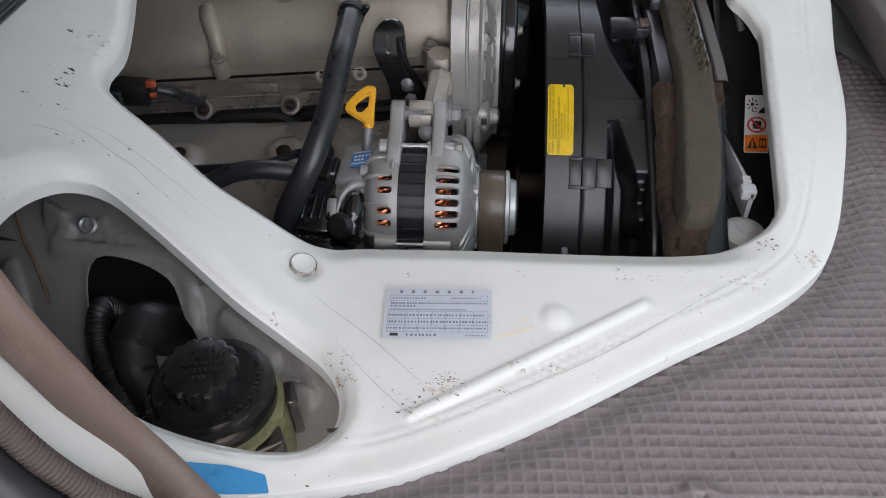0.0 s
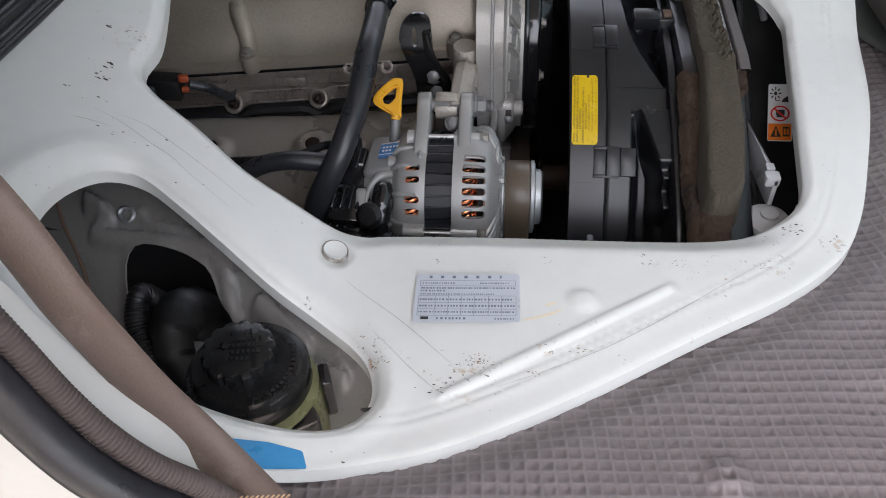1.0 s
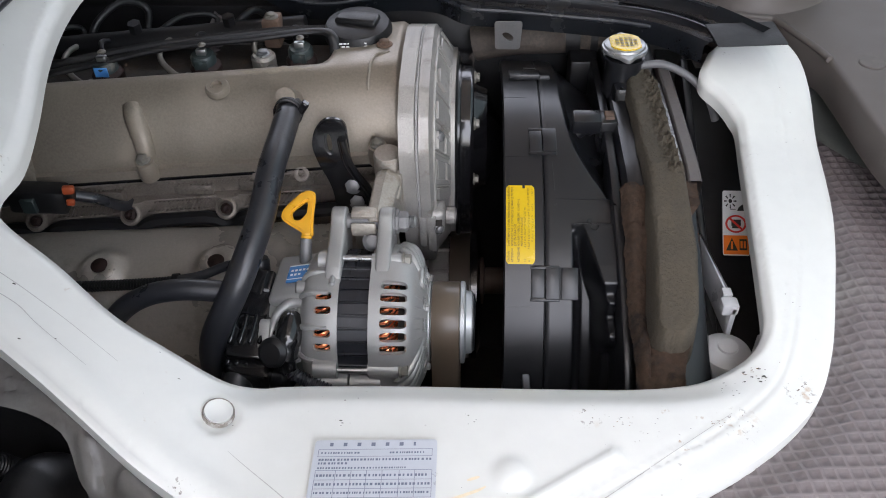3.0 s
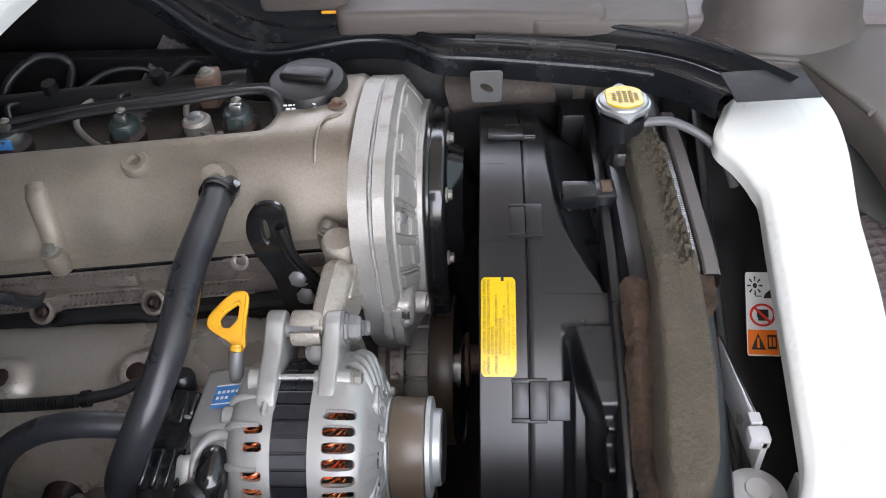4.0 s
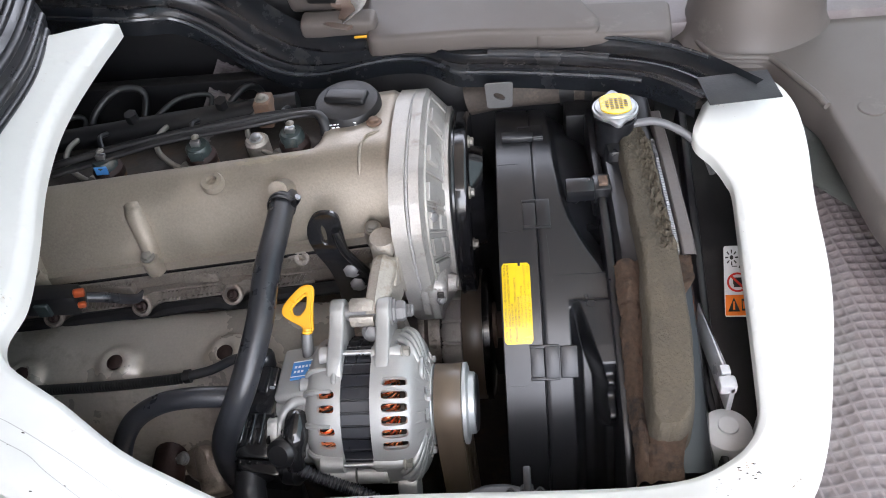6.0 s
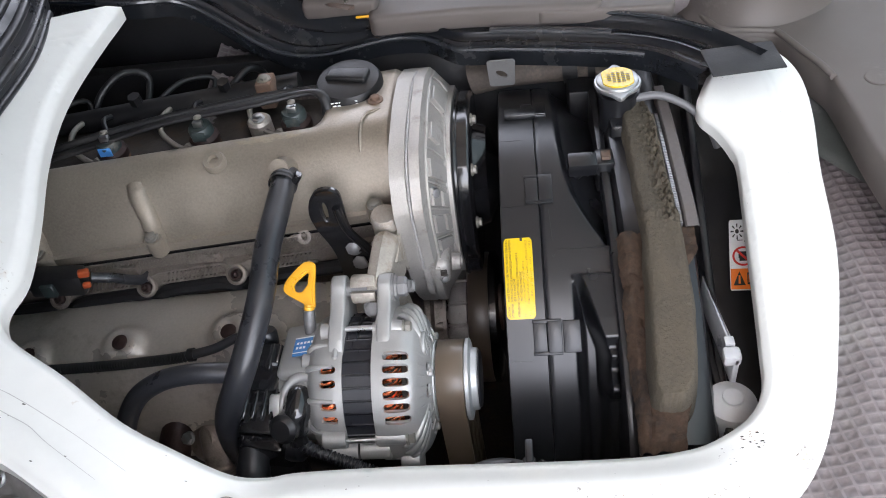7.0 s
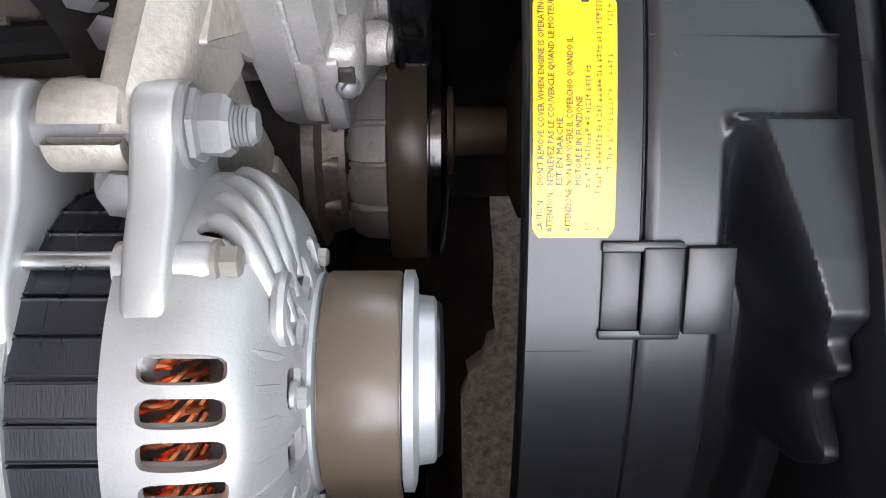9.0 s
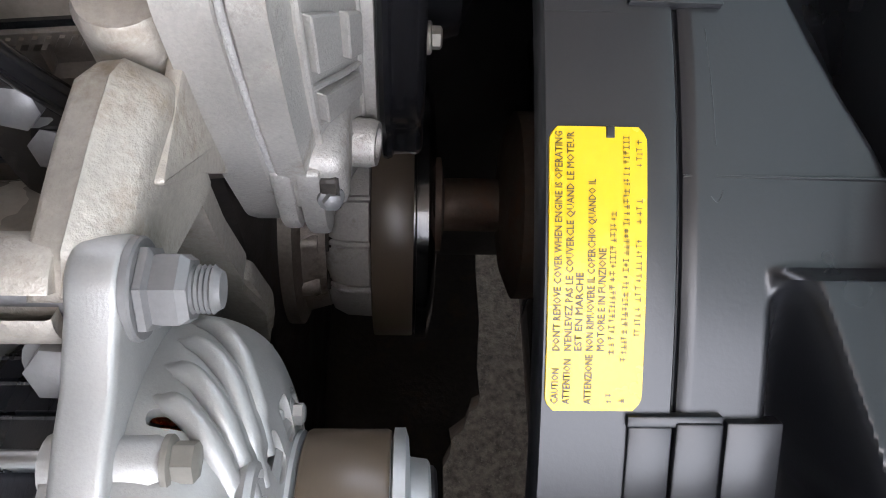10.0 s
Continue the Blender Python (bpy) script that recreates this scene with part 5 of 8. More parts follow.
for k, (cx, cy, cz) in enumerate(((-0.30, 0.17, 0.09), (-0.24, 0.19, 0.10), (-0.17, 0.18, 0.09), (-0.10, 0.19, 0.08))):
    hose = thing("vacuum_hose", "thin dark hose looping behind the fuel rail", "hose", on_engine(cx, cy, 0.05), "thin hoses")
    part("hose", tube([on_engine(cx - 0.03, cy - 0.03, 0.06), on_engine(cx - 0.018, cy - 0.02, cz - 0.016), on_engine(cx + 0.004, cy + 0.004, cz + 0.006 * (k % 2) - 0.012), on_engine(cx + 0.016 + 0.008 * (k % 3), cy + 0.016, cz - 0.024), on_engine(cx + 0.022, cy - 0.03, 0.045)],
                      0.0030 + 0.0010 * (k % 2), 6, 10), DULL_PLASTIC, hose)

# oil filler cap
cap = thing("oil_filler_cap", "black plastic oil filler cap with raised grip", "oil cap", on_engine(0.030, 0.122, 0.072))
at = on_engine(0.030, 0.120, 0.068)
part("skirt", lathe([(0, 0), (0.0335, 0), (0.0350, 0.003), (0.0350, 0.012), (0.0320, 0.0175), (0.024, 0.0195), (0, 0.020)], at, (0, -0.10, 1), 28), DULL_PLASTIC, cap, angle=30)
part("grip", block(at + Vector((-0.022, -0.010, 0.016)), at + Vector((0.022, 0.010, 0.0245)), 0.003, 3, pose(0, 0, 0, 4, 0, -12)), DULL_PLASTIC, cap)
bars([(-0.015 + 0.004 * k, 0.002, 0.003, 0.0014) for k in range(7)] + [(-0.013 + 0.0045 * k, -0.001, 0.0033, 0.0014) for k in range(6)],
     at + Vector((0.000, -0.0342, 0.0075)), (1, 0.06, 0), (0, 0.25, 1), (0, -1, 0.2), WHITE_LABEL, cap, lift=0.0008)


# ---- alternator and belt drive ----
AY, AZ = 0.728, 0.878


def round_axis(x, r, deg):
    """A place round the alternator's shaft: 0 degrees towards the door, 90 up."""
    a = radians(deg)
    return Vector((x, AY - r * math.cos(a), AZ + r * math.sin(a)))


alternator = thing("alternator", "clean bare aluminium alternator with copper windings behind its slots", "alternator", (0.05, AY, 0.80))


def build_housing(profile, slots, thick=0.003, per=150):
    """A turned shell with slots cut through; slots: (x from, x to, first angle, pitch, count, width)."""
    bm = bmesh.new()
    line = smooth_path([(x, r, 0) for x, r in profile], 9)
    rows = []
    for k in range(per):
        rows.append([bm.verts.new(round_axis(p.x, p.y, 360.0 * k / per)) for p in line])
    grid_faces(bm, rows, close_u=True)
    gone = []
    for f in bm.faces:
        c = f.calc_center_median()
        deg = math.degrees(math.atan2(c.z - AZ, AY - c.y))
        for x0, x1, first, pitch, count, width in slots:
            along = abs(2 * c.x - x0 - x1) / (x1 - x0)
            if along < 1 and any(along ** 4 + (abs((deg - first - pitch * k + 180) % 360 - 180) * 2 / width) ** 4 < 1 for k in range(count)):
                gone.append(f)
                break
    bmesh.ops.delete(bm, geom=gone, context="FACES")
    # slide the cut edges onto the slots' rounded outlines
    run = sorted((p.x, p.y) for p in line)
    for v in bm.verts:
        if not v.is_boundary:
            continue
        deg = math.degrees(math.atan2(v.co.z - AZ, AY - v.co.y))
        best = None
        for x0, x1, first, pitch, count, width in slots:
            for k in range(count):
                a = (v.co.x * 2 - x0 - x1) / (x1 - x0)
                b = ((deg - first - pitch * k + 180) % 360 - 180) * 2 / width
                f = (a ** 4 + b ** 4) ** 0.25
                if 0.5 < f < 1.6 and (best is None or abs(f - 1) < abs(best[0] - 1)):
                    best = (f, a, b, (x0 + x1) / 2, (x1 - x0) / 2, first + pitch * k, width / 2)
        if best:
            f, a, b, xm, hx, mid, hw = best
            x = xm + hx * a / f
            v.co = round_axis(x, float(np.interp(x, [p[0] for p in run], [p[1] for p in run])), mid + hw * b / f)
    bmesh.ops.solidify(bm, geom=list(bm.faces), thickness=thick)
    return bm


front = part("front_housing", build_housing(
    [(0.0648, 0.0665), (0.075, 0.0668), (0.087, 0.0664), (0.0955, 0.0632), (0.1005, 0.0585), (0.1040, 0.0520), (0.1068, 0.0450), (0.1082, 0.0390), (0.1095, 0.034), (0.1100, 0.026), (0.1105, 0.018), (0.111, 0.008)],
    [(0.0742, 0.0948, 25.2, 9.2, 6, 6.4), (0.084, 0.0955, 105.5, 9, 1, 4.4), (0.0742, 0.0948, -75, 9.2, 7, 6.4), (0.0742, 0.0948, 190, 9.2, 8, 6.4),
     (0.1058, 0.1090, -6, 24, 15, 15.0)], 0.0034, 336), ALT_ALU, alternator, angle=44)
rear = part("rear_housing", build_housing(
    [(0.0385, 0.0665), (0.030, 0.0668), (0.022, 0.066), (0.012, 0.063), (0.006, 0.056), (0.004, 0.048), (0.003, 0.030), (0.003, 0.010)],
    [(0.0185, 0.033, 25.5, 10.5, 2, 5.8), (0.0185, 0.033, 53, 10.5, 2, 5.8), (0.0185, 0.033, -30, 10.5, 3, 5.8), (0.0185, 0.033, 110, 12, 4, 6.0)], 0.0034, 336), ALT_ALU, alternator, angle=44)

# laminated core with shallow grooves along it
core = bmesh.new()
rows = []
for k in range(36):
    for u, r in ((0.0, 0.0652), (0.5, 0.0646), (8.0, 0.0646), (8.4, 0.0652), (8.7, 0.0652), (8.8, 0.0630), (9.7, 0.0630), (9.75, 0.0652)):
        rows.append([core.verts.new(round_axis(x, r, 10.0 * k + u)) for x in (0.0384, 0.047, 0.056, 0.0650)])
grid_faces(core, rows, close_u=True)
core_part = part("stator_core", core, LAMINATION, alternator, "black lacquered laminated core", smooth=False)

# copper windings behind the slots: twisted hairpin loops
for side, (xa, xb) in (("front", (0.064, 0.088)), ("rear", (0.012, 0.036))):
    coil = bmesh.new()
    for k in range(150):
        deg = 360.0 * k / 150
        add(coil, tube([round_axis(xa, 0.0545, deg), round_axis((xa * 2 + xb) / 3, 0.0603 + 0.0012 * (k % 2), deg + 3.5 - 5 * (k % 2)), round_axis((xa + 2 * xb) / 3, 0.0598 + 0.0012 * (k % 2), deg + 7 - 9 * (k % 2)), round_axis(xb, 0.0535, deg + 9)], 0.0011 - 0.0002 * (k % 2), 2, 5, caps=False))
    part("winding", coil, COPPER, alternator, "bright copper winding", kind="stuff")
part("rotor", lathe([(0, 0), (0.050, 0), (0.050, 0.082), (0, 0.082)], (0.014, AY, AZ), (1, 0, 0), 40), GRIME_AND_FILL, alternator)

# finger ribs on the front shoulder
FINGER = [0.0022, 0.0031, 0.0033, 0.0031, 0.0024]
for first, way in ((111, -1), (120, -1), (130, -1), (141, -1), (-2, 1), (-11, 1), (-20, 1), (-29, 1)):
    part("rib", tube([round_axis(x, r, first + way * turn) for x, r, turn in ((0.0815, 0.0668, 0), (0.0900, 0.0692, 2.5), (0.0985, 0.0655, 9), (0.1045, 0.0560, 18), (0.1085, 0.0455, 29))], FINGER, 6, 10), ALT_ALU, front)
# black disc stands in for the darkness of a screw hole
part("screw_hole", lathe([(0, 0), (0.0060, 0), (0.0060, 0.0012), (0, 0.0012)], round_axis(0.0978, 0.0622, 88), (0.62, -0.05, 0.78), 18), BLACK_INK, front)
for deg in (20.6, 29.8, 39.0, 48.2, 57.4, 66.6, 75.8):
    part("rib", tube([round_axis(0.0720, 0.0650, deg), round_axis(0.086, 0.0650, deg), round_axis(0.0965, 0.0632, deg), round_axis(0.1030, 0.0575, deg), round_axis(0.1070, 0.048, deg)], 0.0023, 4, 8), ALT_ALU, front)
for k in range(22):
    deg = -5 + 16.4 * k
    part("spoke", block((0.1050, -0.0012, 0.027), (0.1095, 0.0012, 0.044), 0.0008, 1), ALT_ALU, front).matrix_basis = \
        Matrix.Translation((0.1070, AY, AZ)) @ Matrix.Rotation(radians(-deg + 90), 4, "X") @ Matrix.Translation((0, 0, 0.036))
part("window_ring", tube([round_axis(0.1068, 0.0500 + 0.0085 * math.sin(2 * math.pi * k / 14), 92 + 11 * math.cos(2 * math.pi * k / 14)) for k in range(14)], 0.0024, 3, 8, closed=True), ALT_ALU, front)
part("bearing_boss", lathe([(0.0400, 0.1075), (0.0415, 0.1095), (0.0400, 0.1112), (0.0375, 0.1112)], (0, AY, AZ), (1, 0, 0), 40), ALT_ALU, front)
for deg in (62, 152, 242, 332):
    part("cap_screw", hexbolt(round_axis(0.1090, 0.0415, deg), (1, 0, 0), 0.006, 0.0055, 0.0048), ALT_ALU, front)

# cast ribs, screw bosses and the lip round the terminal on the rear housing
for deg in (14, 40, 66, 84):
    part("rib", tube([round_axis(x, r, deg) for x, r in ((0.0300, 0.0665), (0.0180, 0.0655), (0.0105, 0.0625), (0.0055, 0.0550), (0.0030, 0.0420))], [0.0018, 0.0026, 0.0028, 0.0026, 0.0018], 5, 8), ALT_ALU, rear)
for deg, r in ((28, 0.0500), (76, 0.0520), (120, 0.0480)):
    part("screw_boss", lathe([(0.0075, 0.006), (0.0075, -0.003), (0.0062, -0.0045), (0.0035, -0.0045), (0.0030, -0.003), (0, -0.003)], round_axis(0.0040, r, deg), (1, 0, 0), 18), ALT_ALU, rear)
part("terminal_lip", tube([(-0.021, 0.680, 0.902), (-0.017, 0.693, 0.914), (-0.007, 0.702, 0.922), (0.005, 0.703, 0.924), (0.014, 0.697, 0.921), (0.018, 0.687, 0.914)], [0.0030, 0.0042, 0.0046, 0.0046, 0.0042, 0.0032], 6, 10), ALT_ALU, rear)

# through bolts with their bosses, and the thin rods across the core
for deg in (97, 8, -82, -172):
    part("boss", lathe([(0, -0.020), (0.0072, -0.020), (0.0072, 0.004), (0.0062, 0.006), (0, 0.006)], round_axis(0.084, 0.0655, deg), (1, 0, 0), 18), ALT_ALU, front)
    part("boss", lathe([(0, -0.012), (0.0085, -0.012), (0.0085, 0.008), (0, 0.008)], round_axis(0.030, 0.0660, deg), (1, 0, 0), 18), ALT_ALU, rear)
    part("through_bolt", hexbolt(round_axis(0.0905, 0.0680, deg), (1, 0, 0), 0.0085, 0.0075, 0.0062), PIPE, alternator)
    part("rod", lathe([(0, 0), (0.0026, 0), (0.0026, 0.030), (0, 0.030)], round_axis(0.034, 0.0685, deg), (1, 0, 0), 12), BRIGHT, alternator)

# two mounting arms up to the pivot bolt
PIVOT = (0.774, 0.957)


def arm(x0, x1):
    out = []
    for k in range(15):
        a = radians(-35 + 175 * k / 14)
        out.append((PIVOT[0] + 0.0130 * math.cos(a), PIVOT[1] + 0.0130 * math.sin(a)))
    out += [(0.748, 0.9575), (0.737, 0.9552), (0.726, 0.9515), (0.7175, 0.9470), (0.7105, 0.9405), (0.715, 0.925), (0.73, 0.89), (0.772, 0.90), (0.790, 0.932)]
    return plate(out, "x", x0, x1, 0.0022, 3)


for x0, x1, owner in ((0.0678, 0.0805, front), (0.0255, 0.0392, rear)):
    lug = part("arm", arm(x0, x1), ALT_ALU, owner)
    part("arm_web", block((x0 + 0.004, 0.706, 0.900), (x1 - 0.004, 0.775, 0.9455), 0.003, 2), ALT_ALU, owner)
part("pivot_nut", lathe([(0, 0), (0.0100, 0), (0.0112, 0.0012), (0.0112, 0.003), (0.0092, 0.004), (0.0096, 0.0060), (0.0096, 0.0100), (0.0080, 0.0122), (0, 0.0122)], (0.0815, *PIVOT), (1, 0, 0), 6), NUT_GREY, alternator, angle=25)
part("pivot_washer", lathe([(0, 0), (0.0126, 0), (0.0126, 0.0018), (0.0120, 0.0024), (0, 0.0024)], (0.0800, *PIVOT), (1, 0, 0), 26), NUT_GREY, alternator)
stud = [(0, 0.0)]
for k in range(6):
    stud += [(0.0060, 0.0012 * k), (0.0053, 0.0012 * k + 0.0006)]
part("pivot_stud", lathe(stud + [(0.0045, 0.0080), (0, 0.0080)], (0.0925, *PIVOT), (1, 0, 0), 20), NUT_GREY, alternator, "blue-grey threaded stud")
part("pivot_rod", lathe([(0, 0), (0.0072, 0), (0.0072, 0.05), (0, 0.05)], (0.0300, *PIVOT), (1, 0, 0), 20), NUT_GREY, alternator)

# lower ear
part("ear", plate(round_outline([(0.668, 0.862), (0.655, 0.858), (0.648, 0.822), (0.668, 0.815), (0.682, 0.835), (0.690, 0.850)], 0.006), "x", 0.080, 0.098, 0.003), ALT_ALU, front)
part("clamp_boss", lathe([(0, 0), (0.009, 0), (0.009, 0.026), (0, 0.026)], round_axis(0.048, 0.0665, -6), (1, 0, 0), 18), ALT_ALU, front)
part("clamp_boss", lathe([(0, 0), (0.009, 0), (0.009, 0.030), (0, 0.030)], round_axis(0.016, 0.0665, -6), (1, 0, 0), 18), ALT_ALU, rear)

# rear cap with label and terminals
part("rear_cap", lathe([(0.050, 0.004), (0.050, -0.010), (0.046, -0.019), (0.038, -0.022), (0, -0.022)], (0.004, AY, AZ), (1, 0, 0), 40), ALT_ALU, rear)
part("brush_box", block((-0.022, 0.705, 0.900), (0.020, 0.760, 0.9305), 0.005, 3, pose(0, 0, 0, 4, -14, -4)), ALT_ALU, rear)
part("brush_step", block((-0.026, 0.690, 0.896), (0.000, 0.716, 0.914), 0.004, 2, pose(0, 0, 0, 30, -8, 0)), ALT_ALU, rear)
part("fin", block((0.002, 0.694, 0.905), (0.006, 0.722, 0.925), 0.0012, 1, pose(0, 0, 0, 24, 0, 0)), ALT_ALU, rear)
part("fin", block((0.010, 0.690, 0.908), (0.014, 0.722, 0.930), 0.0012, 1, pose(0, 0, 0, 24, 0, 0)), ALT_ALU, rear)
part("terminal_ear", plate(round_outline([(0.668, 0.902), (0.690, 0.916), (0.705, 0.905), (0.690, 0.880), (0.672, 0.878)], 0.004), "x", -0.030, -0.020, 0.002), ALT_ALU, rear)
part("terminal_plate", block((-0.026, 0.672, 0.880), (0.006, 0.690, 0.905), 0.004, 2, pose(0, 0, 0, -30, 0, 0)), ALT_ALU, rear)
lbl = part("label", block((-0.011, 0.7205, 0.9328), (0.017, 0.7400, 0.9344), 0.0003, 1, pose(0, 0, 0, 4, -14, -4)), BLUE_LABEL, alternator, "small blue and white label")
bars([(0.0006, 0.0168, 0.0268, 0.0012), (0.0006, 0.0012, 0.0268, 0.0010)] + [(0.003 + 0.0036 * i, 0.0055 + 0.0050 * j, 0.0024, 0.0024) for i in range(7) for j in range(2) if i != 3 or j], (-0.0105, 0.7210, 0.9311), (0.97, -0.07, 0.242), (0.05, 0.997, 0.07), (-0.24, -0.06, 0.97), WHITE_LABEL, lbl, lift=0.0012)
part("adaptor", lathe([(0.012, 0), (0.013, 0.002), (0.013, 0.020), (0.009, 0.024), (0, 0.024)], (-0.010, 0.676, 0.896), (-0.2, -0.75, 0.55), 20), DULL_PLASTIC, alternator, "black terminal boot")

# pulley and its hub
pulley = part("pulley", lathe([(0.0365, 0.000), (0.0365, 0.0022), (0.0335, 0.0032), (0.0335, 0.0285), (0.0372, 0.0292), (0.0372, 0.0325), (0.034, 0.0335), (0.0290, 0.0338),
                               (0.0286, 0.0342), (0.0280, 0.0390), (0.0268, 0.0398), (0.0255, 0.0385), (0, 0.038)], (0.1115, AY, AZ), (1, 0, 0), 56), SATIN_STEEL, alternator, "satin machined pulley", angle=30)
part("hub_cap", lathe([(0.0262, 0), (0.0262, 0.0030), (0.0250, 0.0040), (0.012, 0.0046), (0, 0.0046)], (0.1492, AY, AZ), (1, 0, 0), 36), BLACK_PLASTIC, pulley, "black plastic hub cap")

# cast bracket that carries the alternator
bracket = thing("alternator_bracket", "pale weathered cast aluminium bracket between alternator and head", "bracket", (0.06, 0.82, 0.90))
part("sleeve", lathe([(0.0078, 0), (0.0125, 0), (0.0132, 0.001), (0.0132, 0.0205), (0.0125, 0.0215), (0.0078, 0.0215), (0.0078, 0)], (0.0436, *PIVOT), (1, 0, 0), 30, 152, 334), OLD_ALU, bracket)
arm_bm = bmesh.new()
rows = []
for k, (y, x0, x1, z, low) in enumerate(((0.768, 0.0575, 0.0770, 0.962, 0.948), (0.776, 0.0578, 0.0775, 0.9690, 0.944), (0.790, 0.0586, 0.0788, 0.9715, 0.938), (0.806, 0.0596, 0.0805, 0.9745, 0.932), (0.822, 0.0610, 0.0822, 0.9765, 0.926), (0.830, 0.0640, 0.0815, 0.9740, 0.922), (0.836, 0.0670, 0.0790, 0.9650, 0.918))):
    xm = x0 + (x1 - x0) * 0.46
    rows.append([arm_bm.verts.new(p) for p in ((x0 - 0.0015, y, low), (x0 - 0.0008, y, z - 0.004), (x0 + 0.0005, y, z - 0.0008), (x0 + 0.0022, y, z), (xm - 0.0010, y, z + 0.0007), (xm, y, z + 0.0013), (xm + 0.0010, y, z + 0.0004),
                                               (x1 - 0.0018, y, z - 0.0042), (x1, y, z - 0.0060), (x1 + 0.0008, y, z - 0.009), (x1 + 0.0015, y, low))])
grid_faces(arm_bm, rows)
arm_bm.faces.new(rows[0]), arm_bm.faces.new(rows[-1])
part("arm", arm_bm, OLD_ALU, bracket, angle=50)
# round column under the head's boss, thin side wall and the stepped gusset with its three-cornered window
part("column", lathe([(0, -0.06), (0.0135, -0.06), (0.0135, 0.0), (0.0120, 0.003), (0, 0.003)], (0.0690, 0.848, 0.978), (0, -0.12, 1), 28), OLD_ALU, bracket)
part("side_wall", plate(round_outline([(0.800, 0.962), (0.842, 0.966), (0.866, 0.930), (0.868, 0.902), (0.846, 0.905), (0.826, 0.932)], 0.003), "x", 0.0785, 0.0835, 0.0012), OLD_ALU, bracket)
GUSSET = [(0.050, 0.945), (0.0790, 0.945), (0.0815, 0.922), (0.0740, 0.898), (0.0750, 0.872), (0.0790, 0.845), (0.0770, 0.836), (0.0840, 0.815), (0.0815, 0.785), (0.030, 0.785), (0.045, 0.90)]
window = [(0.0610, 0.9050), (0.0685, 0.9140), (0.0660, 0.8880)]
gusset = thick(pierced(round_outline(GUSSET, 0.003), [round_outline(window, 0.002)], lambda x, z: (x, 0.8500, z), 0.006, 0.4), 0.012)
part("gusset", gusset, OLD_ALU, bracket, "stained cast gusset with a three-cornered window", angle=40)
part("rib", plate(round_outline([(0.0700, 0.930), (0.0760, 0.926), (0.0730, 0.896), (0.0720, 0.862), (0.0660, 0.830), (0.0620, 0.830), (0.0665, 0.880)], 0.002), "y", 0.8400, 0.8520, 0.0015), OLD_ALU, bracket)
part("foot", plate(round_outline([(0.0700, 0.842), (0.0800, 0.838), (0.0850, 0.812), (0.0830, 0.790), (0.0690, 0.790)], 0.003), "y", 0.8420, 0.8520, 0.0015), OLD_ALU, bracket)
part("brace", plate([(0.790, 0.932), (0.800, 0.930), (0.880, 0.86), (0.890, 0.78), (0.85, 0.78), (0.80, 0.88)], "x", 0.040, 0.056, 0.003, 2), OLD_ALU, bracket)
part("bolt", hexbolt((0.062, 0.762, 0.944), (0.1, -0.75, 0.55), 0.0125, 0.009, 0.0095), NUT_GREY, bracket, "dull grey hexagon bolt")

# belt over the alternator pulley, down to the crank and back to the water pump
belt = thing("drive_belt", "polished brown-black ribbed drive belt round the pulleys", "belt", (0.13, 0.75, 0.80))


def build_belt(x0, x1):
    """The belt's loop round three pulleys, as a band with thickness."""
    wheels = [((AY, AZ), 0.0362), ((0.738, 0.540), 0.046)]

    def tangent(c1, r1, c2, r2):
        # outer tangent on the outside of a loop that runs clockwise
        a, b = Vector(c1), Vector(c2)
        d = b - a
        ang = math.atan2(d.y, d.x)
        off = math.acos((r1 - r2) / d.length)
        return ang + off

    path = []
    n = len(wheels)
    for k in range(n):
        c, r = wheels[k]
        cp, rp = wheels[k - 1]
        cn, rn = wheels[(k + 1) % n]
        a0 = tangent(cp, rp, c, r)
        a1 = tangent(c, r, cn, rn)
        while a1 > a0:
            a1 -= 2 * math.pi
        m = max(3, int((a0 - a1) / 0.09))
        for j in range(m + 1):
            a = a0 + (a1 - a0) * j / m
            path.append((c[0] + r * math.cos(a), c[1] + r * math.sin(a), c))
    bm = bmesh.new()
    rows = []
    for y, z, c in path:
        d = (Vector((y, z)) - Vector(c)).normalized()
        row = [bm.verts.new((x0, y, z)), bm.verts.new((x0 + 0.001, y + 0.0006 * d.x, z + 0.0006 * d.y)), bm.verts.new((x1 - 0.001, y + 0.0006 * d.x, z + 0.0006 * d.y)), bm.verts.new((x1, y, z))]
        nr = 6
        for q in range(nr * 2 + 1):
            x = x1 - (x1 - x0) * q / (nr * 2)
            t = 0.0038 if q % 2 else 0.0022
            row.append(bm.verts.new((x, y - t * d.x, z - t * d.y)))
        rows.append(row)
    grid_faces(bm, rows, close_u=True, close_v=True)
    return bm


part("band", build_belt(0.1152, 0.1398), BELT, belt, angle=40)
part("pump_run", lathe([(0.0868, 0.0), (0.0872, 0.001), (0.0872, 0.0245), (0.0868, 0.0255), (0.084, 0.0255), (0.084, 0.0)], (0.1215, 1.000, 0.655), (1, 0, 0), 72), BELT, belt)

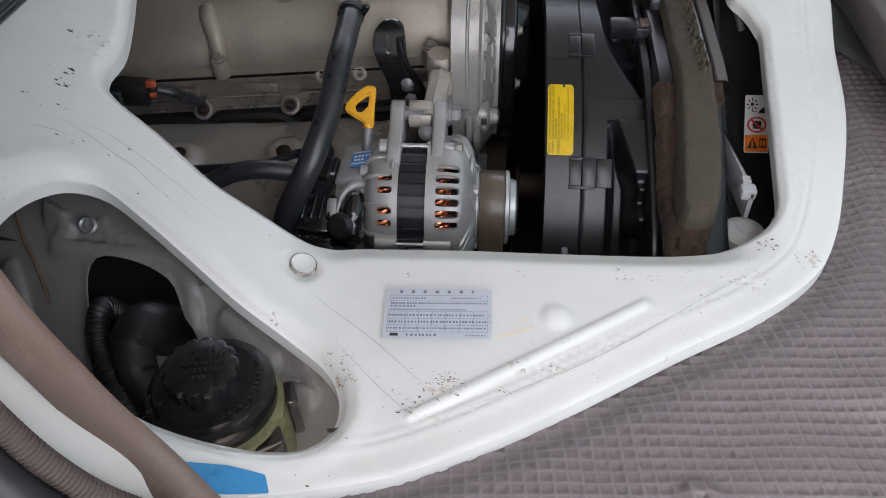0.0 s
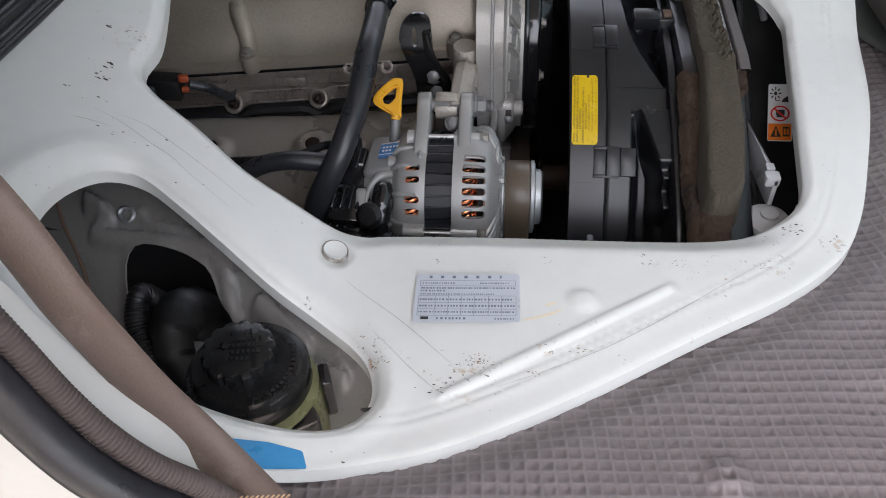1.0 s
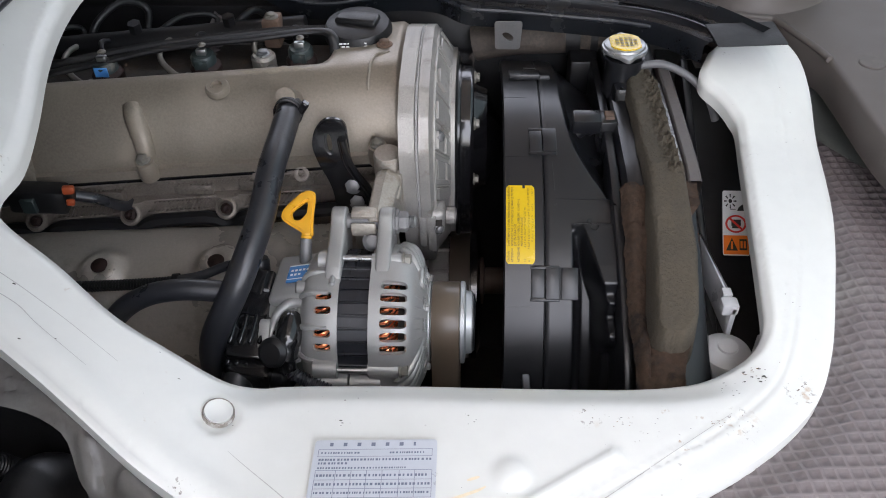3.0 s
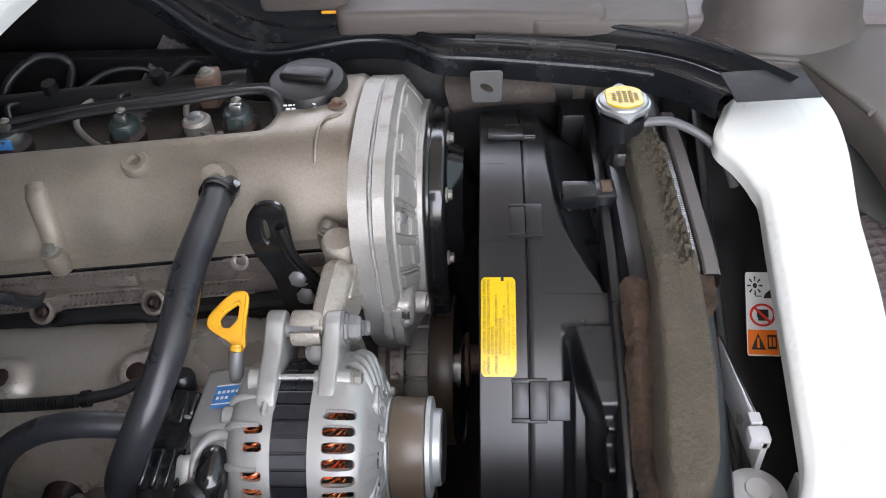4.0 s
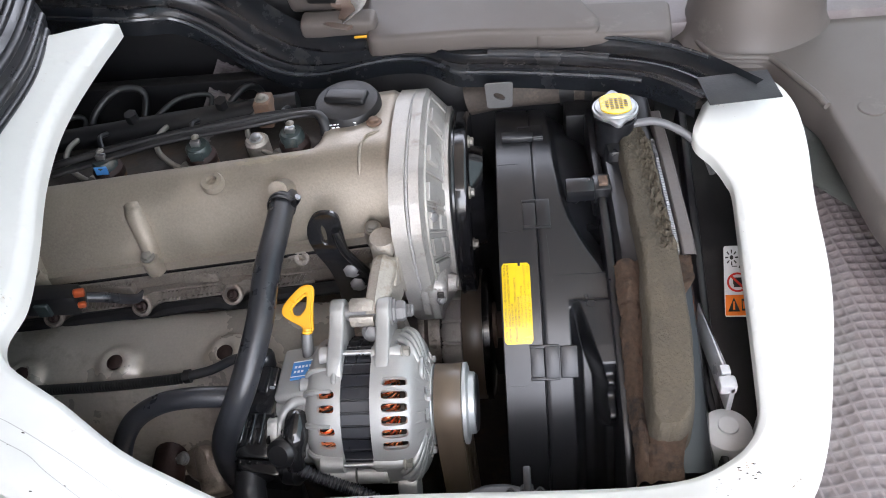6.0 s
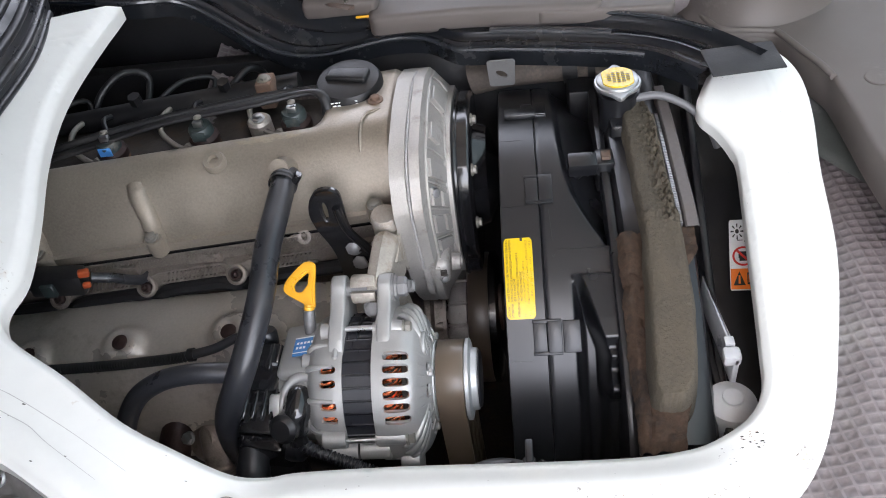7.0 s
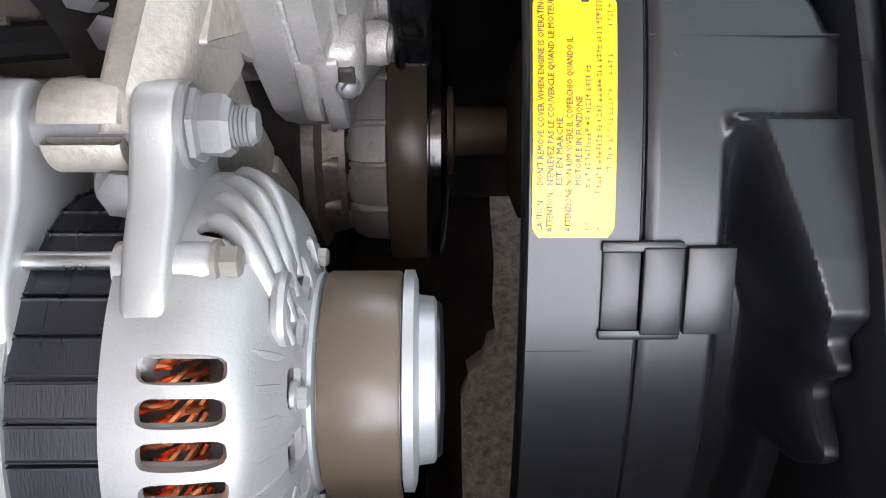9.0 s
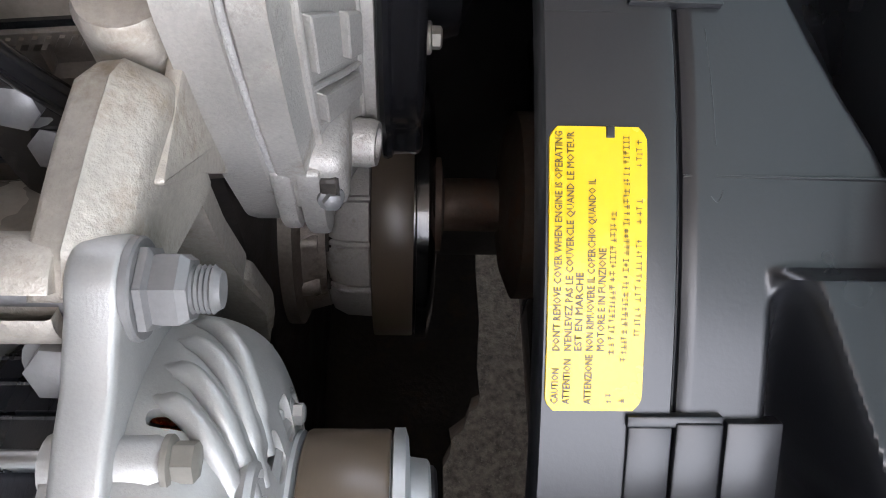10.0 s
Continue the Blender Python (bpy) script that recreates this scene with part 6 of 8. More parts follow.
pump = thing("water_pump", "grimy cast aluminium water pump with a dark belt pulley", "water pump", (0.11, 0.93, 0.72))
part("body", lathe([(0, 0), (0.072, 0), (0.075, 0.003), (0.075, 0.016), (0.066, 0.020), (0.062, 0.034), (0, 0.034)], (0.060, 0.985, 0.675), (1, 0, 0), 40), HEAD_ALU, pump, "oil-stained cast pump body")
drum = part("drum", lathe([(0, 0), (0.062, 0.0), (0.066, 0.002), (0.070, 0.010), (0.071, 0.026), (0.060, 0.0275), (0, 0.0275)], (0.094, 0.990, 0.668), (1, 0, 0), 56), CAST_ALU, pump, "ribbed cast aluminium drum")
for deg in (92, 118, 140, 166):
    a = radians(deg)
    out = Vector((0, math.cos(a), math.sin(a)))
    c = Vector((0.094, 0.990, 0.668))
    part("web", tube([c + out * 0.063 + Vector((0.001, 0, 0)), c + out * 0.0705 + Vector((0.009, 0, 0)), c + out * 0.0725 + Vector((0.018, 0, 0)), c + out * 0.0725 + Vector((0.027, 0, 0))], 0.0024, 5, 8), CAST_ALU, drum)
    part("lug", lathe([(0, 0), (0.0085, 0), (0.0085, 0.016), (0.0075, 0.018), (0, 0.018)], c + out * 0.066 - Vector((0.022, 0, 0)), (1, 0, 0), 18), HEAD_ALU, pump)
    part("bolt", hexbolt(c + out * 0.062, (1, 0, 0), 0.010, 0.006, 0.0075), GRIME_AND_FILL, pump)
part("pulley", lathe([(0.018, 0.0), (0.082, 0.001), (0.0838, 0.002), (0.0838, 0.028), (0.0885, 0.029), (0.0885, 0.036), (0.080, 0.040), (0.024, 0.044), (0, 0.044)], (0.1200, 1.000, 0.655), (1, 0, 0), 48), BLACK_STEEL, pump)
part("crank_pulley", lathe([(0.01, 0.0), (0.043, 0.001), (0.043, 0.028), (0.047, 0.030), (0.047, 0.033), (0.01, 0.035), (0, 0.035)], (0.1130, 0.738, 0.540), (1, 0, 0), 48), BLACK_STEEL, pump)

fan = thing("cooling_fan", "black plastic cooling fan on a brown rusted clutch inside the shroud", "fan", (0.20, 0.941, 0.70))
part("clutch", lathe([(0, 0), (0.030, 0), (0.030, 0.004), (0.017, 0.006), (0.017, 0.040), (0.045, 0.044), (0.060, 0.050), (0.060, 0.070), (0, 0.075)], (0.160, 0.975, 0.700), (1, 0, 0), 36), BROWN_STEEL, fan)
for k in range(8):
    blade = bmesh.new()
    rows = []
    for j in range(8):
        r = 0.055 + 0.018 * j
        w = 0.030 + 0.004 * j
        row = []
        for q in range(5):
            s = (q / 4 - 0.5) * 2
            a = radians(45 * k + 11) + s * w / r * 0.8
            row.append(blade.verts.new((0.236 + 0.010 * s - 0.003 * s * s, 0.945 + r * math.cos(a), 0.745 + r * math.sin(a))))
        rows.append(row)
    grid_faces(blade, rows)
    bmesh.ops.solidify(blade, geom=list(blade.faces), thickness=0.002)
    part("blade", blade, DULL_PLASTIC, fan)


# ---- fan shroud, radiator and what surrounds it ----
SY, SZ, SR = 0.941, 0.7067, 0.2843


def on_ring(x, deg, r=SR):
    """A place on the shroud's ring: 90 degrees is its top, smaller angles lie towards the door."""
    a = radians(deg)
    return Vector((x, SY - r * math.cos(a), SZ + r * math.sin(a)))


FLANGE_TOP = ((0.55, 0.83), (0.62, 0.865), (0.66, 0.905), (0.74, 0.945), (0.83, 0.975), (0.94, 0.985))
RISE = {}


def corner_rise(deg):
    """How far the box behind the ring stands out past the ring, under its sloping flange."""
    if deg not in RISE:
        a, r = radians(max(deg, 38.0)), SR
        for _ in range(10):
            r = (float(np.interp(SY - r * math.cos(a), [p[0] for p in FLANGE_TOP], [p[1] for p in FLANGE_TOP])) - 0.006 - SZ) / math.sin(a)
        RISE[deg] = min(r - SR, 0.032)
    return RISE[deg]


def shroud_drop(x, deg):
    """How far the shroud's skin falls below the plain ring."""
    d = 0.0
    # step at the moulding seam
    d += 0.0010 * step(0.2150, 0.2160, x) + 0.0025 * math.exp(-((x - 0.2155) / 0.0006) ** 2)
    # the half past the seam narrows a little towards the radiator
    d += 0.045 * max(0.0, min(x, 0.262) - 0.2175) - 0.0008 * step(0.2165, 0.2200, x)
    # hollow towards the radiator near the top, bounded by a slanting ridge
    if deg > 61.8:
        ridge = float(np.interp(deg, (61.8, 64.0, 67.0, 70.0, 74.0, 80.0, 88.0, 110.0), (0.2730, 0.2680, 0.2595, 0.2520, 0.2440, 0.2380, 0.2350, 0.2335)))
        d += 0.026 * step(ridge, max(0.284, ridge + 0.024), x) * step(61.8, 63.0, deg) + 0.008 * step(ridge, ridge + 0.008, x) * step(61.8, 63.0, deg)
    # pocket further down with a rounded upper corner; past it the box's corner stands out as a sloping plate with two lumps at its foot
    if deg < 57.6:
        u, v, rad = x - 0.2395, SR * radians(57.6 - deg), 0.012
        inset = rad - math.hypot(rad - u, rad - v) if u < rad and v < rad else min(u, v)
        deep = 0.024 * step(0.0, 0.012, inset)
        low = 0.2400 + 0.00140 * (56.0 - max(deg, 43.0))
        foot = step(43.5, 46.5, deg)
        stand = corner_rise(deg) * foot + (1 - foot) * (0.022 * step(33.0, 35.5, deg) - 0.010)
        stand += step(0.259, 0.266, x) * (1 - step(0.273, 0.279, x)) * (0.014 * math.exp(-((deg - 43.0) / 1.5) ** 2) + 0.016 * math.exp(-((deg - 37.6) / 1.9) ** 2))
        climb = step(low, low + 0.011, x) * step(0.0, 0.004, v)
        d += deep * (1 - climb) - stand * climb
    return d


def build_shroud():
    bm = bmesh.new()
    xs = [0.1786, 0.1788, 0.1798, 0.184, 0.190, 0.196, 0.202, 0.208, 0.2135, 0.2144, 0.2149, 0.2154, 0.2159, 0.2164, 0.2175] + [0.2195 + 0.0009 * k for k in range(64)]
    rows = []
    for k in range(980):
        deg = -20 + 0.2028 * k
        rows.append([bm.verts.new(on_ring(x, deg, SR - shroud_drop(x, deg) - (0.012 if x < 0.1787 else 0.0015 if x < 0.179 else 0))) for x in xs])
    grid_faces(bm, rows)
    return bm


shroud = thing("fan_shroud", "black moulded plastic fan shroud carrying a yellow caution label", "fan shroud", (0.23, 0.94, 0.70))
skin = part("skin", build_shroud(), BLACK_PLASTIC, shroud, angle=35)
back_plate = [(0.62, 0.56), (0.62, 0.86), (0.66, 0.905), (0.74, 0.945), (0.83, 0.975), (0.94, 0.985), (1.05, 0.985), (1.14, 0.93), (1.14, 0.56)]
part("back_frame", plate(round_outline(back_plate, 0.02), "x", 0.2755, 0.2840, 0.002), BLACK_PLASTIC, shroud)
# moulded lines across the ring
for deg, x0, x1 in ((62.3, 0.2165, 0.2760), (71.4, 0.180, 0.2145), (88.5, 0.180, 0.2145), (42.0, 0.180, 0.2145)):
    line = bmesh.new()
    grid = [[line.verts.new(on_ring(x, deg + dd, SR + h - 0.0008 * step(0.213, 0.214, x) - shroud_drop(x, deg) * 0)) for x in (x0, (x0 + x1) / 2, x1)]
            for dd, h in ((-0.11, -0.001), (-0.05, 0.0003), (0.05, 0.0003), (0.11, -0.001))]
    grid_faces(line, grid)
    part("seam", line, BLACK_PLASTIC, skin)


def ring_block(x0, x1, d0, d1, h0, h1, bevel=0.0015):
    """A block that sits on the ring between two angles."""
    mid = (d0 + d1) / 2
    w = SR * radians(d1 - d0) / 2
    bm = block((x0, -w, h0), (x1, w, h1), bevel)
    a = radians(90 - mid)
    bmesh.ops.transform(bm, matrix=Matrix.Translation(on_ring(0, mid)) @ Matrix.Rotation(a, 4, "X"), verts=bm.verts)
    return bm


# snap clips
for mid in (46.2, 75.0, 100.0):
    clip = part("clip", ring_block(0.2155, 0.2285, mid - 2.9, mid + 2.9, -0.003, 0.0026, 0.0009), BLACK_PLASTIC, shroud)
    if mid < 60:
        part("tongue", ring_block(0.2295, 0.2450, mid - 2.9, mid + 2.9, -0.004, 0.0018, 0.0008), BLACK_PLASTIC, clip)
    part("catch", ring_block(0.2030, 0.2150, mid - 2.6, mid + 2.6, -0.001, 0.0014, 0.0006), BLACK_PLASTIC, clip)
    for s in (-1, 1):
        part("rail", ring_block(0.2025, 0.2285, mid + s * 2.9 - 0.34, mid + s * 2.9 + 0.34, -0.002, 0.0020, 0.0006), BLACK_PLASTIC, clip)
part("bracket", ring_block(0.245, 0.272, 77.8, 81.4, -0.004, 0.012, 0.002), BLACK_PLASTIC, shroud)
part("socket", block((0.272, 0.888, 0.955), (0.289, 0.912, 0.990), 0.002), BLACK_PLASTIC, shroud)
part("connector", block((0.277, 0.893, 0.988), (0.286, 0.905, 0.9935), 0.001), BROWN_STEEL, shroud, "small brown connector")
part("funnel", tube([(0.252, 0.897, 0.972), (0.262, 0.897, 0.980), (0.274, 0.898, 0.984)], [0.006, 0.009, 0.010], 5, 12), BLACK_PLASTIC, shroud)
part("lip", ring_block(0.186, 0.218, 96, 99, 0.0, 0.006, 0.001), BLACK_PLASTIC, shroud)
part("paint_mark", block((0.196, 0.975, 0.9905), (0.203, 0.978, 0.9915), 0.0004, 1, pose(0, 0, 0, 0, 0, 35)), YELLOW_LABEL, shroud, "yellow paint mark")

SCUFF = surface("pale_scuff_in_plastic", (0.040, 0.043, 0.046), 0.5, 0.0, 0.2, 500, 90, 0.0)
for line in ([(0.2236, 70.5), (0.2243, 68.0), (0.2248, 66.2), (0.2252, 64.0)], [(0.2238, 61.2), (0.2256, 60.9), (0.2270, 61.5)]):
    part("scuff", tube([on_ring(x, deg, SR - shroud_drop(x, deg)) for x, deg in line], 0.00018, 5, 5), SCUFF, skin, "pale scratch")

# caution label, curved to the ring
L0, L1 = 49.65, 64.8
lab = bmesh.new()
rows = []
for k in range(49):
    deg = L0 + (L1 - L0) * k / 48
    cut = 0.0022 * max(0, 1 - min(k, 48 - k) / 2.5) ** 2
    rows.append([lab.verts.new(on_ring(x, deg, SR + h)) for x, h in ((0.1804 + cut, 0.0004), (0.1806 + cut, 0.0008), (0.2063 - cut, 0.0008), (0.2065 - cut, 0.0004))])
grid_faces(lab, rows)
part("notch", ring_block(0.1955, 0.1978, 64.2, 64.85, 0.0, 0.0011, 0.0002), BLACK_PLASTIC, shroud)
label = part("caution_label", lab, YELLOW_LABEL, shroud, "yellow caution label with small dark lettering")


def on_label(text, x, deg, size, width=None):
    """Small words that run up the curved label."""
    cu = bpy.data.curves.new("lettering", "FONT")
    cu.body, cu.size, cu.resolution_u, cu.offset = text, size, 1, 0.00003
    tmp = bpy.data.objects.new("lettering", cu)
    scene.collection.objects.link(tmp)
    bpy.context.view_layer.update()
    me = bpy.data.meshes.new_from_object(tmp)
    bpy.data.objects.remove(tmp)
    top = max(v.co.x for v in me.vertices)
    k = width / top if width else 1.0
    for v in me.vertices:
        v.co = on_ring(x - v.co.y, deg + math.degrees(v.co.x * k / SR), SR + 0.0011)
    me.materials.clear()
    me.materials.append(AMBER_INK)
    return place("lettering", me, label)


LABEL_LONG = SR * radians(L1 - L0)
for x, head_word, text, w in ((0.1839, "CAUTION", "DON'T REMOVE COVER WHEN ENGINE IS OPERATING", 0.765), (0.1870, "ATTENTION", "N'ENLEVEZ PAS LE COUVERCLE QUAND LE MOTEUR", 0.765), (0.1897, "", "EST EN MARCHE", 0.275),
                              (0.1927, "ATTENZIONE", "NON RIMUOVERE IL COPERCHIO QUANDO IL", 0.60), (0.1956, "", "MOTORE E IN FUNZIONE", 0.36)):
    if head_word:
        on_label(head_word, x, L0 + 0.025 * (L1 - L0), 0.0028, (0.0009 + 0.00125 * len(head_word)))
    on_label(text, x, L0 + 0.215 * (L1 - L0), 0.0028, w * LABEL_LONG)
random.seed(3)
strip = bmesh.new()
for x, spans in ((0.1974, ((0.03, 0.055), (0.205, 0.70))), (0.2008, ((0.03, 0.055), (0.18, 0.965))), (0.2042, ((0.27, 0.36), (0.39, 0.60), (0.66, 0.74), (0.86, 0.95)))):
    for u, end in spans:
        u, end = u * LABEL_LONG, end * LABEL_LONG
        while u < end:
            w = random.uniform(0.0006, 0.0013)
            # each mark is a small sign of two or three strokes
            for q in random.sample((-0.0007, -0.0002, 0.0002, 0.0007), 2 if x < 0.203 else 1):
                d0, d1 = L0 + math.degrees(u / SR), L0 + math.degrees((u + w) / SR)
                strip.faces.new([strip.verts.new(on_ring(p, d, SR + 0.0011)) for p, d in ((x + q - 0.00011, d0), (x + q + 0.00011, d0), (x + q + 0.00011, d1), (x + q - 0.00011, d1))])
            d0, d1 = L0 + math.degrees((u + w * 0.4) / SR), L0 + math.degrees((u + w * 0.4 + 0.0002) / SR)
            strip.faces.new([strip.verts.new(on_ring(p, d, SR + 0.00115)) for p, d in ((x - 0.0007, d0), (x + 0.0007, d0), (x + 0.0007, d1), (x - 0.0007, d1))])
            u += w + random.choice((0.0003, 0.0004, 0.0009))
part("print", strip, AMBER_INK, label, smooth=False)

# radiator
SIDE_BAR = surface("dusty_grey_bar", (0.10, 0.088, 0.084), 0.55, 0.2, 0.15, 300, 40, 0.08, (0.12, 0.10, 0.085), 0.2, 30.0)
radiator = thing("radiator", "dust-choked aluminium radiator with a black plastic tank", "radiator", (0.315, 0.90, 0.62))
part("core", block((0.298, 0.64, 0.50), (0.335, 1.14, 0.870), 0.004), GRIME_AND_FILL, radiator, "dust-choked core")


def crest(y):
    """Height of the radiator's top along the cab."""
    return 0.903 + 0.097 * step(0.58, 0.83, y) + 0.007 * step(0.80, 0.95, y)


def build_tank():
    bm = bmesh.new()
    rows = []
    for k in range(60):
        y = 0.636 + 0.0079 * k
        z = crest(y) - 0.014
        rows.append([bm.verts.new(p) for p in ((0.2845, y, z - 0.20), (0.2845, y, z - 0.012), (0.288, y, z - 0.003), (0.294, y, z), (0.336, y, z), (0.343, y, z - 0.003), (0.3465, y, z - 0.012), (0.3465, y, z - 0.20))])
    grid_faces(bm, rows)
    bm.faces.new(rows[0]), bm.faces.new(rows[-1])
    return bm


tank = part("tank", build_tank(), BLACK_PLASTIC, radiator, "black plastic tank", angle=40)
bar = bmesh.new()
grid_faces(bar, [[bar.verts.new((x, y, crest(y) + dz)) for x, dz in ((0.3385, -0.030), (0.3385, -0.007), (0.3398, -0.0055), (0.3485, -0.0055), (0.3500, -0.007), (0.3500, -0.040))] for y in [0.795 + 0.01 * k for k in range(21)]])
part("side_bar", bar, SIDE_BAR, radiator, "dusty grey side bar")
part("foam_end", lathe([(0, 0.0), (0.010, 0.0), (0.0155, -0.003), (0.017, -0.012)], (0.3165, 0.944, crest(0.944) - 0.0035), (0, 0.1, 1), 24), DUSTY_END, radiator, "dusty dark end patch")
fin = block((0.3345, 0.86, 0.9845), (0.3375, 0.8612, 0.9925), 0)
fin_mesh = part("fin", fin, ZINC, radiator, smooth=False)
for k in range(1, 70):
    dy = -0.06 + 0.0022 * k
    again(fin_mesh, (0, dy, crest(0.86 + dy) - crest(0.86)), radiator)
# filler neck, cap and overflow hose
part("neck", lathe([(0.018, -0.055), (0.018, 0.0), (0.0205, 0.001), (0.0205, 0.004), (0.016, 0.005), (0, 0.005)], (0.299, 0.957, 1.022), (0, 0, 1), 30), BLACK_PLASTIC, radiator)
part("neck_block", block((0.288, 0.925, 0.955), (0.322, 0.985, 1.005), 0.006), BLACK_PLASTIC, radiator)
rim = []
for k in range(72):
    a = 2 * math.pi * k / 72
    lobe = 0.0078 * (math.exp(-((a - math.pi * 0.5) / 0.24) ** 2) + math.exp(-((a - math.pi * 1.5) / 0.24) ** 2))
    rim.append((0.298 + (0.0225 + lobe) * math.cos(a), 0.956 + (0.0225 + lobe) * math.sin(a)))
cap = part("filler_cap", plate(rim, "z", 1.0315, 1.0365, 0.0016, 2), ZINC, radiator, "bright pressed filler cap with two lobes")
part("crown", lathe([(0.0205, 0.0), (0.0200, 0.002), (0.0185, 0.0030), (0, 0.0034)], (0.298, 0.956, 1.0365), (0, 0, 1), 36), ZINC, cap)
band = [(0.298 + 0.0178 * math.cos(a) if abs(0.0178 * math.cos(a)) < 0.0150 else 0.298 + math.copysign(0.0150, math.cos(a)), 0.956 + 0.0178 * math.sin(a)) for a in [2 * math.pi * k / 40 for k in range(40)]]
topper = part("printed_top", plate(band, "z", 1.0392, 1.0408, 0.0004, 1), YELLOW_LABEL, cap, "yellow printed band")
bars([(-0.010 + 0.0045 * i, -0.010 + 0.0032 * j, 0.0034, 0.0014) for i in range(5) for j in range(6) if abs(i - 2) + abs(j - 2.5) < 4], (0.298, 0.956, 1.0410), (1, 0, 0), (0, 1, 0), (0, 0, 1), AMBER_INK, topper, lift=0.0003)
over = thing("overflow_hose", "thin grey overflow hose from the radiator neck", "hose", (0.35, 0.95, 1.0))
part("hose", tube([(0.316, 0.954, 1.016), (0.335, 0.955, 1.017), (0.352, 0.951, 1.013), (0.370, 0.943, 1.004), (0.385, 0.934, 0.988), (0.394, 0.930, 0.968)], 0.0040, 7, 12), HOSE_GREY, over)

# foam strip caked with dust over the tank
def build_foam(first, last):
    bm = bmesh.new()
    rows = []
    for k in range(first, last):
        y = 0.646 + 0.00105 * k
        t = step(0.800, 0.775, y) if y < 0.8 else 0.0
        wide0 = float(np.interp(y, (0.646, 0.72, 0.79, 0.83), (0.2895, 0.2955, 0.3000, 0.2990))) + 0.0012 * wavy(y, 0, 0, 40)
        wide1 = float(np.interp(y, (0.646, 0.67, 0.72, 0.79, 0.83), (0.3240, 0.3310, 0.3365, 0.3345, 0.3325))) + 0.0012 * wavy(y, 5, 0, 40)
        if y > 0.93:
            q = (y - 0.93) / 0.03
            wide0 += 0.012 * q * q
            wide1 -= 0.012 * q * q
        if y < 0.664:
            q = (0.664 - y) / 0.018
            wide0 += 0.009 * q * q * q
            wide1 -= 0.009 * q * q * q
        row = []
        n = 36
        for j in range(n + 1):
            u = j / n
            x = wide0 + (wide1 - wide0) * u
            top = 0.956 + 0.32 * (y - 0.648) if y < 0.80 else 1.0046
            high = max(0.014, top - crest(y) + 0.010) * (0.0 if k == 0 else 1.0)
            arch = high * (1 - abs(2 * u - 1) ** 11)
            rough = 0.0034 * (0.25 + 1.1 * step(0.35, 0.75, u) if y > 0.79 else 0.18) * step(0.962, 0.945, y) * (0.6 * wavy(x, y, 0, 95) + 0.9 * wavy(x, y, 4, 230) + 0.8 * wavy(x, y, 9, 480))
            row.append(bm.verts.new((x, y, crest(y) - 0.010 + arch + rough * (0.25 + arch / max(high, 0.014)))))
        rows.append(row)
    grid_faces(bm, rows)
    return bm


foam = thing("foam_strip", "brown dust-caked foam strip lying on the radiator tank", "foam strip", (0.314, 0.80, 0.97))
part("smooth_length", build_foam(0, 144), FOAM, foam, "smooth dust-caked length", angle=80)
part("crumbled_length", build_foam(143, 300), FOAM, foam, "crumbled pitted length", angle=80)


def build_felt(first, last):
    """Wider torn felt under the foam's near half."""
    bm = bmesh.new()
    rows = []
    for k in range(90):
        y = 0.618 + 0.00201 * k
        x0 = 0.280 + 0.003 * wavy(y, 2, 0, 55) + 0.0018 * wavy(y, 7, 0, 240)
        x1 = 0.331 + 0.015 * step(0.755, 0.778, y) + 0.003 * wavy(y, 8, 0, 45) - 0.016 * (1 - step(0.62, 0.69, y))
        rows.append([bm.verts.new((x0 + (x1 - x0) * j / 14, y, crest(y) - 0.0085 + 0.020 * (1 - step(0.640, 0.700, y)) + 0.0030 * wavy(x0 + j * 0.005, y, 0, 90) + 0.0024 * wavy(x0 + j * 0.005, y, 6, 260) - 0.004 * math.exp(-((j - 4.2) / 0.7) ** 2) - 0.010 * (1 - step(0, 1.5, j))))
                     for j in range(first, last)])
    grid_faces(bm, rows)
    bmesh.ops.solidify(bm, geom=list(bm.faces), thickness=0.003)
    return bm


FELT = surface("rust_stained_felt", (0.088, 0.055, 0.037), 0.9, 0.0, 0.4, 260, 35, 0.5, (0.035, 0.030, 0.027), 0.40, 40.0)
felt = thing("felt_strip", "torn rust-stained felt under the foam strip", "felt strip", (0.31, 0.70, 0.93))
part("torn_flap", build_felt(0, 6), FELT, felt, angle=80)
part("pad", build_felt(5, 15), FELT, felt, angle=80)

# pale air guide and washer bottle beside the radiator
duct = thing("air_guide", "pale grey plastic guide beside the radiator", "guide", (0.36, 0.72, 0.90))
part("blade", plate(round_outline([(0.3625, 0.690), (0.3670, 0.690), (0.3660, 0.705), (0.3565, 0.785), (0.3550, 0.785)], 0.001), "z", 0.905, 0.938, 0.0015), BOTTLE, duct)
part("head", block((0.3545, 0.690, 0.928), (0.369, 0.703, 0.940), 0.003), BOTTLE, duct)
part("recess", block((0.358, 0.704, 0.936), (0.366, 0.713, 0.9400), 0.001), BOTTLE, duct)
bottle = thing("reserve_bottle", "milky plastic coolant bottle with a domed cap", "bottle", (0.36, 0.672, 0.80))
part("body", lathe([(0, -0.14), (0.0190, -0.14), (0.0205, -0.13), (0.0200, -0.008), (0.0190, 0.0), (0, 0.002)], (0.360, 0.672, 0.898), (0.02, -0.02, 1), 36), BOTTLE, bottle)
part("cap", lathe([(0.0212, -0.010), (0.0215, 0.0), (0.0200, 0.0045), (0.0125, 0.0085), (0.0085, 0.0095), (0.0080, 0.0115), (0, 0.0118)], (0.360, 0.672, 0.902), (0.02, -0.02, 1), 36), BOTTLE, bottle)
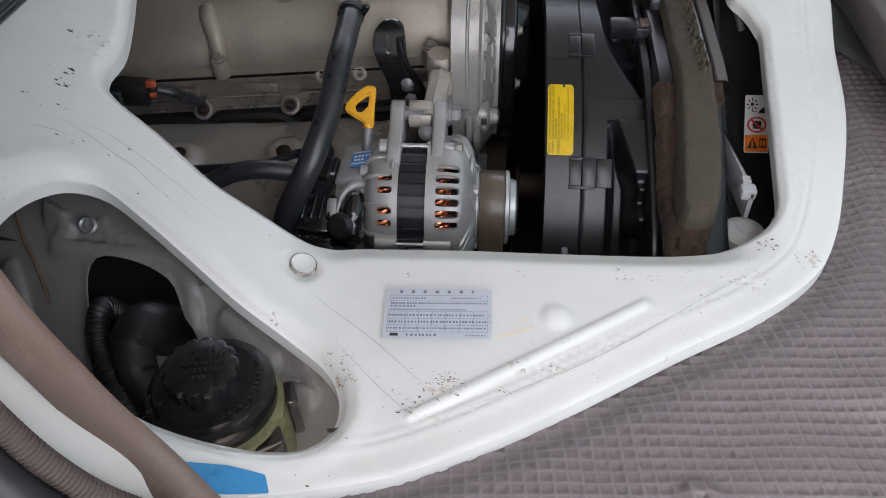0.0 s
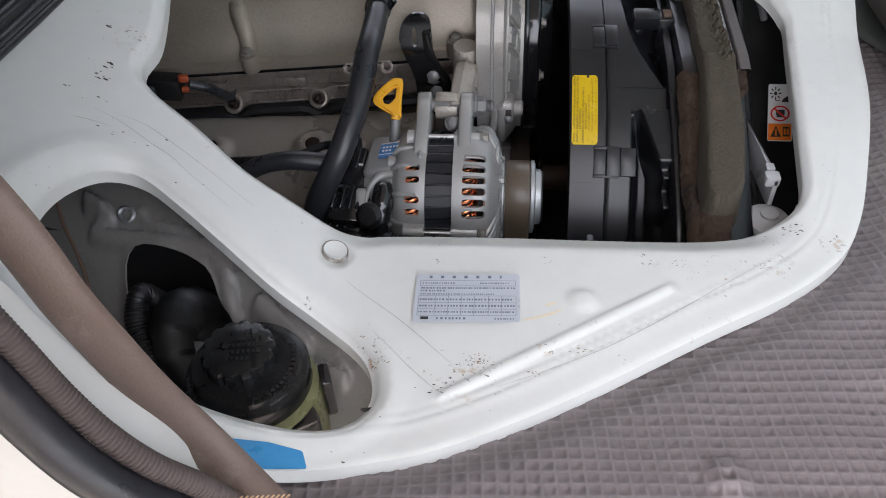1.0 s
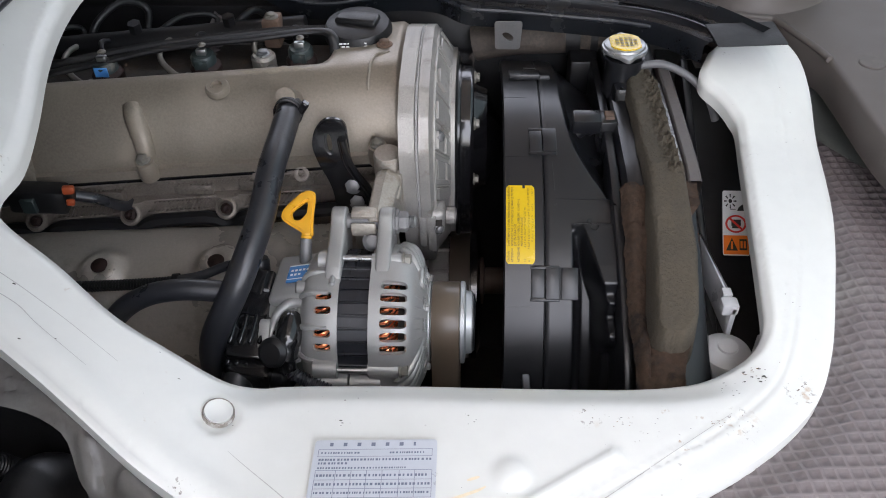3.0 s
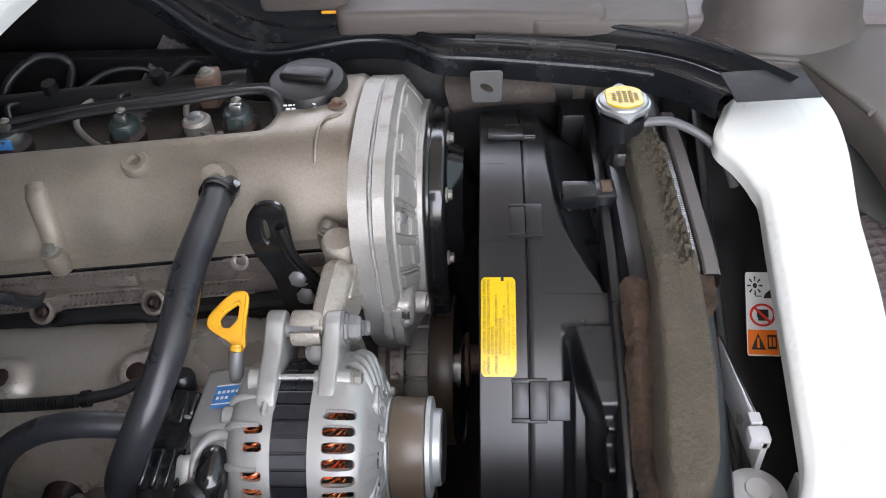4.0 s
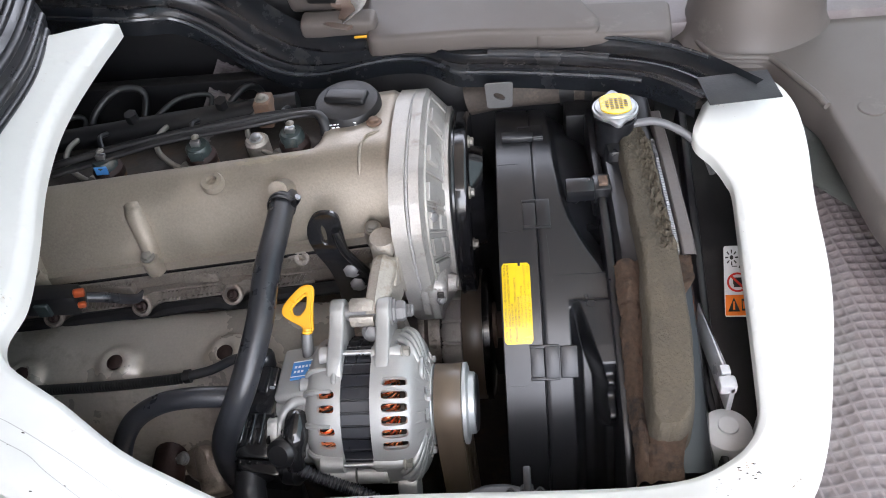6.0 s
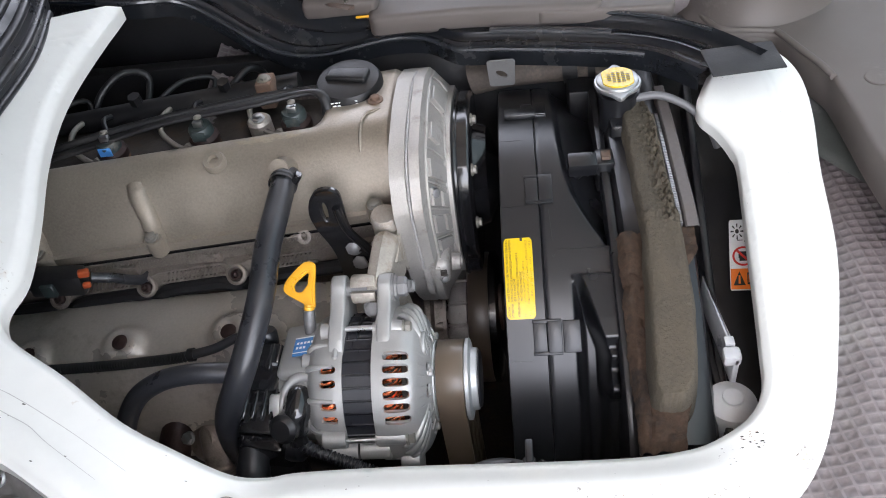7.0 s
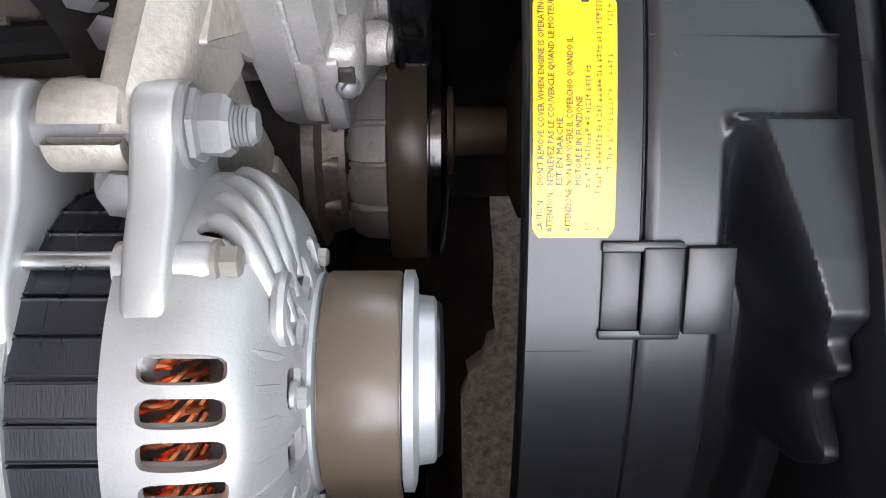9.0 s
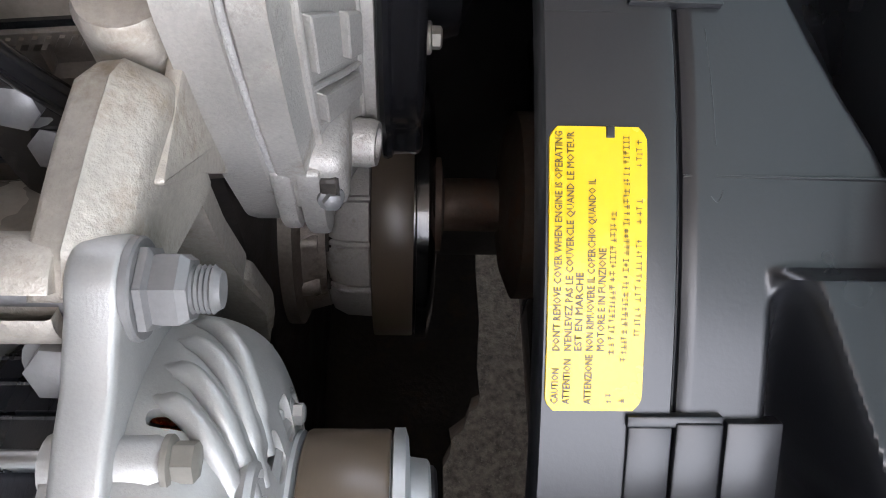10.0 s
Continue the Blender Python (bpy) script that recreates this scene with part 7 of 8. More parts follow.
part("clip", block((0.386, 0.668, 0.885), (0.392, 0.684, 0.915), 0.0015), BOTTLE, bottle)

# black guard panel in front of the radiator, with its warning label
guard_panel = thing("air_baffle", "black plastic baffle panel carrying a white and orange warning label", "panel", (0.42, 0.80, 0.85))
part("sheet", block((0.352, 0.560, 0.880), (0.52, 1.10, 0.884), 0.002, 2, pose(0, 0, 0, 17, 4, 0)), DULL_PLASTIC, guard_panel)
part("wall", block((0.352, 0.60, 0.55), (0.358, 1.12, 0.90), 0.002), DULL_PLASTIC, guard_panel)
part("beam", block((0.368, 0.70, 0.90), (0.376, 1.05, 0.93), 0.002, 2, pose(0, 0, 0, 17, 0, -3)), BLACK_PLASTIC, guard_panel)
O, U, RT = Vector((0.3875, 0.8010, 0.8915)), Vector((0.010, 0.068, 0.0225)), Vector((0.0240, -0.0030, 0.0022))
NRM = RT.cross(U).normalized()


def warn(name, cells, material, parent, lift):
    bm = bmesh.new()
    for pts in cells:
        bm.faces.new([bm.verts.new(O + RT * a + U * b + NRM * lift) for a, b in pts])
    return part(name, bm, material, parent, smooth=False)


def box_cell(x, y, w, h):
    return [(x, y), (x + w, y), (x + w, y + h), (x, y + h)]


warning = warn("warning_label", [[(p[0], p[1]) for p in round_outline([(0, 0), (1, 0), (1, 1.04), (0, 1.04)], 0.06)]], WHITE_LABEL, guard_panel, 0.0105)
warn("hazard_field", [box_cell(0.03, 0.015, 0.94, 0.295)], ORANGE, warning, 0.0109)
warn("hazard_sign", [[(0.12, 0.07), (0.56, 0.07), (0.34, 0.27)]], BLACK_INK, warning, 0.0112)
warn("hazard_mark", [[(0.30, 0.09), (0.38, 0.09), (0.37, 0.21), (0.31, 0.21)]], ORANGE, warning, 0.0115)
warn("book_sign", [box_cell(0.62, 0.08, 0.28, 0.03), box_cell(0.62, 0.22, 0.28, 0.03), box_cell(0.62, 0.08, 0.04, 0.17), box_cell(0.74, 0.08, 0.04, 0.17), box_cell(0.86, 0.08, 0.04, 0.17)], BLACK_INK, warning, 0.0112)
ringc = []
for k in range(28):
    a0, a1 = 2 * math.pi * k / 28, 2 * math.pi * (k + 1) / 28
    ringc.append([(0.5 + r * math.cos(a) * 1.0, 0.49 + r * math.sin(a) * 0.36) for r, a in ((0.40, a0), (0.40, a1), (0.32, a1), (0.32, a0))])
warn("prohibition_ring", ringc + [[(0.24, 0.565), (0.30, 0.59), (0.76, 0.415), (0.70, 0.39)]], RED_INK, warning, 0.0112)
warn("mitten_sign", [box_cell(0.33, 0.46, 0.36, 0.10), box_cell(0.36, 0.42, 0.26, 0.05)], BLACK_INK, warning, 0.01105)
warn("fan_sign", [[(0.30 + 0.07 * math.cos(a), 0.86 + 0.035 * math.sin(a)) for a in [2 * math.pi * k / 12 for k in range(12)]]]
     + [[(0.30 + r * math.cos(a + d) * 1.0, 0.86 + r * math.sin(a + d) * 0.5) for r, d in ((0.12, -0.12), (0.24, -0.12), (0.24, 0.12), (0.12, 0.12))] for a in [2 * math.pi * k / 8 for k in range(8)]]
     + [[(0.55, 0.70), (0.93, 0.70), (0.93, 0.83), (0.74, 0.80), (0.62, 0.76)], box_cell(0.30, 0.72, 0.2, 0.012), box_cell(0.30, 0.72, 0.02, 0.08)], BLACK_INK, warning, 0.0112)


# ---- hoses, dipstick and wiring over the engine's near side ----
breather = thing("breather_hose", "thick black rubber breather hose from the valve cover", "hose", (-0.03, 0.75, 0.90))
part("hose", tube([(-0.0225, 0.880, 1.008), (-0.021, 0.862, 1.017), (-0.021, 0.822, 1.015), (-0.0225, 0.778, 1.010), (-0.026, 0.737, 0.990), (-0.038, 0.699, 0.963), (-0.051, 0.685, 0.938), (-0.0675, 0.680, 0.905), (-0.0745, 0.680, 0.875), (-0.072, 0.677, 0.845), (-0.055, 0.668, 0.80), (-0.03, 0.66, 0.74)],
                  0.0118, 8, 20), RUBBER, breather)
part("hose_clamp", lathe([(0.0128, -0.0040), (0.0136, -0.0036), (0.0136, -0.0014), (0.0128, -0.0010), (0.0128, 0.0010), (0.0136, 0.0014), (0.0136, 0.0036), (0.0128, 0.0040)], (-0.021, 0.858, 1.018), (0, -1, 0.05), 28), DULL_PLASTIC, breather, "dull dark spring clamp")
part("clamp_ear", block((-0.010, 0.853, 1.018), (-0.003, 0.860, 1.030), 0.001, 1, pose(0, 0, 0, 0, 35, 0)), BLACK_STEEL, breather)
water = thing("coolant_hose", "black rubber hose bending down past the exhaust shield", "hose", (-0.12, 0.69, 0.90))
part("hose", tube([(-0.045, 0.700, 0.935), (-0.062, 0.697, 0.942), (-0.092, 0.694, 0.946), (-0.122, 0.692, 0.940), (-0.147, 0.685, 0.925), (-0.163, 0.672, 0.898), (-0.168, 0.655, 0.862), (-0.168, 0.640, 0.80)], 0.0092, 8, 18), RUBBER, water)
cond = thing("wiring_conduit", "black corrugated wiring conduit along the exhaust shield", "conduit", (-0.2, 0.75, 0.89))
part("conduit", tube([(-0.36, 0.748, 0.892), (-0.28, 0.748, 0.894), (-0.20, 0.748, 0.897), (-0.135, 0.750, 0.901), (-0.125, 0.752, 0.902)], 0.0048, 6, 12, 0.0006, 0.0028), DULL_PLASTIC, cond)
part("tail", tube([(-0.128, 0.751, 0.902), (-0.10, 0.757, 0.904), (-0.075, 0.765, 0.910), (-0.05, 0.760, 0.915)], 0.0046, 6, 10), RUBBER, cond)
part("tie", lathe([(0.0058, -0.003), (0.0066, -0.003), (0.0066, 0.003), (0.0058, 0.003)], (-0.122, 0.752, 0.9022), (1, 0.1, 0.05), 18), DULL_PLASTIC, cond)

dip = thing("dipstick", "yellow plastic dipstick loop handle on a grey tube", "dipstick", (0.0, 0.76, 0.90))
HANDLE = [(-0.0205, 0.0030), (-0.0170, 0.0110), (-0.0033, 0.0245), (0.0050, 0.0258), (0.0090, 0.0215), (0.0084, 0.0050), (0.0086, -0.0080), (0.0084, -0.0165), (-0.0004, -0.0172), (-0.0018, -0.0130), (-0.0118, -0.0070), (-0.0188, -0.0020)]
EYE = [(-0.0112, 0.0044), (-0.0072, 0.0092), (0.0030, 0.0172), (0.0022, 0.0047), (-0.0035, -0.0022), (-0.0092, -0.0018)]
ring = [(p.x, p.y) for p in smooth_path([(u, v, 0) for u, v in HANDLE], 3, True)]
handle = thick(pierced(ring, [round_outline(EYE, 0.002)], lambda u, v: (u, 0.773 + 0.834 * v, 0.9612 + 0.550 * v), 0.004, 0.4), 0.0062)
bmesh.ops.bevel(handle, geom=[e for e in handle.edges if e.calc_face_angle(0) > 1.0], offset=0.0019, segments=2, affect="EDGES")
part("handle", handle, YELLOW, dip, angle=50)
part("stem", tube([(0.0036, 0.7610, 0.9530), (0.0036, 0.7590, 0.9510), (0.0034, 0.7575, 0.9495)], [0.0044, 0.0050, 0.0046], 6, 14), YELLOW, dip)
part("tube", tube([(0.0034, 0.7578, 0.9498), (0.0026, 0.750, 0.936), (0.0, 0.745, 0.905), (0.0, 0.745, 0.85)], 0.0054, 5, 14), NUT_GREY, dip)

# plug connectors behind the alternator
plug = thing("alternator_plug", "black plastic plug and metal clip behind the alternator", "connector", (-0.04, 0.72, 0.90))
part("body", block((-0.052, 0.702, 0.880), (-0.022, 0.730, 0.918), 0.003, 2, pose(0, 0, 0, 15, 0, -8)), BLACK_STEEL, plug)
part("latch", block((-0.042, 0.716, 0.916), (-0.030, 0.740, 0.928), 0.002, 2, pose(0, 0, 0, 25, 0, -8)), BLACK_STEEL, plug)
part("pin_cap", lathe([(0, 0), (0.0095, 0), (0.0105, 0.003), (0.0105, 0.014), (0.0090, 0.017), (0, 0.017)], (-0.043, 0.750, 0.912), (0, 0.35, 1), 22), BLACK_PLASTIC, plug)
part("pin_sleeve", lathe([(0, 0), (0.0080, 0), (0.0080, 0.024), (0, 0.024)], (-0.040, 0.733, 0.893), (-0.05, 0.45, 1), 22), BLACK_STEEL, plug, "glossy dark sleeve")
part("box", block((-0.058, 0.660, 0.845), (-0.016, 0.700, 0.888), 0.004, 2, pose(0, 0, 0, 10, 0, -10)), BLACK_STEEL, plug)
for k in range(5):
    part("rib", block((-0.056 + 0.008 * k, 0.664, 0.886), (-0.052 + 0.008 * k, 0.700, 0.892), 0.001, 1, pose(0, 0, 0, 10, 0, -10)), BLACK_STEEL, plug)
part("lock", block((-0.030, 0.690, 0.888), (-0.016, 0.706, 0.900), 0.002, 2, pose(0, 0, 0, 0, 0, 12)), BLACK_STEEL, plug)
part("lock_pin", lathe([(0, 0), (0.0035, 0), (0.0035, 0.010), (0, 0.010)], (-0.022, 0.684, 0.890), (1, -0.4, 0.2), 12), BRIGHT, plug, "bright pin")
part("plug_head", lathe([(0, 0), (0.011, 0), (0.012, 0.003), (0.012, 0.014), (0.008, 0.018), (0, 0.018)], (-0.020, 0.668, 0.868), (1, -0.2, 0.2), 20), BLACK_PLASTIC, plug)
part("box", block((-0.065, 0.622, 0.815), (-0.005, 0.668, 0.850), 0.006, 2, pose(0, 0, 0, -12, 0, 10)), DULL_PLASTIC, plug)
block_plug = thing("regulator_plug", "glossy black plastic multi-way plug beside the alternator's rear cap", "connector", (-0.040, 0.690, 0.880))
part("shell", block((-0.056, 0.668, 0.862), (-0.022, 0.716, 0.908), 0.004, 2, pose(0, 0, 0, 18, 0, -6)), BLACK_STEEL, block_plug)
part("collar", block((-0.060, 0.690, 0.880), (-0.018, 0.704, 0.912), 0.003, 2, pose(0, 0, 0, 18, 0, -6)), SATIN_BLACK, block_plug)
for k in range(4):
    part("key", block((-0.054 + 0.0085 * k, 0.672, 0.905), (-0.050 + 0.0085 * k, 0.700, 0.911), 0.0012, 1, pose(0, 0, 0, 18, 0, -6)), BLACK_STEEL, block_plug)
part("clip", block((-0.040, 0.724, 0.908), (-0.024, 0.744, 0.926), 0.003, 2, pose(0, 0, 0, 24, 0, -8)), BLACK_STEEL, block_plug, "glossy latch")
part("clip_face", block((-0.0375, 0.7215, 0.912), (-0.0265, 0.7240, 0.923), 0.0008, 1, pose(0, 0, 0, 24, 0, -8)), ZINC, block_plug, "bright spring clip")
part("boot", tube([(-0.050, 0.668, 0.872), (-0.052, 0.650, 0.858), (-0.046, 0.632, 0.842), (-0.030, 0.622, 0.830)], [0.014, 0.015, 0.013, 0.012], 6, 16), RUBBER, block_plug)
part("wire", tube([(-0.036, 0.700, 0.905), (-0.044, 0.716, 0.914), (-0.056, 0.724, 0.912), (-0.064, 0.712, 0.900)], 0.0028, 6, 8), SATIN_BLACK, block_plug)
part("wire", tube([(-0.030, 0.690, 0.900), (-0.016, 0.684, 0.906), (-0.010, 0.676, 0.900)], 0.0026, 6, 8), SATIN_BLACK, block_plug)
lead = thing("alternator_lead", "black sleeved lead from the alternator's terminal boot", "cable", (0.02, 0.65, 0.88))
part("boot", tube([(-0.004, 0.697, 0.908), (-0.003, 0.689, 0.914), (-0.003, 0.677, 0.911), (-0.005, 0.665, 0.899), (-0.004, 0.659, 0.888)], [0.0085, 0.0108, 0.0114, 0.0104, 0.0080], 6, 18), BLACK_STEEL, lead)
part("sleeve", tube([(-0.004, 0.661, 0.887), (0.006, 0.657, 0.881), (0.022, 0.654, 0.874), (0.047, 0.647, 0.866), (0.067, 0.640, 0.858), (0.090, 0.622, 0.84)], 0.0056, 6, 14, 0.0006, 0.0034), RUBBER, lead)

# connector with orange locks on the head
for cx, cz in ((-0.232, 0.955),):
    conn = thing("glow_plug_lead", "dark lead with orange locking clips lying along the cylinder head", "cable", (cx, 0.82, cz - 0.02))
    part("clip", block((cx - 0.006, 0.814, cz - 0.003), (cx + 0.005, 0.821, cz + 0.005), 0.002, 2, pose(0, 0, 0, 0, 10, 20)), ORANGE_CLIP, conn, "orange clip")
    part("clip", block((cx - 0.002, 0.807, cz - 0.011), (cx + 0.006, 0.813, cz - 0.005), 0.002, 2, pose(0, 0, 0, 0, 10, 20)), ORANGE_CLIP, conn, "orange clip")
    part("housing", block((cx - 0.060, 0.810, cz - 0.024), (cx - 0.006, 0.832, cz + 0.002), 0.004, 2, pose(0, 0, 0, 0, 6, 5)), DULL_PLASTIC, conn)
    part("grip", block((cx - 0.046, 0.806, cz - 0.020), (cx - 0.032, 0.812, cz - 0.004), 0.001, 1), TEAL_CAP, conn, "blue-grey grip")
    part("lead", tube([(cx + 0.004, 0.818, cz - 0.006), (cx + 0.020, 0.826, cz - 0.016), (cx + 0.030, 0.836, cz - 0.030), (cx + 0.036, 0.846, cz - 0.040), (cx + 0.040, 0.862, cz - 0.044)], 0.0052, 7, 10, flat=0.8), RUBBER, conn)
    part("lead", tube([(cx - 0.055, 0.822, cz - 0.012), (cx - 0.09, 0.824, cz - 0.020), (cx - 0.13, 0.83, cz - 0.02)], 0.007, 5, 10), RUBBER, conn)

# ---- power steering reservoir under the small opening ----
res = thing("steering_reservoir", "black-capped power steering reservoir with a yellowed plastic tank", "reservoir", (-0.065, 0.44, 0.86))
part("bracket", block((-0.153, 0.506, 0.868), (-0.130, 0.528, 0.880), 0.003, 2, pose(0, 0, 0, 20, 0, 25)), BOTTLE, res, "pale plastic bracket")
RC = Vector((-0.066, 0.438, 0.955))
part("tank", lathe([(0, -0.085), (0.040, -0.085), (0.0445, -0.078), (0.0455, -0.022), (0.0440, -0.012), (0, -0.004)], RC + Vector((0.006, -0.004, 0)), (0, 0, 1), 40), AMBER_TANK, res)
lid = part("lid", lathe([(0.0400, -0.016), (0.0440, -0.015), (0.0448, -0.012), (0.0448, 0.002), (0.0435, 0.0045), (0.0400, 0.0055), (0.0385, 0.008), (0.0380, 0.011), (0.0310, 0.0125), (0, 0.0125)], RC, (0, 0, 1), 56), SATIN_BLACK, res, "black plastic lid with raised rings")
knob = bmesh.new()
rows = []
for h, s in ((0.0110, 1.0), (0.0220, 1.0), (0.0242, 0.965), (0.0250, 0.90)):
    rows.append([knob.verts.new(RC + Vector((-0.004, 0.003, h)) + Vector((math.cos(a), math.sin(a), 0)) * s * (0.0264 - (0.0020 if (k % 6) in (0, 1) else 0.0))) for k, a in ((k, 2 * math.pi * k / 84) for k in range(84))])
grid_faces(knob, rows, close_v=True)
knob.faces.new(rows[-1])
knob = part("screw_cap", knob, SATIN_BLACK, res, "scalloped black screw cap with raised lettering", angle=30)
bars([(-0.018 + 0.0036 * i, 0.012 - 0.006 * j, 0.0024, 0.0034) for j in range(5) for i in range(10) if (i - 4.5) ** 2 * 1.1 + (j - 2) ** 2 * 3.4 < 26 and (i, j) not in ((0, 2),)],
     RC + Vector((-0.004, 0.003, 0.0250)), (1, 0.15, 0), (-0.15, 1, 0), (0, 0, 1), DULL_PLASTIC, knob, "raised_print", 0.0006)
arc = bmesh.new()
for k in range(34):
    a0, a1 = radians(-150 + 7 * k), radians(-150 + 7 * k + 4.4)
    arc.faces.new([arc.verts.new(RC + Vector((r * math.cos(a), r * math.sin(a), 0.0132))) for r, a in ((0.0330, a0), (0.0362, a0), (0.0362, a1), (0.0330, a1))])
part("raised_print", arc, DULL_PLASTIC, lid, smooth=False)
part("clamp_band", lathe([(0.0415, -0.034), (0.0425, -0.034), (0.0425, -0.020), (0.0415, -0.020)], RC, (0, 0, 1), 40), BLACK_STEEL, res)
part("bracket", block(RC + Vector((0.030, -0.035, -0.050)), RC + Vector((0.052, -0.012, -0.014)), 0.003, 2, pose(0, 0, 0, 0, 0, 30)), BLACK_STEEL, res)
part("bracket", block(RC + Vector((0.048, 0.002, -0.060)), RC + Vector((0.056, 0.020, -0.006)), 0.002, 2, pose(0, 0, 0, 10, 0, 20)), BLACK_STEEL, res)
feed = thing("steering_hose", "thick black hose looping from the reservoir into the sheet's opening", "hose", (-0.14, 0.47, 0.86))
part("hose", tube([(-0.100, 0.440, 0.890), (-0.128, 0.462, 0.903), (-0.146, 0.482, 0.914), (-0.152, 0.505, 0.922), (-0.150, 0.526, 0.916), (-0.146, 0.540, 0.894), (-0.144, 0.548, 0.85)], [0.012, 0.013, 0.016, 0.020, 0.0215, 0.0215, 0.021], 7, 20), DULL_PLASTIC, feed)
part("hose", tube([(-0.178, 0.545, 0.90), (-0.186, 0.532, 0.930), (-0.186, 0.514, 0.926), (-0.180, 0.498, 0.916), (-0.165, 0.478, 0.905), (-0.145, 0.455, 0.885)], 0.0095, 7, 16, 0.0004, 0.0030), DULL_PLASTIC, feed)
part("bracket", block((-0.108, 0.468, 0.868), (-0.082, 0.492, 0.900), 0.003), BOTTLE, feed, "pale bracket")
nut = thing("cage_nut", "dull zinc nut set in the inner sheet", "nut", (-0.203, 0.583, inner_sheet_z(-0.203, 0.583)))
part("ring", lathe([(0.0042, 0), (0.0078, 0), (0.0078, 0.006), (0.0060, 0.0075), (0.0042, 0.006), (0.0042, 0)], (-0.203, 0.583, inner_sheet_z(-0.203, 0.583) - 0.001), (0.15, -0.68, 0.72), 18), ZINC, nut)
whole("engine_bay_floor", block((-0.60, 0.36, 0.50), (-0.02, 0.56, 0.56), 0.01), GRIME_AND_FILL, "dark slab low in the bay", "tray", "structure")

# ---- cross beam, tray and trim behind the opening ----
beam = thing("cross_beam", "glossy black painted steel cross beam behind the engine", "beam", (0.1, 1.09, 1.03))
EDGE = [(-0.330, 1.070, 1.124), (-0.205, 1.062, 1.114), (-0.165, 1.082, 1.102), (-0.130, 1.083, 1.082), (-0.085, 1.074, 1.050), (-0.045, 1.068, 1.032), (0.000, 1.068, 1.030), (0.060, 1.073, 1.037), (0.106, 1.068, 1.037),
        (0.140, 1.043, 1.035), (0.180, 1.038, 1.034), (0.260, 1.022, 1.034), (0.330, 1.000, 1.035), (0.375, 0.955, 1.036)]
BACKLINE = [(-0.340, 1.150, 1.160), (-0.215, 1.120, 1.150), (-0.165, 1.130, 1.140), (-0.120, 1.138, 1.120), (-0.075, 1.125, 1.090), (-0.035, 1.110, 1.068), (0.010, 1.100, 1.055), (0.060, 1.096, 1.051), (0.110, 1.092, 1.049),
            (0.150, 1.088, 1.048), (0.200, 1.084, 1.047), (0.300, 1.064, 1.046), (0.380, 1.026, 1.045), (0.436, 0.964, 1.043)]


def build_beam():
    bm = bmesh.new()
    a, b = smooth_path(EDGE, 8), smooth_path(BACKLINE, 8)
    rows = []
    for p, q in zip(a, b):
        d = q - p
        up = Vector((0, -0.45, 0.9))
        row = []
        for t, h in ((0.0, -0.018), (-0.005, -0.010), (0.0, 0.0), (0.06, 0.006), (0.14, 0.0065), (0.20, 0.001), (0.28, -0.001), (0.40, 0.001), (0.46, 0.0045), (0.52, 0.0045), (0.58, 0.001), (0.72, 0.0), (0.86, 0.004), (1.0, 0.012)):
            row.append(bm.verts.new(p + d * t + up * h * (1.0 if h > -0.01 else 0) + Vector((0, 0, h)) * (1.0 if h <= -0.01 else 0)))
        rows.append(row)
    grid_faces(bm, rows)
    bmesh.ops.solidify(bm, geom=list(bm.faces), thickness=0.0015)
    return bm


part("pressing", build_beam(), BEAM_PAINT, beam, angle=50)
ahead, behind = smooth_path(EDGE, 8), smooth_path(BACKLINE, 8)
for t, r, h in ((0.0, 0.0030, 0.001), (0.97, 0.0026, 0.010)):
    part("bead", tube([p + (q - p) * t + Vector((0, -0.45, 0.9)) * h for p, q in list(zip(ahead, behind))[0 if t == 0 else 70:-6:4]], r, 4, 8), BEAM_PAINT, beam)
part("bead", tube([p + (q - p) * 0.52 + Vector((0, -0.45, 0.9)) * 0.0030 for p, q in list(zip(ahead, behind))[78:-14:3]], 0.0048, 4, 10, flat=0.8, up=(0, -0.45, 0.9)), BEAM_PAINT, beam)
tab_bm = thick(pierced(round_outline([(-0.0135, -0.036), (0.0135, -0.036), (0.0150, 0.0), (-0.0150, 0.0)], 0.004), [oval(0.0, -0.0190, 0.0072, 0.0040, 18, -38)], lambda x, z: (x, 0, z)), 0.0018)
bmesh.ops.transform(tab_bm, matrix=Matrix.Translation((0.1855, 1.022, 1.030)) @ Matrix.Rotation(radians(12), 4, "X"), verts=tab_bm.verts)
part("tab", tab_bm, NUT_GREY, beam, "grey steel tab with a slotted hole")
whole("tape", block((0.380, 0.936, 1.0440), (0.448, 0.980, 1.0456), 0.0007, 2, pose(0, 0, 0.003, 3, 0, 5)), TAPE, "black cloth tape over the end of the cross beam", "tape", angle=30)
whole("foam_pad", add(block((-0.150, 1.105, 1.128), (-0.095, 1.135, 1.142), 0.005, 3, pose(0, 0, 0, 25, 20, -18)), block((-0.128, 1.108, 1.128), (-0.100, 1.126, 1.145), 0.005, 3, pose(0, 0, 0, 25, 25, -30))), FOAM_GREY, "crumbling pale foam pad stuck on the cross beam", "foam pad")

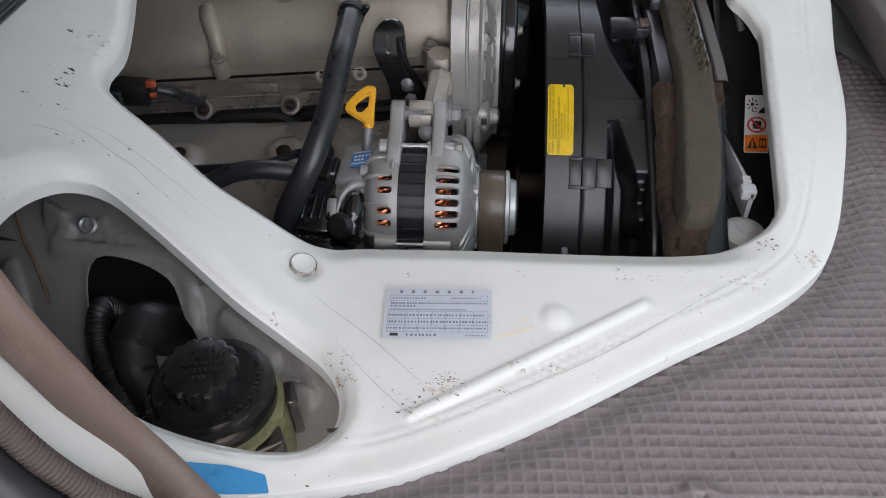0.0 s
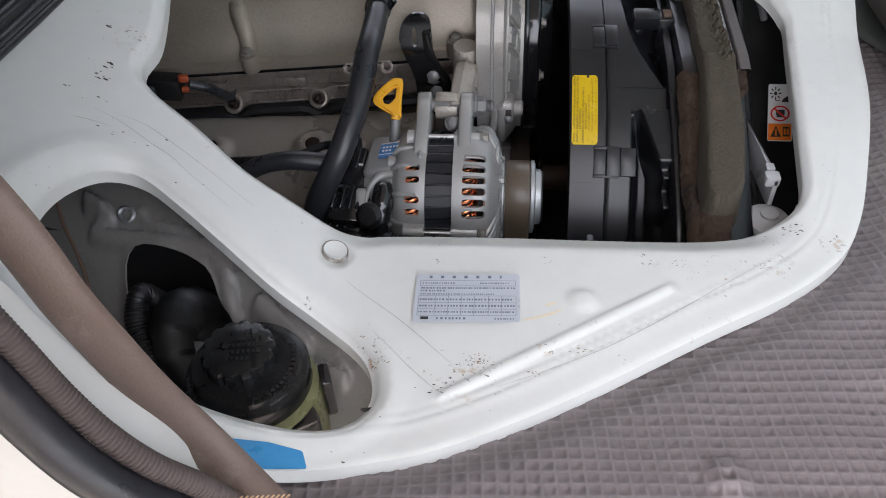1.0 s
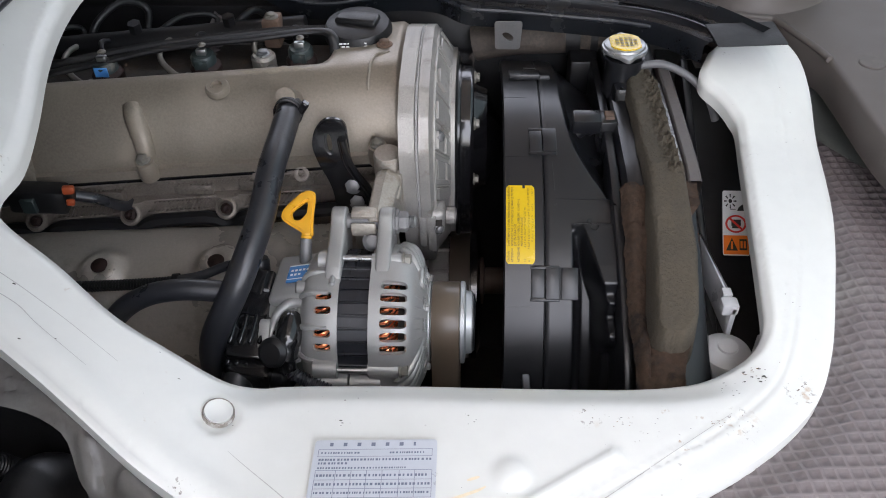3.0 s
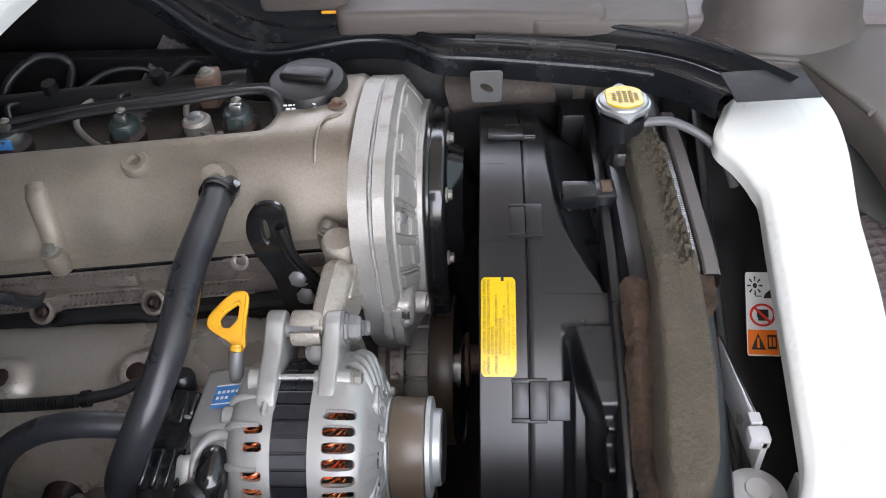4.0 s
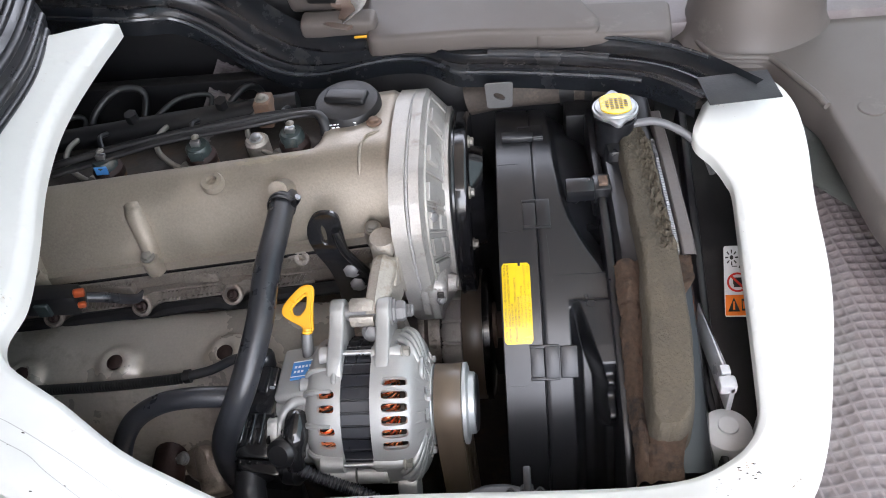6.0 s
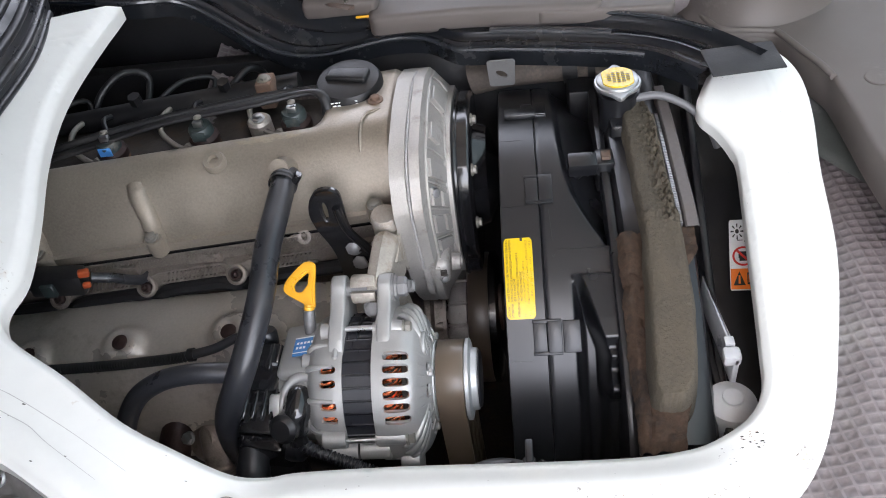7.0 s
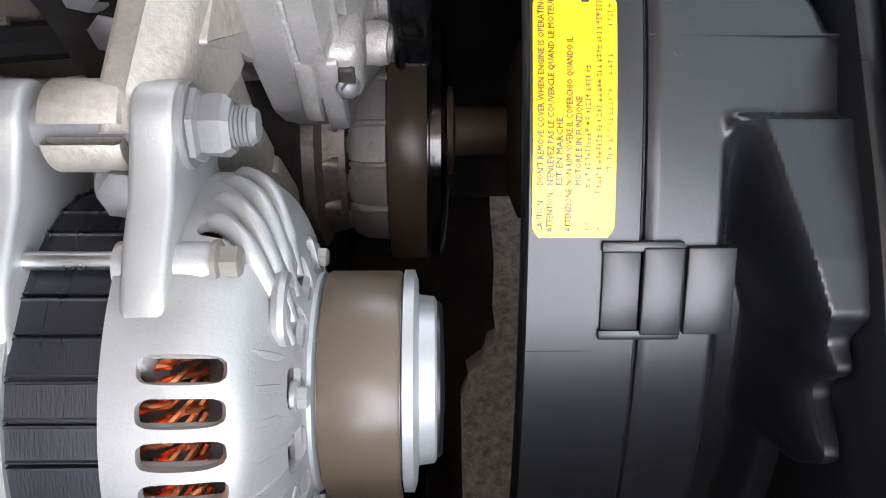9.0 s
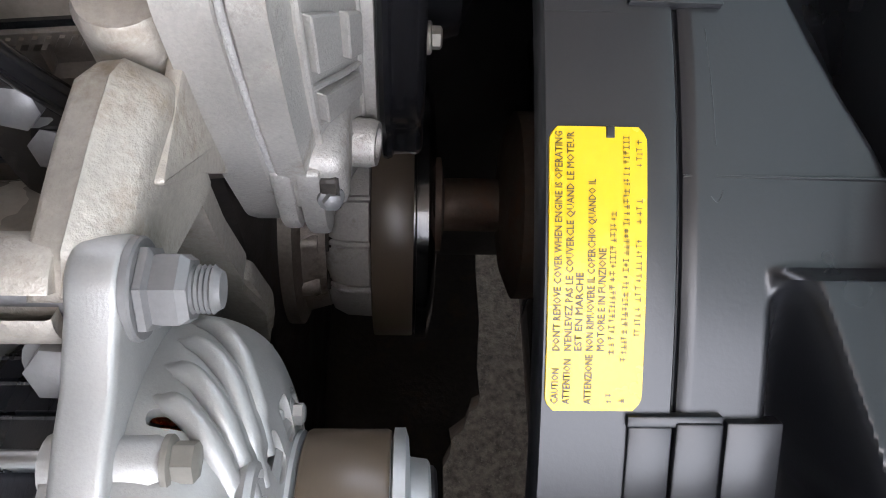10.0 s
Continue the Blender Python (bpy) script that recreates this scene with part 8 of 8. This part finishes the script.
# pipes and dark firewall behind the engine
# second block added to black out the gap under the beam
whole("firewall", add(block((-0.40, 1.085, 0.45), (0.42, 1.105, 1.02), 0.004), block((-0.46, 1.142, 0.95), (0.03, 1.152, 1.120), 0.003)), DULL_PLASTIC, "dark wall behind the engine, extended to black out a gap", "wall", "structure")
pipe = thing("heater_pipe", "dusty brown pipe behind the timing cover", "pipe", (0.23, 1.08, 0.95))
part("pipe", tube([(0.150, 1.085, 0.975), (0.19, 1.080, 0.985), (0.24, 1.072, 0.992), (0.29, 1.065, 0.995), (0.33, 1.055, 0.985)], 0.021, 6, 18), DUSTY_PIPE, pipe)
part("band", lathe([(0.0215, -0.008), (0.0235, -0.008), (0.0235, 0.008), (0.0215, 0.008)], (0.262, 1.069, 0.9935), (1, -0.15, 0.05), 26), DULL_PLASTIC, pipe)
part("band", lathe([(0.0215, -0.004), (0.0228, -0.004), (0.0228, 0.004), (0.0215, 0.004)], (0.285, 1.066, 0.995), (1, -0.15, 0.0), 26), DULL_PLASTIC, pipe)
part("box", block((0.255, 1.02, 0.94), (0.285, 1.055, 0.985), 0.003), DULL_PLASTIC, pipe)

# brown plastic tray and trim
tray = thing("centre_tray", "grey-brown moulded plastic centre tray behind the beam", "tray", (0.2, 1.2, 1.05))
part("lid", plate(round_outline([(0.045, 1.072), (0.160, 1.072), (0.292, 1.056), (0.297, 1.080), (0.272, 1.155), (0.235, 1.235), (0.235, 1.42), (0.02, 1.42)], 0.012), "z", 1.040, 1.066, 0.006, 3), TRIM, tray)
part("ledge", plate(round_outline([(0.225, 1.062), (0.367, 1.050), (0.375, 1.118), (0.23, 1.130)], 0.010), "z", 1.044, 1.0605, 0.004, 3), TRIM, tray)
part("raised_deck", plate(round_outline([(-0.30, 1.30), (0.22, 1.24), (0.30, 1.60), (-0.30, 1.62)], 0.03), "z", 1.05, 1.10, 0.01, 3), TRIM, tray)
whole("deck", block((0.03, 1.108, 0.98), (0.62, 1.75, 1.038), 0.008), MAT, "grey-brown trim panel behind the tray", "trim", "structure")

cup = thing("cup_holder", "grey-brown plastic console with a round cup holder", "cup holder", (0.50, 1.18, 1.0))


def build_console():
    """A rounded pedestal that flares out of the console's deck and ends in a round well."""
    bm = bmesh.new()
    rows = []
    for k in range(72):
        a = 2 * math.pi * k / 72
        c, s = math.cos(a), math.sin(a)
        wide = 1.0 + 0.35 * max(c, 0.0) ** 2
        rows.append([bm.verts.new((0.458 + rx * c * (wide if z < 1.09 else 1.0), 1.118 + ry * s, z)) for rx, ry, z in
                     ((0.078, 0.082, 1.018), (0.068, 0.072, 1.026), (0.0635, 0.0660, 1.036), (0.0610, 0.0630, 1.052), (0.0570, 0.0590, 1.088), (0.0550, 0.0560, 1.0945), (0.0500, 0.0510, 1.0975), (0.0455, 0.0460, 1.0940), (0.040, 0.040, 1.040), (0.0, 0.0, 1.038))])
    grid_faces(bm, rows, close_u=True)
    return bm


part("holder", build_console(), TRIM, cup, angle=50)
part("base", plate(round_outline([(0.398, 1.085), (0.412, 1.046), (0.466, 1.037), (0.497, 0.952), (0.4985, 0.905), (0.4985, 0.850), (0.5000, 0.805), (0.512, 0.745), (0.56, 0.66), (0.95, 0.66), (0.95, 1.4), (0.41, 1.4)], 0.012), "z", 0.985, 1.027, 0.005, 3), TRIM, cup)
part("rim", tube([(0.402, 1.085, 1.0262), (0.410, 1.060, 1.0262), (0.420, 1.0495, 1.0262), (0.440, 1.0455, 1.0262), (0.462, 1.0410, 1.0262), (0.470, 1.034, 1.0262), (0.482, 1.000, 1.0262), (0.493, 0.968, 1.0262), (0.497, 0.948, 1.0262)], 0.0036, 6, 10), TRIM, cup, "rounded rim")
part("screw_cover", lathe([(0, 0), (0.0125, 0), (0.0125, 0.0012), (0.0115, 0.002), (0, 0.002)], (0.534, 0.939, 1.0265), (0, 0, 1), 24), TRIM, cup)

# seat belt buckle lying on the tray
buckle = thing("seat_belt_buckle", "grey-brown seat belt buckle on folded webbing", "buckle", (0.0, 1.15, 1.08))
part("body", block((-0.045, 1.120, 1.075), (0.020, 1.150, 1.110), 0.007, 3, pose(0, 0, 0, 20, 0, -8)), TRIM, buckle)
part("button", block((-0.020, 1.108, 1.092), (0.014, 1.118, 1.102), 0.003, 2, pose(0, 0, 0, 20, 0, -8)), DULL_PLASTIC, buckle)
part("strap", tube([(0.000, 1.160, 1.110), (0.014, 1.130, 1.105), (0.022, 1.110, 1.085), (0.012, 1.098, 1.075), (0.030, 1.09, 1.072)], 0.016, 6, 10, flat=0.12, up=(0, 0.3, 1)), STRAP, buckle)
part("strap", tube([(0.030, 1.170, 1.115), (0.040, 1.130, 1.108), (0.035, 1.105, 1.086), (0.020, 1.10, 1.074)], 0.011, 6, 10, flat=0.14, up=(0, 0.3, 1)), FOAM_GREY, buckle)
part("foot", block((-0.030, 1.092, 1.058), (0.055, 1.118, 1.080), 0.006, 3, pose(0, 0, 0, 12, 0, -4)), TRIM, buckle)
part("tag", block((0.030, 1.084, 1.060), (0.048, 1.087, 1.063), 0.001, 1), YELLOW, buckle, "small orange tag")

# dark trim along the right of the mat
edge = thing("mat_clip", "small black and yellow clip at the mat's edge", "clip", (0.505, 0.985, 0.98))
part("body", block((0.497, 0.972, 0.985), (0.513, 1.000, 0.991), 0.002, 2, pose(0, 0, 0, 0, 10, 25)), BLACK_PLASTIC, edge)
part("stripe", block((0.500, 0.983, 0.9905), (0.511, 0.990, 0.9922), 0.0005, 1, pose(0, 0, 0, 0, 10, 25)), YELLOW, edge, "yellow stripe")

# ---- doorway clutter ----
strap = thing("seat_trim_strap", "brown leatherette seat-trim strap with orange stitching hanging by the doorway", "strap", (-0.07, 0.335, 1.08))
SPTS = [(-0.130, 0.352, 1.245), (-0.100, 0.340, 1.190), (-0.087, 0.334, 1.150), (-0.078, 0.334, 1.115), (-0.067, 0.333, 1.080), (-0.052, 0.330, 1.050), (-0.030, 0.318, 1.030), (-0.005, 0.300, 1.020), (0.03, 0.275, 1.005)]
part("webbing", tube(SPTS, 0.0125, 9, 16, flat=0.42, up=(0.1, -0.7, 0.7)), STRAP, strap)
line = smooth_path(SPTS, 9)
for k in range(10):
    p = Vector((-0.020 + 0.0026 * k, 0.2985 + 0.0006 * k, 1.0335 - 0.0006 * k))
    part("stitch", tube([p + Vector((0, -0.0014, 0.0012)), p + Vector((0.0012, 0.0, 0.0022)), p + Vector((0.0018, 0.0016, 0.0012))], 0.00045, 3, 6), THREAD, strap)
weather = thing("door_seal", "black rubber door seal with a ribbed fabric lip along the doorway", "door seal", (-0.12, 0.28, 1.05))
LPTS = [(-0.150, 0.318, 1.290), (-0.112, 0.306, 1.215), (-0.092, 0.299, 1.165), (-0.080, 0.295, 1.130), (-0.066, 0.291, 1.104), (-0.050, 0.290, 1.080), (-0.034, 0.294, 1.055), (-0.020, 0.30, 1.02)]
part("lip", tube(LPTS, 0.0062, 8, 12, 0.0004, 0.0024), SEAL, weather)
part("bulb", tube([(x - 0.010, y - 0.013, z - 0.006) for x, y, z in LPTS], 0.0110, 8, 14), RUBBER, weather)
boot = thing("seat_bellows", "worn dark rubber bellows under the raised seat", "bellows", (-0.29, 0.76, 1.11))
BOOT = [(-0.300, 0.52, 1.150), (-0.295, 0.62, 1.145), (-0.288, 0.72, 1.143), (-0.283, 0.82, 1.145), (-0.283, 0.92, 1.148), (-0.296, 1.00, 1.155)]
part("skin", tube(BOOT, 0.043, 8, 24), RUBBER, boot)
for deg in (-42, -20, 2, 24, 46, 70):
    a = radians(deg)
    part("rib", tube([(x + 0.043 * math.cos(a), y, z + 0.043 * math.sin(a)) for x, y, z in BOOT], 0.0048, 8, 10), RUBBER, boot)
# curved bar built for the seat's side trim
post = thing("grab_bar", "grey-brown seat side trim beside the opening, built as a curved bar", "bar", (-0.30, 1.0, 1.15))
part("rail", tube([(-0.305, 0.98, 1.190), (-0.290, 1.04, 1.195), (-0.272, 1.09, 1.200), (-0.262, 1.14, 1.21)], 0.022, 6, 14), TRIM, post)

# stickers on the platform
sticker = plate(round_outline([(-0.062, 0.337), (-0.026, 0.347), (-0.004, 0.354), (-0.009, 0.366), (-0.030, 0.366), (-0.064, 0.357)], 0.0015), "z", 0, 0.0006, 0)
for v in sticker.verts:
    v.co.z += platform_height(v.co.x, v.co.y) + 0.003
whole("blue_sticker", sticker, BLUE_FOIL, "torn blue sticker at the platform's edge", "sticker")
blue_print = bmesh.new()
for k, (a, b, w) in enumerate(((-0.050, 0.349, 0.012), (-0.034, 0.352, 0.010), (-0.046, 0.344, 0.009), (-0.033, 0.348, 0.006), (-0.020, 0.357, 0.008), (-0.052, 0.355, 0.014))):
    quad = [(a, b), (a + w, b + 0.27 * w), (a + w - 0.0006, b + 0.27 * w + 0.0018), (a - 0.0006, b + 0.0018)]
    blue_print.faces.new([blue_print.verts.new((x, y, platform_height(x, y) + 0.0042)) for x, y in quad])
part("print", blue_print, WHITE_LABEL, bpy.data.objects["blue_sticker"], smooth=False)
TL, TR, BR, BL = (Vector((0.048, 0.5372, 0)), Vector((0.130, 0.5402, 0)), Vector((0.129, 0.4910, 0)), Vector((0.0485, 0.4875, 0)))
LX, LY = (BR - BL).normalized(), (TL - BL).normalized()
rating = thing("rating_label", "silver printed data label with a ruled table on the platform", "label", (0.089, 0.514, 0.959))


def lay_flat(bm, lift):
    for v in bm.verts:
        v.co.z = platform_height(v.co.x, v.co.y) + 0.0035 + lift + v.co.z
    return bm


sheet = plate([tuple(BL + LX * a + LY * b)[:2] for a, b in round_outline([(0, 0), (0.081, 0), (0.081, 0.0493), (0, 0.0493)], 0.003)], "z", 0, 0.0003, 0)
sheet = part("sheet", lay_flat(sheet, 0), SILVER_LABEL, rating)


def printed(cells, material, name):
    bm = bmesh.new()
    for x, y, w, h in cells:
        bm.faces.new([bm.verts.new(BL + LX * a + LY * b) for a, b in ((x, y), (x + w, y), (x + w, y + h), (x, y + h))])
    return part(name, lay_flat(bm, 0.0007), material, sheet, smooth=False)


rules = [(0.003, y, 0.075, 0.0003) for y in (0.0055, 0.0120, 0.0185, 0.0255)] + [(x, 0.0055, 0.0003, 0.020) for x in (0.003, 0.016, 0.026, 0.036, 0.046, 0.057, 0.067, 0.078)]
rules += [(0.003, y, 0.075, 0.0003) for y in (0.0360, 0.0415)] + [(0.003, 0.0360, 0.0003, 0.0058), (0.0777, 0.0360, 0.0003, 0.0058)]
printed(rules, BLUE_INK, "ruling")
random.seed(5)
text = []
for y, x0, x1, h in ((0.0442, 0.010, 0.072, 0.0028), (0.0383, 0.005, 0.030, 0.0014), (0.0383, 0.050, 0.072, 0.0014), (0.0330, 0.004, 0.077, 0.0016), (0.0302, 0.004, 0.022, 0.0016), (0.0268, 0.004, 0.062, 0.0013), (0.0210, 0.004, 0.076, 0.0018), (0.0145, 0.004, 0.076, 0.0018), (0.0085, 0.004, 0.076, 0.0015), (0.0018, 0.018, 0.040, 0.0022), (0.0018, 0.062, 0.077, 0.0015)):
    x = x0
    while x < x1:
        w = h * random.uniform(0.5, 1.0)
        text.append((x, y, w, h))
        x += w + h * (2.4 if h > 0.0025 else random.uniform(0.25, 0.9))
printed(text, BLUE_INK, "print")
printed([(0.006, 0.0018, 0.006, 0.0028)], BLACK_INK, "emblem")
